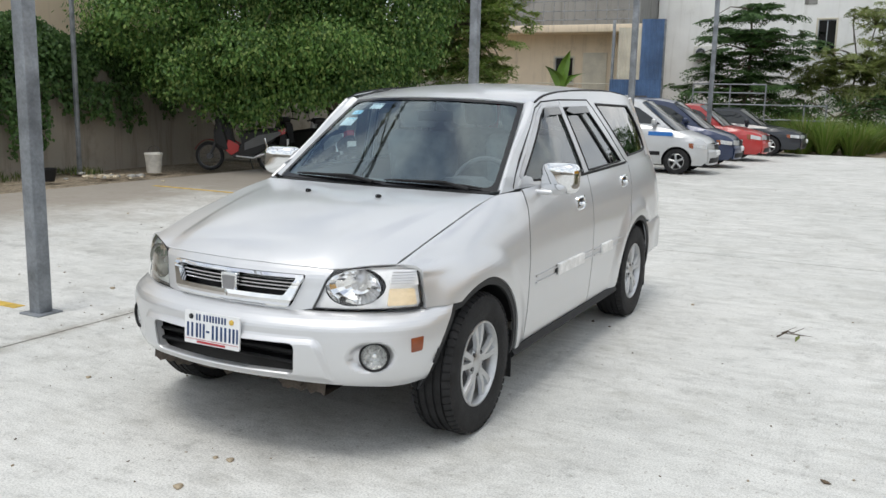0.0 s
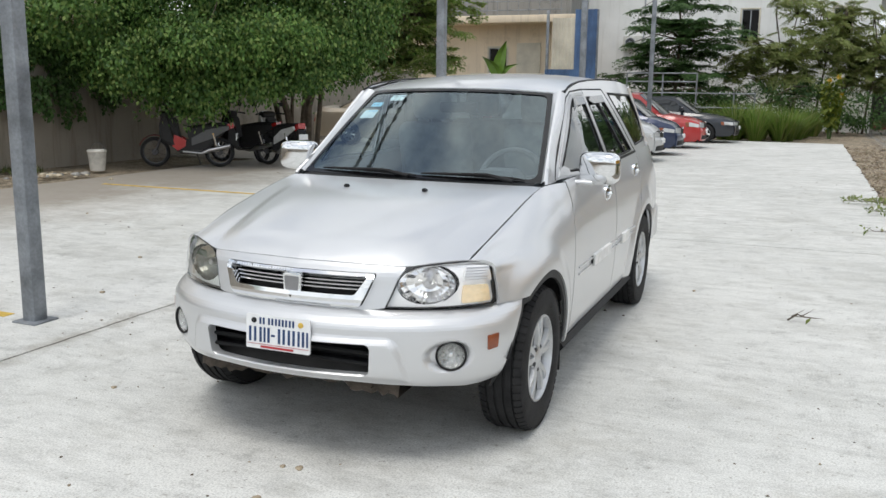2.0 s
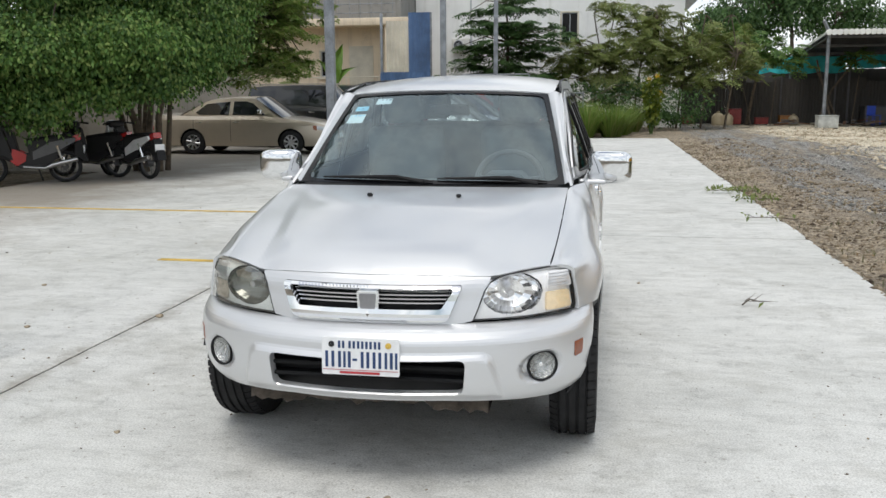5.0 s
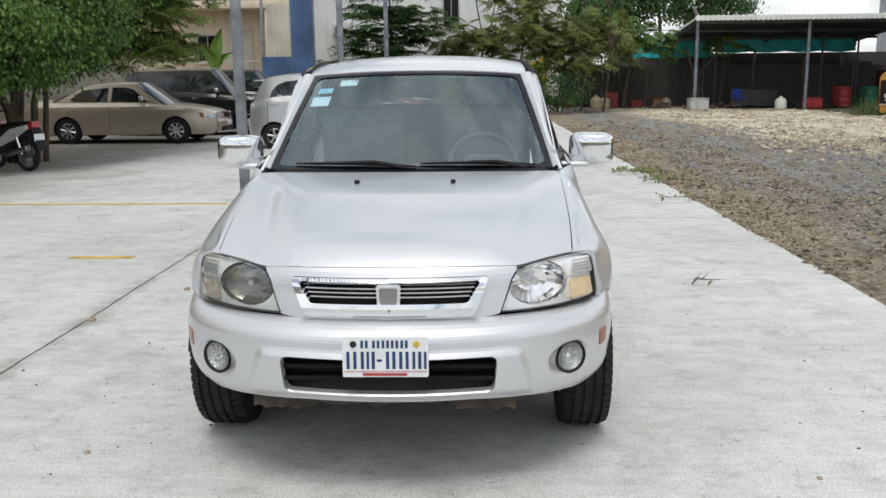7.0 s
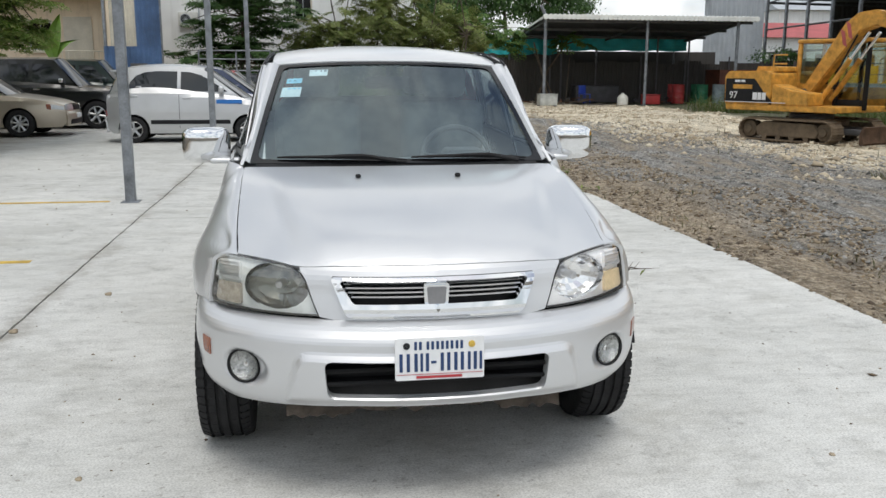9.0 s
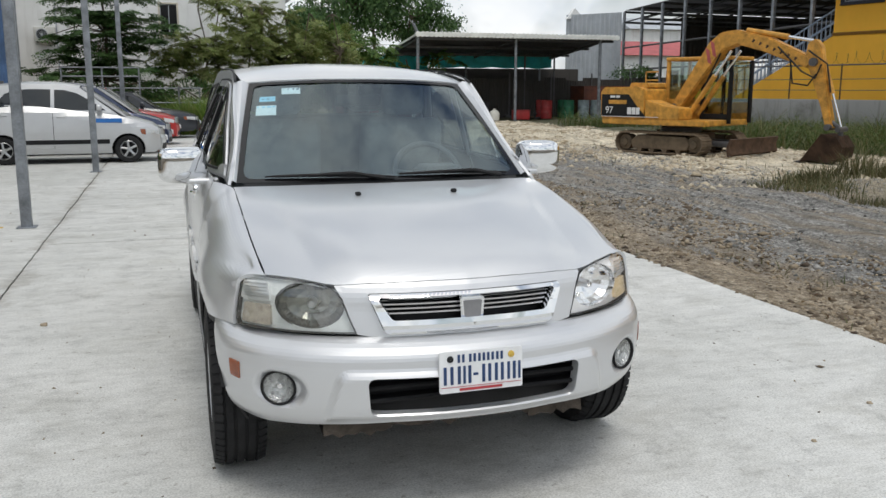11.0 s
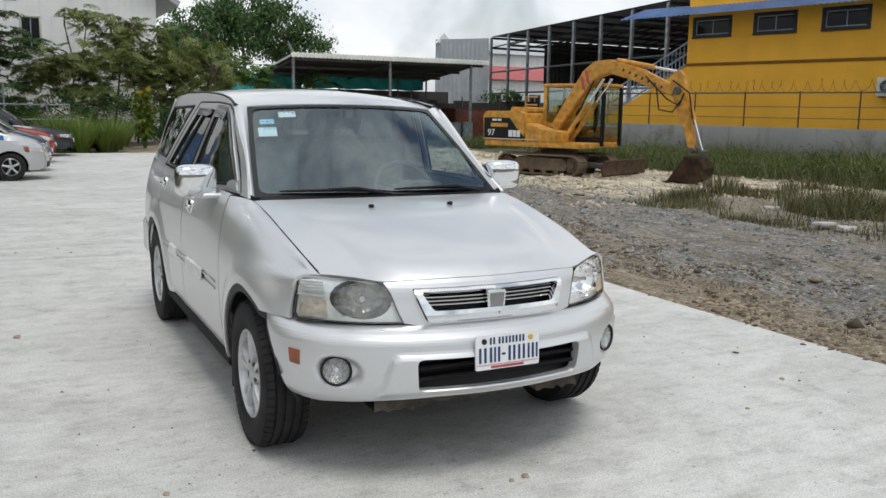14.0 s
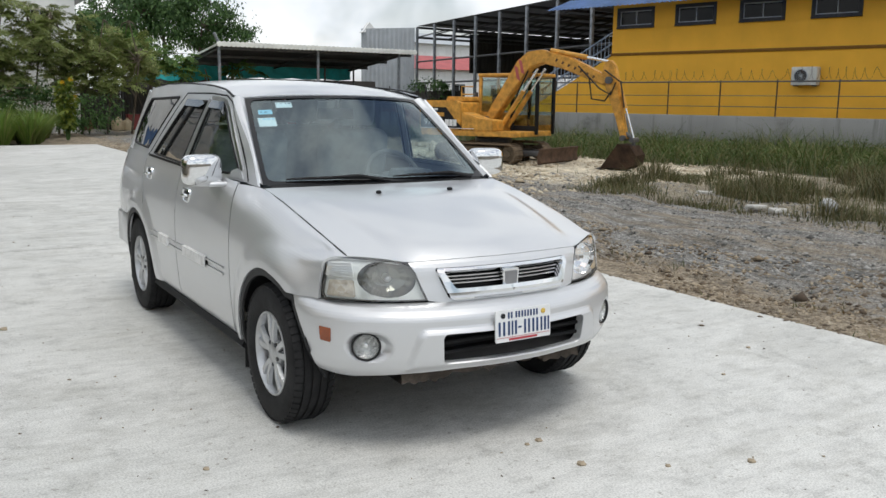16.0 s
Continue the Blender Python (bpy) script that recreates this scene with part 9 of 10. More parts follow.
FEATHER = [(-7.0, 17.2, 5.9, 2.6, 2.2, 0.8, 13000), (-7.2, 20.8, 6.2, 2.6, 2.2, 0.8, 12000), (-9.6, 18.8, 5.8, 1.6, 2.6, 0.8, 8000), (-6.5, 14.6, 3.1, 1.2, 1.2, 1.3, 13000), (-7.4, 14.4, 2.5, 1.1, 1.0, 0.9, 9000), (-6.0, 15.3, 3.5, 0.9, 1.0, 0.9, 8000), (-6.9, 15.6, 4.2, 1.5, 1.2, 1.0, 9000), (-6.1, 14.6, 2.2, 0.8, 0.7, 0.4, 4500), (-8.4, 14.4, 2.6, 1.2, 0.9, 0.8, 6000)]
tree("feathery_tree", "light green feathery tree beside the parked cars", (-9.6, 15.0, 0),
     [([(-9.6, 15.0, 0), (-9.4, 15.0, 1.4), (-8.4, 14.9, 2.7), (-6.6, 14.9, 3.3)], 0.08, 0.025), ([(-9.8, 15.2, 0), (-9.6, 15.2, 1.7), (-8.6, 15.2, 3.3), (-6.8, 15.4, 4.2)], 0.07, 0.03), ([(-9.9, 15.5, 0), (-9.7, 15.8, 2.2), (-8.8, 17.0, 4.4), (-7.4, 19.6, 5.9)], 0.09, 0.03)],
     FEATHER, 0.095, M_LEAF2, slim=0.4, limbs=140, seed=5, shell=0.35, spray=0.42)


def wall_vine():
    """Creeper over the wall top, with strands that hang down its face."""
    r = np.random.default_rng(11)
    t = thing("wall_creeper", "thick green creeper hanging over the garden wall", "creeper", pose(-11.5, 6, 0))
    n = 62000
    y = r.uniform(-3, 13.5, n)
    top = 2.72 + 0.12 * np.sin(y * 1.3) + 0.1 * np.sin(y * 3.7 + 1)
    low = 1.45 + 0.28 * np.sin(y * 2.1 + 2) + 0.25 * np.sin(y * 5.3)
    z = low + (top - low) * r.beta(1.6, 1.1, n)
    x = -11.45 + 0.45 * r.beta(1.4, 1.6, n) * np.sin(np.pi * np.clip((z - low) / (top - low + 0.3), 0.12, 1)) + 0.06 * r.normal(size=n)
    pts = [np.stack([x, y, z], 1)]
    bm = bmesh.new()
    for i in range(85):
        yy = r.uniform(-2, 9.5)
        ln = r.uniform(0.3, 1.4) * (1.0 if i % 3 else 0.6)
        p0 = np.array((-11.3 + r.uniform(0, 0.25), yy, 1.7))
        k = int(ln * 190)
        s = r.uniform(0, 1, k)
        pts.append(np.stack([p0[0] + 0.05 * r.normal(size=k), yy + 0.09 * np.sin(s * 4 + i) + 0.06 * r.normal(size=k), 1.7 - ln * s], 1))
        tube(bm, [(p0[0] + 11.5, yy - 6 + 0.09 * math.sin(q * 4 + i), 1.7 - ln * q) for q in (0, 0.33, 0.66, 1)], 0.006, 4, False)
    part("stems", bm, M_BARK, t)
    p = np.concatenate(pts) - np.array((-11.5, 6, 0))
    out = np.tile((1.0, 0, 0.0), (len(p), 1)) + r.normal(size=(len(p), 3)) * (0.1, 0.45, 0.2)
    leaf_mesh("leaves", p, 0.078, r, M_VINE, t, 0.5, 0.8, out, True)


wall_vine()

# trees before the white building
TIERS, rt = [], random.Random(8)
for lvl in range(10):
    z_, w_ = 1.3 + 0.42 * lvl, 3.0 - 0.22 * lvl + rt.uniform(-0.5, 0.5)
    lean_ = rt.uniform(-0.35, 0.35)
    for j in range(8 if lvl < 8 else 4):
        a_ = rt.uniform(0, 6.28)
        d_ = w_ * rt.uniform(0.25, 1.0)
        TIERS.append((-3.1 + lean_ + d_ * math.cos(a_), 32.9 + 0.7 * d_ * math.sin(a_), z_ + rt.uniform(-0.2, 0.2) + 0.08 * d_, 0.8, 0.6, 0.1, 800))
tree("tiered_tree", "dark green tree with flat tiers before the white wall", (-3.1, 33.2, 0), [([(-3.1, 33.2, 0), (-3.1, 33.1, 1.8), (-3.0, 33.0, 3.6), (-3.1, 33.0, 5.2)], 0.1, 0.03)], TIERS, 0.12, M_DARKLEAF, slim=0.5, limbs=60, seed=8, shell=0.2, spray=0.6, tilt=0.13)
DULL = [(1.5, 33.4, 2.0, 1.8, 1.0, 0.8, 2600), (4.6, 34.2, 2.1, 1.8, 1.0, 0.8, 2600), (-0.6, 33.4, 2.6, 1.0, 0.9, 1.0, 2000), (0.8, 33.5, 3.0, 1.6, 1.2, 1.3, 5000), (2.4, 33.8, 3.4, 1.5, 1.3, 1.4, 5000), (4.0, 34.2, 3.0, 1.5, 1.3, 1.5, 5500), (5.6, 35.0, 3.3, 1.6, 1.2, 1.2, 5000), (3.0, 34.4, 4.6, 1.6, 1.2, 0.6, 1800), (1.2, 33.8, 4.9, 1.2, 1.0, 0.6, 1200), (6.8, 36.0, 2.8, 1.2, 1.0, 0.9, 3000)]
tree("thin_trees", "grey-green thicket of thin trees by the white building", (3.0, 34.0, 0), [([(x, 34.0 + 0.1 * i, 0), (x + 0.1, 34.1, 1.5), (x + 0.3 * (-1) ** i, 34.1, 3.0), (x, 34.2, 4.6)], 0.05, 0.02) for i, x in enumerate((0.5, 1.3, 2.2, 3.1, 4.0, 5.0, 6.0))], [(*b[:6], int(b[6] * 3.0)) for b in DULL], 0.105, M_DULL, slim=0.45, limbs=190, seed=9, shell=0.15, spray=0.5, tilt=0.35)
LOW = [(0.0, 32.2, 1.0, 1.6, 0.8, 0.8, 3500), (2.2, 32.6, 1.0, 1.3, 0.8, 0.8, 3000), (-2.0, 31.6, 0.9, 1.6, 0.7, 0.8, 3500), (-4.4, 31.5, 1.0, 1.2, 0.6, 0.8, 2500), (4.0, 33.0, 0.9, 1.0, 0.7, 0.7, 1500)]
tree("undergrowth", "dark bushy undergrowth below the trees", (0, 32, 0), [([(0, 32.2, 0), (0.1, 32.2, 0.6), (0.3, 32.2, 1.1)], 0.03, 0.015)], LOW, 0.13, M_DARKLEAF, spread=0.25, limbs=20, category="bush", seed=10)
SHRUB = [(-10.6, 28.3, 1.3, 1.2, 0.8, 0.9, 5000), (-9.2, 28.6, 1.1, 0.9, 0.7, 0.75, 3500), (-7.9, 28.4, 0.95, 0.9, 0.6, 0.65, 3500), (-6.9, 28.6, 0.9, 0.7, 0.5, 0.6, 2000)]
tree("house_shrub", "yellow-green shrubs in front of the balcony house", (-9.2, 28.5, 0), [([(-9.2, 28.5, 0), (-9.2, 28.5, 0.5), (-9.1, 28.5, 1.0)], 0.04, 0.02), ([(-10.4, 28.4, 0), (-10.5, 28.4, 0.7), (-10.6, 28.3, 1.4)], 0.04, 0.02)], SHRUB, 0.12, M_LEAF2, slim=0.5, limbs=30, category="bush", seed=13, shell=0.3, spray=0.4)
BACK = [(9.5, 52, 6.2, 2.0, 1.5, 2.0, 5000), (12.0, 52, 7.0, 2.2, 1.6, 2.2, 6000), (14.6, 53, 6.6, 2.0, 1.5, 2.0, 5000), (16.5, 53, 5.0, 1.6, 1.4, 1.5, 3000), (7.6, 51, 5.0, 1.6, 1.3, 1.6, 3500)]
tree("tall_tree", "tall dark tree behind the shed", (12, 52, 0), [([(12, 52, 0), (12, 52, 3.5), (11.8, 52, 6.5)], 0.2, 0.06), ([(14, 53, 0), (14.2, 53, 3), (14.6, 53, 6)], 0.16, 0.05)], BACK, 0.22, M_DARKLEAF, slim=0.6, spread=0.4, limbs=60, seed=12, shingled=True)
SHEDT = [(7.9, 38.5, 3.3, 1.3, 1.0, 0.9, 4500), (9.0, 37.6, 3.0, 1.1, 0.9, 0.8, 3500), (6.6, 38.6, 3.7, 1.4, 1.0, 0.9, 4500), (12.2, 38.6, 2.9, 0.9, 0.7, 0.5, 1500)]
tree("shed_tree", "dark green tree leaning over the end of the shed", (7.6, 39.2, 0), [([(7.6, 39.2, 0), (7.8, 39.0, 1.5), (8.0, 38.6, 3.0)], 0.09, 0.04), ([(10.6, 38.9, 0), (11.2, 38.8, 1.6), (12.0, 38.6, 2.8)], 0.06, 0.03)], SHEDT, 0.15, M_LEAF, slim=0.42, limbs=40, seed=14, shell=0.3, spray=0.55)
HEDGE = [(24.2, 40.5, 2.0, 1.2, 0.9, 0.7, 2500)]
tree("creeper_bush", "green creeper bush on the boundary wall", (24.2, 40.5, 0), [([(24.2, 40.5, 0), (24.2, 40.5, 1.0), (24.2, 40.5, 1.9)], 0.05, 0.02)], HEDGE, 0.14, M_DARKLEAF, limbs=12, category="bush", seed=15)


def blades(name, label, pts, h, w, mat, seed, lean=0.35, kind="stuff", category="grass", dirs=None):
    """Grass as single bent blades."""
    r = np.random.default_rng(seed)
    n = len(pts)
    a = r.uniform(0, 2 * np.pi, n) if dirs is None else dirs
    d = np.stack([np.cos(a), np.sin(a), np.zeros(n)], 1)
    s = np.stack([-np.sin(a), np.cos(a), np.zeros(n)], 1)
    hh = (h * r.uniform(0.45, 1.2, n))[:, None]
    ln = (lean * r.uniform(0.2, 1.6, n))[:, None] * hh
    ww = w * r.uniform(0.6, 1.3, n)[:, None]
    up = np.array((0, 0, 1.0))
    b0, b1 = pts - s * ww, pts + s * ww
    m0, m1 = pts + up * hh * 0.6 + d * ln * 0.35 - s * ww * 0.8, pts + up * hh * 0.6 + d * ln * 0.35 + s * ww * 0.8
    tip = pts + up * hh + d * ln
    co = np.stack([b0, b1, m1, m0, tip], 1).reshape(-1, 3)
    k = (np.arange(n) * 5)[:, None]
    f = np.concatenate([k + (0, 1, 2), k + (0, 2, 3), k + (3, 2, 4)], 1).reshape(-1, 3)
    return tagged(quick_mesh(name, co, f, mat), label, category, kind=kind)


def scatter(seed, n, x0, x1, y0, y1, z=0.0, patch=0.5, cut=0.0):
    """Points over a stretch of ground, thinned by a patchy noise."""
    r = np.random.default_rng(seed)
    out = []
    while len(out) < n:
        x, y = r.uniform(x0, x1), r.uniform(y0, y1)
        if noise.noise((x * patch, y * patch, seed)) > cut + r.normal() * 0.15:
            out.append((x, y, z - 0.03))
    out = np.array(out)
    out[:, 2] += np.where(out[:, 0] > 3.06, terrain(out), 0.0)
    return out


def wall_side(p):
    """Distance of a place in front of the boundary wall."""
    return (FP.x + FN.x * 1.6 - p[:, 0]) * -FN.x + (FP.y + FN.y * 1.6 - p[:, 1]) * -FN.y


g = scatter(21, 52000, 11.0, 24, 2, 30, 0, 0.4, -0.25)
d_ = wall_side(g)
g, d_ = g[(g[:, 1] < 17.5) | (d_ < 2.6)], d_[(g[:, 1] < 17.5) | (d_ < 2.6)]
g = g[(d_ > 0.1) & (d_ < 7.2) & ~((g[:, 1] > 9.5) & (g[:, 0] < 12.6))]
hg = np.array([0.22 + 0.8 * max(0.0, noise.noise((p[0] * 1.3, p[1] * 1.3, 2)) + 0.4) for p in g])
blades("grass_field", "tall green grass along the boundary wall", g, hg, 0.009, M_FIELD, 22, 1.3)
k_ = np.random.default_rng(61).choice(len(g), 5200, replace=False)
wp = np.repeat(g[k_], 3, 0) + np.random.default_rng(62).normal(size=(15600, 3)) * (0.12, 0.12, 0.12) + (0, 0, 0.3)
tagged(leaf_mesh("weed_leaves", wp, 0.085, np.random.default_rng(63), M_FIELD, None, -0.2, 0.5), "broad-leaved weeds among the grass", "weeds", kind="stuff")
dg = scatter(23, 17000, 7.9, 13.5, 0.2, 9.0, 0, 0.6, 0.02)
hd = np.array([0.12 + 0.62 * max(0.0, noise.noise((p[0] * 0.9, p[1] * 0.9, 5)) + 0.35) * smooth01(7.9, 9.4, p[0]) for p in dg])
blades("dry_grass", "straggly olive grass beside the track", dg, hd, 0.007, M_DRYGRASS, 24, 0.7)
blades("weeds", "low weeds on the sand", scatter(25, 350, 7.0, 13, 8, 34, 0, 0.9, 0.25), 0.16, 0.008, M_DRYGRASS, 26)


def tussocks(seed, n, per, x0, x1, y0, y1, h):
    """Grass in fountains: blades fan out from the middle of each tuft."""
    r = np.random.default_rng(seed)
    pts, dirs, hs = [], [], []
    for _ in range(n):
        c = (r.uniform(x0, x1), r.uniform(y0, y1))
        a = r.uniform(0, 2 * np.pi, per)
        q = 0.22 * np.sqrt(r.uniform(0, 1, per))
        pts.append(np.stack([c[0] + q * np.cos(a), c[1] + q * np.sin(a), np.full(per, -0.03)], 1))
        dirs.append(a)
        hs.append(np.full(per, h * r.uniform(0.55, 1.25)))
    return np.concatenate(pts), np.concatenate(dirs), np.concatenate(hs)


for seed, n_, box_, h_ in ((27, 17, (-0.7, 1.9, 27.0, 29.6), 1.0), (29, 22, (-4.4, 2.2, 29.2, 32.5), 0.95)):
    p_, d_, h_ = tussocks(seed, n_, 330, *box_, h_)
    blades("long_grass", "bright green tufts of long grass behind the slab", p_, h_, 0.013, M_GRASS, seed + 1, 0.75, dirs=d_)
blades("edge_weeds", "dry weeds along the edge of the slab", scatter(31, 600, 3.05, 4.3, -2, 24, 0, 1.3, 0.22), 0.09, 0.006, M_DRYGRASS, 32, 0.9)
blades("wall_weeds", "small green weeds below the garden wall", scatter(33, 900, -11.4, -10.5, -1, 8, 0.02, 1.1, 0.1), 0.12, 0.01, M_FIELD, 34, 0.7)


def flower_plant():
    t = thing("flowering_plant", "tall green plant with yellow flowers", "plant", pose(2.7, 29.4, 0))
    r = np.random.default_rng(40)
    pts, heads = [], []
    for i in range(6):
        a = i * 1.05
        top = Vector((0.28 * math.cos(a), 0.28 * math.sin(a), 1.5 + 0.12 * i))
        bm = bmesh.new()
        tube(bm, [(0.04 * math.cos(a), 0.04 * math.sin(a), 0), top * 0.5 + Vector((0, 0, 0.05)), top], [0.02, 0.014, 0.008], 6)
        part("stem", bm, M_VINE, t)
        s = r.uniform(0.25, 1, 130)[:, None]
        pts.append(np.array(top) * s + 0.06 * r.normal(size=(130, 3)))
        if i % 2 == 0 or i == 5:
            heads.append(top)
    p = np.concatenate(pts)
    leaf_mesh("leaves", p, 0.2, r, leafy("bright leaves", [(0.08, 0.14, 0.02), (0.16, 0.22, 0.03), (0.24, 0.27, 0.04)]), t, 0.3, 0.5)
    for c in heads:
        bm = bmesh.new()
        for j in range(10):
            b = 2 * math.pi * j / 10
            v = [bm.verts.new(c + Vector(q)) for q in ((0, 0, 0), (0.06 * math.cos(b - 0.25), -0.02, 0.06 * math.sin(b - 0.25)), (0.11 * math.cos(b), -0.04, 0.11 * math.sin(b)), (0.06 * math.cos(b + 0.25), -0.02, 0.06 * math.sin(b + 0.25)))]
            bm.faces.new(v)
        part("flower", bm, M_FLOWER, t)


flower_plant()


def banana_plant():
    t = thing("banana_plant", "young banana plant with broad upright leaves", "plant", pose(-8.8, 27.3, 0))
    bm = bmesh.new()
    tube(bm, [(0, 0, 0), (0, 0, 1.0), (0.05, 0, 1.9)], [0.13, 0.1, 0.06], 10)
    part("stem", bm, plain("banana stem", (0.16, 0.2, 0.07), 0.6), t)
    mt = plain("banana leaf", (0.13, 0.24, 0.03), 0.4, 0, 0.25, 4)
    for ax, ay, ln in ((0.35, 0.0, 1.7), (-0.6, -0.2, 1.3), (0.9, 0.3, 1.2), (-0.2, 0.6, 1.3)):
        bm = bmesh.new()
        rows = []
        for i in range(11):
            s = i / 10
            c = Vector((0.05 + ax * s * s * 0.9, ay * s * s, 1.8 + ln * s * (1 - 0.35 * s * (abs(ax) + abs(ay)))))
            w = 0.22 * math.sin(math.pi * min(1, 0.12 + 0.88 * s)) + 0.01
            rows.append([bm.verts.new(c + Vector((-w, -0.05, 0.0))), bm.verts.new(c + Vector((0, 0.03, 0))), bm.verts.new(c + Vector((w, -0.05, 0)))])
        for a, b in zip(rows, rows[1:]):
            for j in range(2):
                bm.faces.new((a[j], a[j + 1], b[j + 1], b[j]))
        part("leaf", bm, mt, t)


banana_plant()


# ---- loose stones, litter and small things ----
def pebbles(name, label, pts, size, mat, seed):
    """Small faceted stones lying on the ground."""
    r = np.random.default_rng(seed)
    n = len(pts)
    base = np.array([(1, 0, 0), (0, 1, 0), (-1, 0, 0), (0, -1, 0), (0, 0, 1), (0, 0, -0.4)])
    sc = size * r.lognormal(0, 0.45, n)[:, None, None] * r.uniform(0.6, 1.3, (n, 1, 3)) * (1, 1, 0.6)
    a = r.uniform(0, 6.28, n)
    rot = np.stack([np.stack([np.cos(a), -np.sin(a), 0 * a], 1), np.stack([np.sin(a), np.cos(a), 0 * a], 1), np.stack([0 * a, 0 * a, 1 + 0 * a], 1)], 1)
    v = np.einsum("nij,nkj->nki", rot, (base + r.normal(size=(n, 6, 3)) * 0.18) * sc) + pts[:, None]
    f = np.array([(0, 1, 4), (1, 2, 4), (2, 3, 4), (3, 0, 4), (1, 0, 5), (2, 1, 5), (3, 2, 5), (0, 3, 5)])
    faces = (np.arange(n)[:, None, None] * 6 + f).reshape(-1, 3)
    return tagged(quick_mesh(name, v.reshape(-1, 3), faces, mat), label, "stones", kind="stuff")


def stony(name, colors):
    m, n, l, b = shader(name, 0.9)
    gm = n.new("ShaderNodeNewGeometry")
    c = tex_ramp(n, l, gm.outputs["Random Per Island"], [(i / (len(colors) - 1), k) for i, k in enumerate(colors)])
    l.new(tex_mix(n, l, 1.0, c, tex_ramp(n, l, tex_noise(n, l, 40.0), [(0.3, 0.75), (0.7, 1.05)]), "MULTIPLY"), b.inputs["Base Color"])
    return m


M_GRIT = stony("grey stones", [(0.06, 0.06, 0.056), (0.17, 0.17, 0.16), (0.28, 0.275, 0.26), (0.42, 0.41, 0.385)])
M_CLOD = stony("brown clods", [(0.07, 0.05, 0.035), (0.16, 0.12, 0.08), (0.3, 0.24, 0.16), (0.45, 0.38, 0.28)])
M_SANDC = stony("sandy lumps", [(0.3, 0.24, 0.16), (0.5, 0.42, 0.3), (0.62, 0.55, 0.42)])
pebbles("gravel", "loose grey gravel on the track", scatter(51, 42000, 4.2, 10, -4, 22, 0.026, 0.7, -0.2), 0.017, M_GRIT, 52)
pebbles("edge_litter", "brown clods and litter along the slab", scatter(53, 22000, 3.02, 5.4, -4, 26, 0.028, 1.0, -0.15), 0.018, M_CLOD, 54)
pebbles("sand_lumps", "pale lumps of dug sand", scatter(55, 9000, 6.5, 15, 8, 35, 0.026, 0.5, 0.0), 0.042, M_SANDC, 56)
pebbles("slab_grit", "small dark grit scattered on the concrete", scatter(57, 900, -7, 3, -3.4, 14, 0.031, 0.6, -0.1), 0.006, M_CLOD, 58)
litter_pts = scatter(59, 1300, 3.08, 4.8, -3, 24, 0.032, 1.2, 0.0)
rl = np.random.default_rng(60)
tagged(leaf_mesh("fallen_leaves", litter_pts, 0.04, rl, leafy("dead leaves", [(0.1, 0.06, 0.03), (0.2, 0.13, 0.06), (0.3, 0.22, 0.12)]), None, 0.0, 0.45), "dry brown leaves along the slab", "leaves", kind="stuff")


def clod(x, y, s, label="small dark clod lying on the concrete", mat=None):
    bm = bmesh.new()
    bmesh.ops.create_icosphere(bm, subdivisions=2, radius=s)
    for v in bm.verts:
        v.co *= 1 + 0.45 * noise.noise(v.co * (1.6 / s))
        v.co.z = max(v.co.z * 0.55, -0.25 * s)
    tagged(part("clod", bm, mat or M_CLOD), label, "clod", group="clods").location = (x, y, 0.25 * s)


for x, y, s in ((0.094, -0.85, 0.017), (-1.8, 2.43, 0.025), (0.09, -1.15, 0.02), (0.02, -0.86, 0.012), (0.75, -1.5, 0.018), (1.62, -0.6, 0.012), (-2.15, 1.6, 0.028), (-2.9, 1.2, 0.02), (-3.6, 2.4, 0.02), (1.2, 3.2, 0.015), (-1.3, -0.4, 0.014), (0.4, -1.35, 0.012), (2.2, -0.3, 0.014)):
    clod(x, y, s)


def twig(x, y, yaw, n=26, spread=0.5, label="broken leafy twig lying at the slab edge"):
    t = thing("twig", label, "twig", pose(x, y, 0.01, 0, 0, yaw))
    r = np.random.default_rng(int(abs(x * 100) + n))
    bm = bmesh.new()
    tube(bm, [(0, 0, 0.01), (spread * 0.5, 0.05, 0.04), (spread, 0, 0.03)], [0.007, 0.005, 0.002], 5)
    for i in range(4):
        s = 0.2 + 0.2 * i
        tube(bm, [(spread * s, 0.03, 0.03), (spread * s + 0.1, 0.12 * (-1) ** i, 0.06)], [0.004, 0.001], 4)
    part("stem", bm, M_BARK, t)
    s = r.uniform(0.1, 1, n)[:, None]
    p = np.concatenate([s * spread, 0.1 * r.normal(size=(n, 1)), 0.04 + 0.03 * r.uniform(size=(n, 1))], 1)
    leaf_mesh("leaves", p, 0.07, r, M_DULL, t, 0.0, 0.45)


twig(1.9, 2.5, 10, 1, 0.14, "dry twig lying on the concrete")
twig(3.35, 10.0, 190, 150, 0.9)
twig(3.4, 9.0, 200, 120, 0.7)
twig(3.2, 7.0, 185, 24, 0.6)


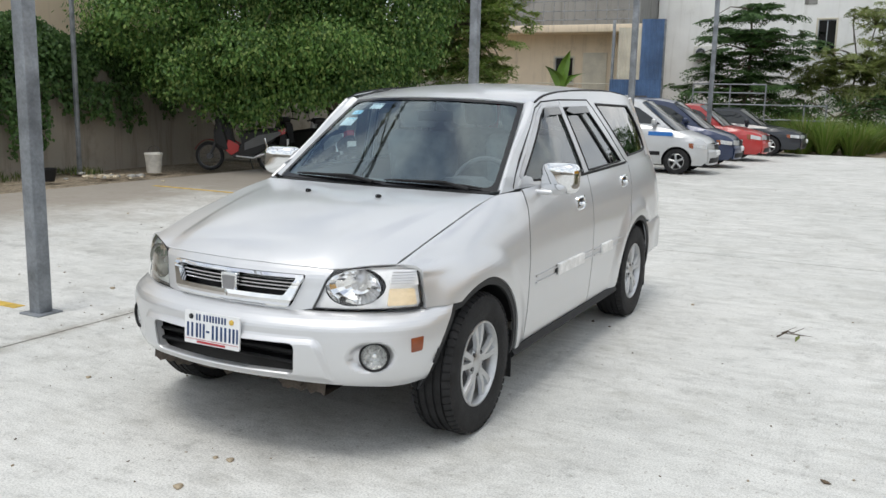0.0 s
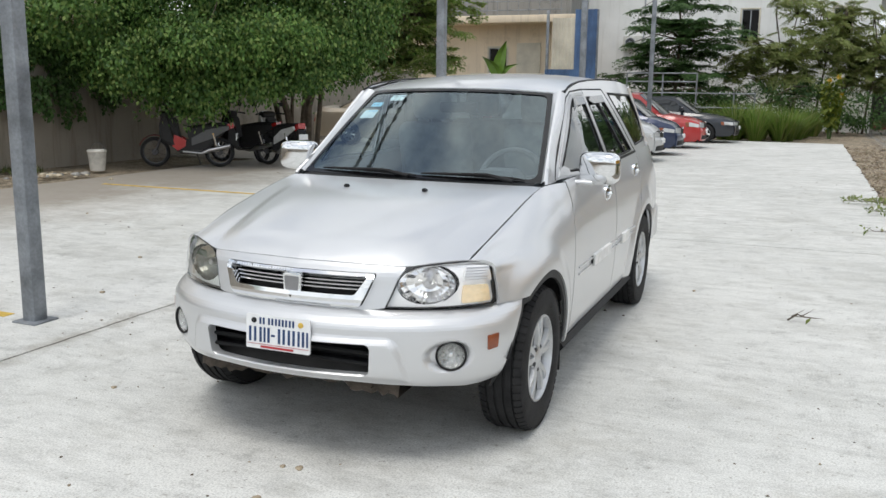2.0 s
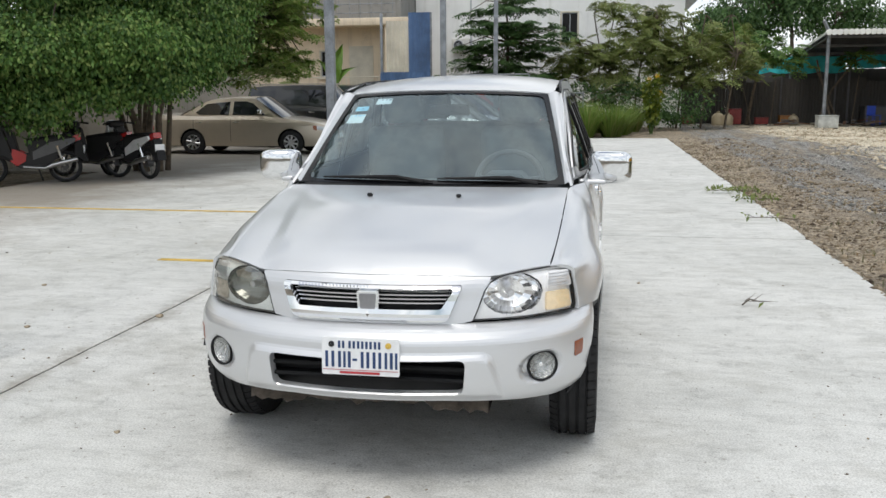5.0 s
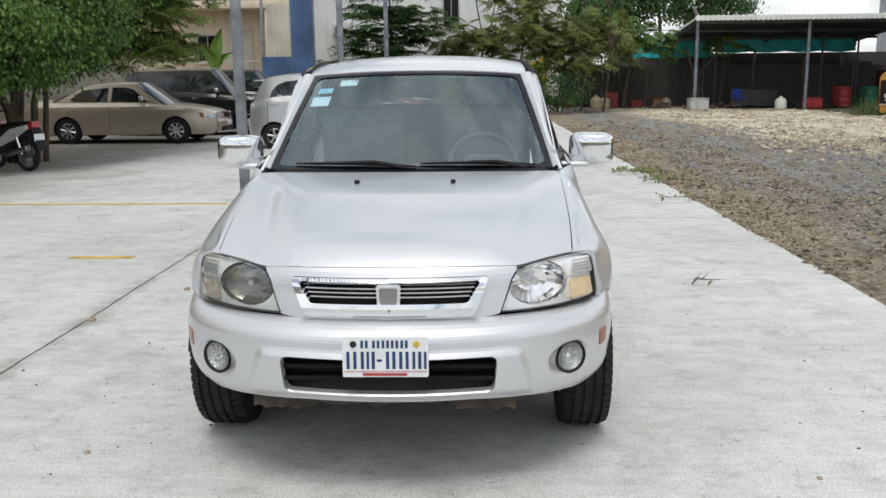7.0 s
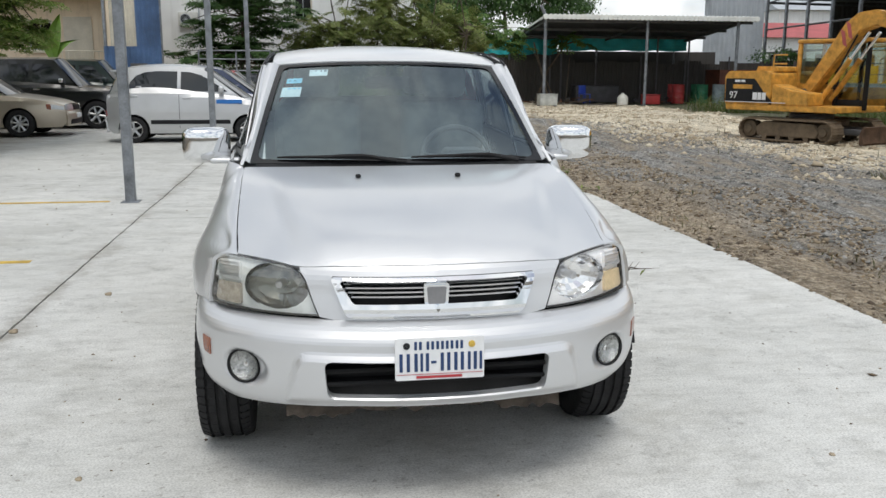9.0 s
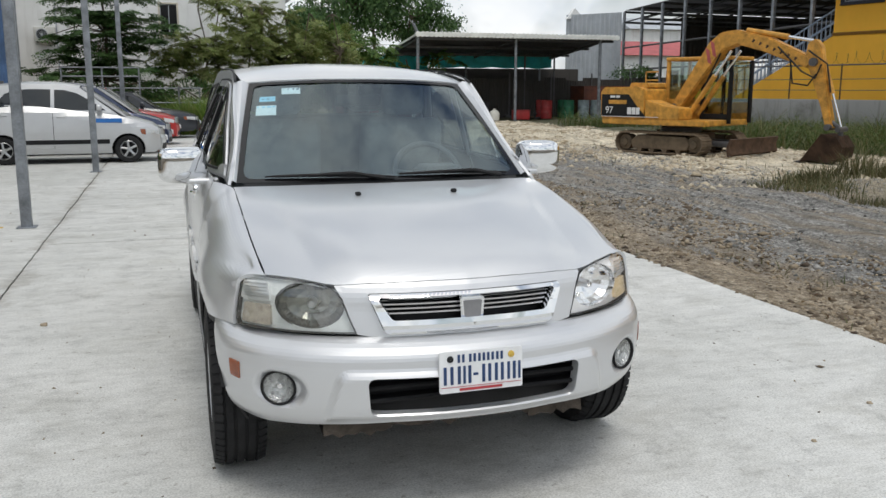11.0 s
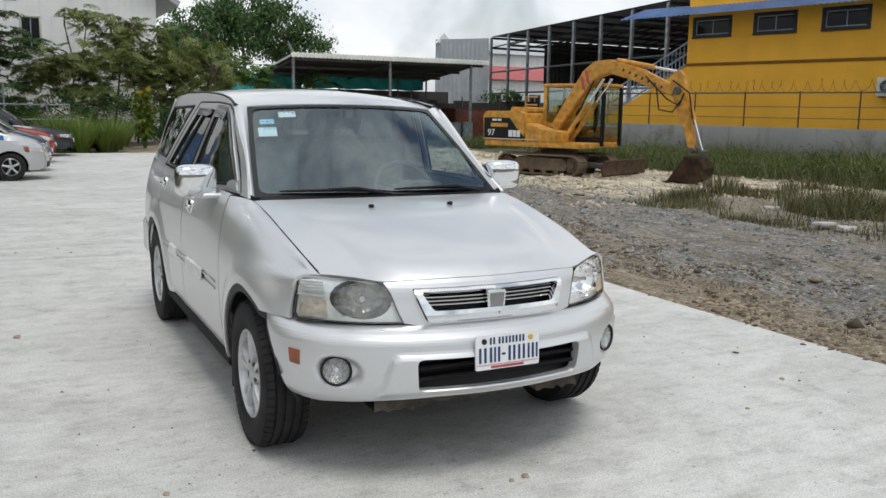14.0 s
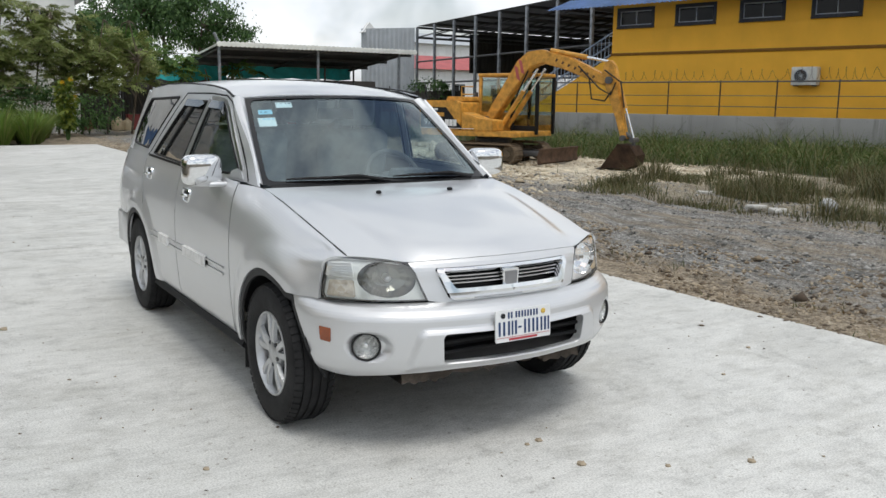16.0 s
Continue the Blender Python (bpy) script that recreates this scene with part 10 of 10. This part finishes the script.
def white_bucket():
    t = thing("paint_bucket", "dirty white plastic bucket by the wall", "bucket", pose(-10.0, 8.55, 0))
    bm = bmesh.new()
    lathe(bm, [(0.0, 0.001), (0.0, 0.13), (0.02, 0.135), (0.33, 0.16), (0.34, 0.172), (0.37, 0.172), (0.38, 0.165), (0.37, 0.155), (0.05, 0.125)], 26, "z")
    bmesh.ops.recalc_face_normals(bm, faces=bm.faces)
    part("pail", bm, plain("dirty white plastic", (0.62, 0.6, 0.55), 0.5, 0, 0.25, 6), t)
    bm = bmesh.new()
    tube(bm, [(0.17 * math.cos(a), 0.02, 0.35 + 0.16 * math.sin(a)) for a in np.linspace(0, math.pi, 13)], 0.005, 5)
    part("handle", bm, M_STEEL, t)


white_bucket()


def flower_pot(x, y):
    t = thing("flower_pot", "small dark plastic pot by the wall", "pot", pose(x, y, 0))
    bm = bmesh.new()
    lathe(bm, [(0.0, 0.001), (0.0, 0.09), (0.2, 0.14), (0.22, 0.14), (0.22, 0.12), (0.05, 0.08)], 20, "z")
    bmesh.ops.recalc_face_normals(bm, faces=bm.faces)
    part("pot", bm, M_BLACK, t)


flower_pot(-10.1, 6.3)
rr_ = random.Random(9)
for i in range(34):
    clod(-9.9 + rr_.gauss(0, 0.35), 7.5 + rr_.gauss(0, 0.35), rr_.uniform(0.03, 0.085), "lump of pale rubble heaped by the wall", (M_GRIT, M_CLOD, M_SANDC)[i % 3])
for x, y, w in ((8.4, 4.6, 0.17), (8.3, 4.15, 0.12), (8.6, 2.4, 0.14), (8.2, 1.3, 0.18), (9.3, 6.4, 0.12)):
    bm = bmesh.new()
    box(bm, (-w, -0.08, -0.02), (w, 0.1, 0.04), 0.02)
    for v in bm.verts:
        v.co += 0.03 * noise.noise_vector(v.co * 6)
    ob = tagged(part("foam_piece", bm, plain("weathered white foam", (0.5, 0.49, 0.46), 0.8)), "weathered white foam scrap beside the dry grass", "scrap", group="foam scraps")
    ob.location, ob.rotation_euler = (x, y, 0.02), (0, 0.05, x * 3)


def dumped_bag(x, y):
    bm = bmesh.new()
    bmesh.ops.create_icosphere(bm, subdivisions=3, radius=0.15)
    for v in bm.verts:
        v.co *= 1 + 0.35 * noise.noise(v.co * 5)
        v.co.z = max(0.0, v.co.z * 0.8 + 0.08)
    tagged(part("plastic_bag", bm, plain("grey plastic bag", (0.4, 0.41, 0.42), 0.35, 0, 0.3, 9)), "crumpled grey plastic bag in the grass", "bag").location = (x, y, 0)


dumped_bag(9.1, 3.9)
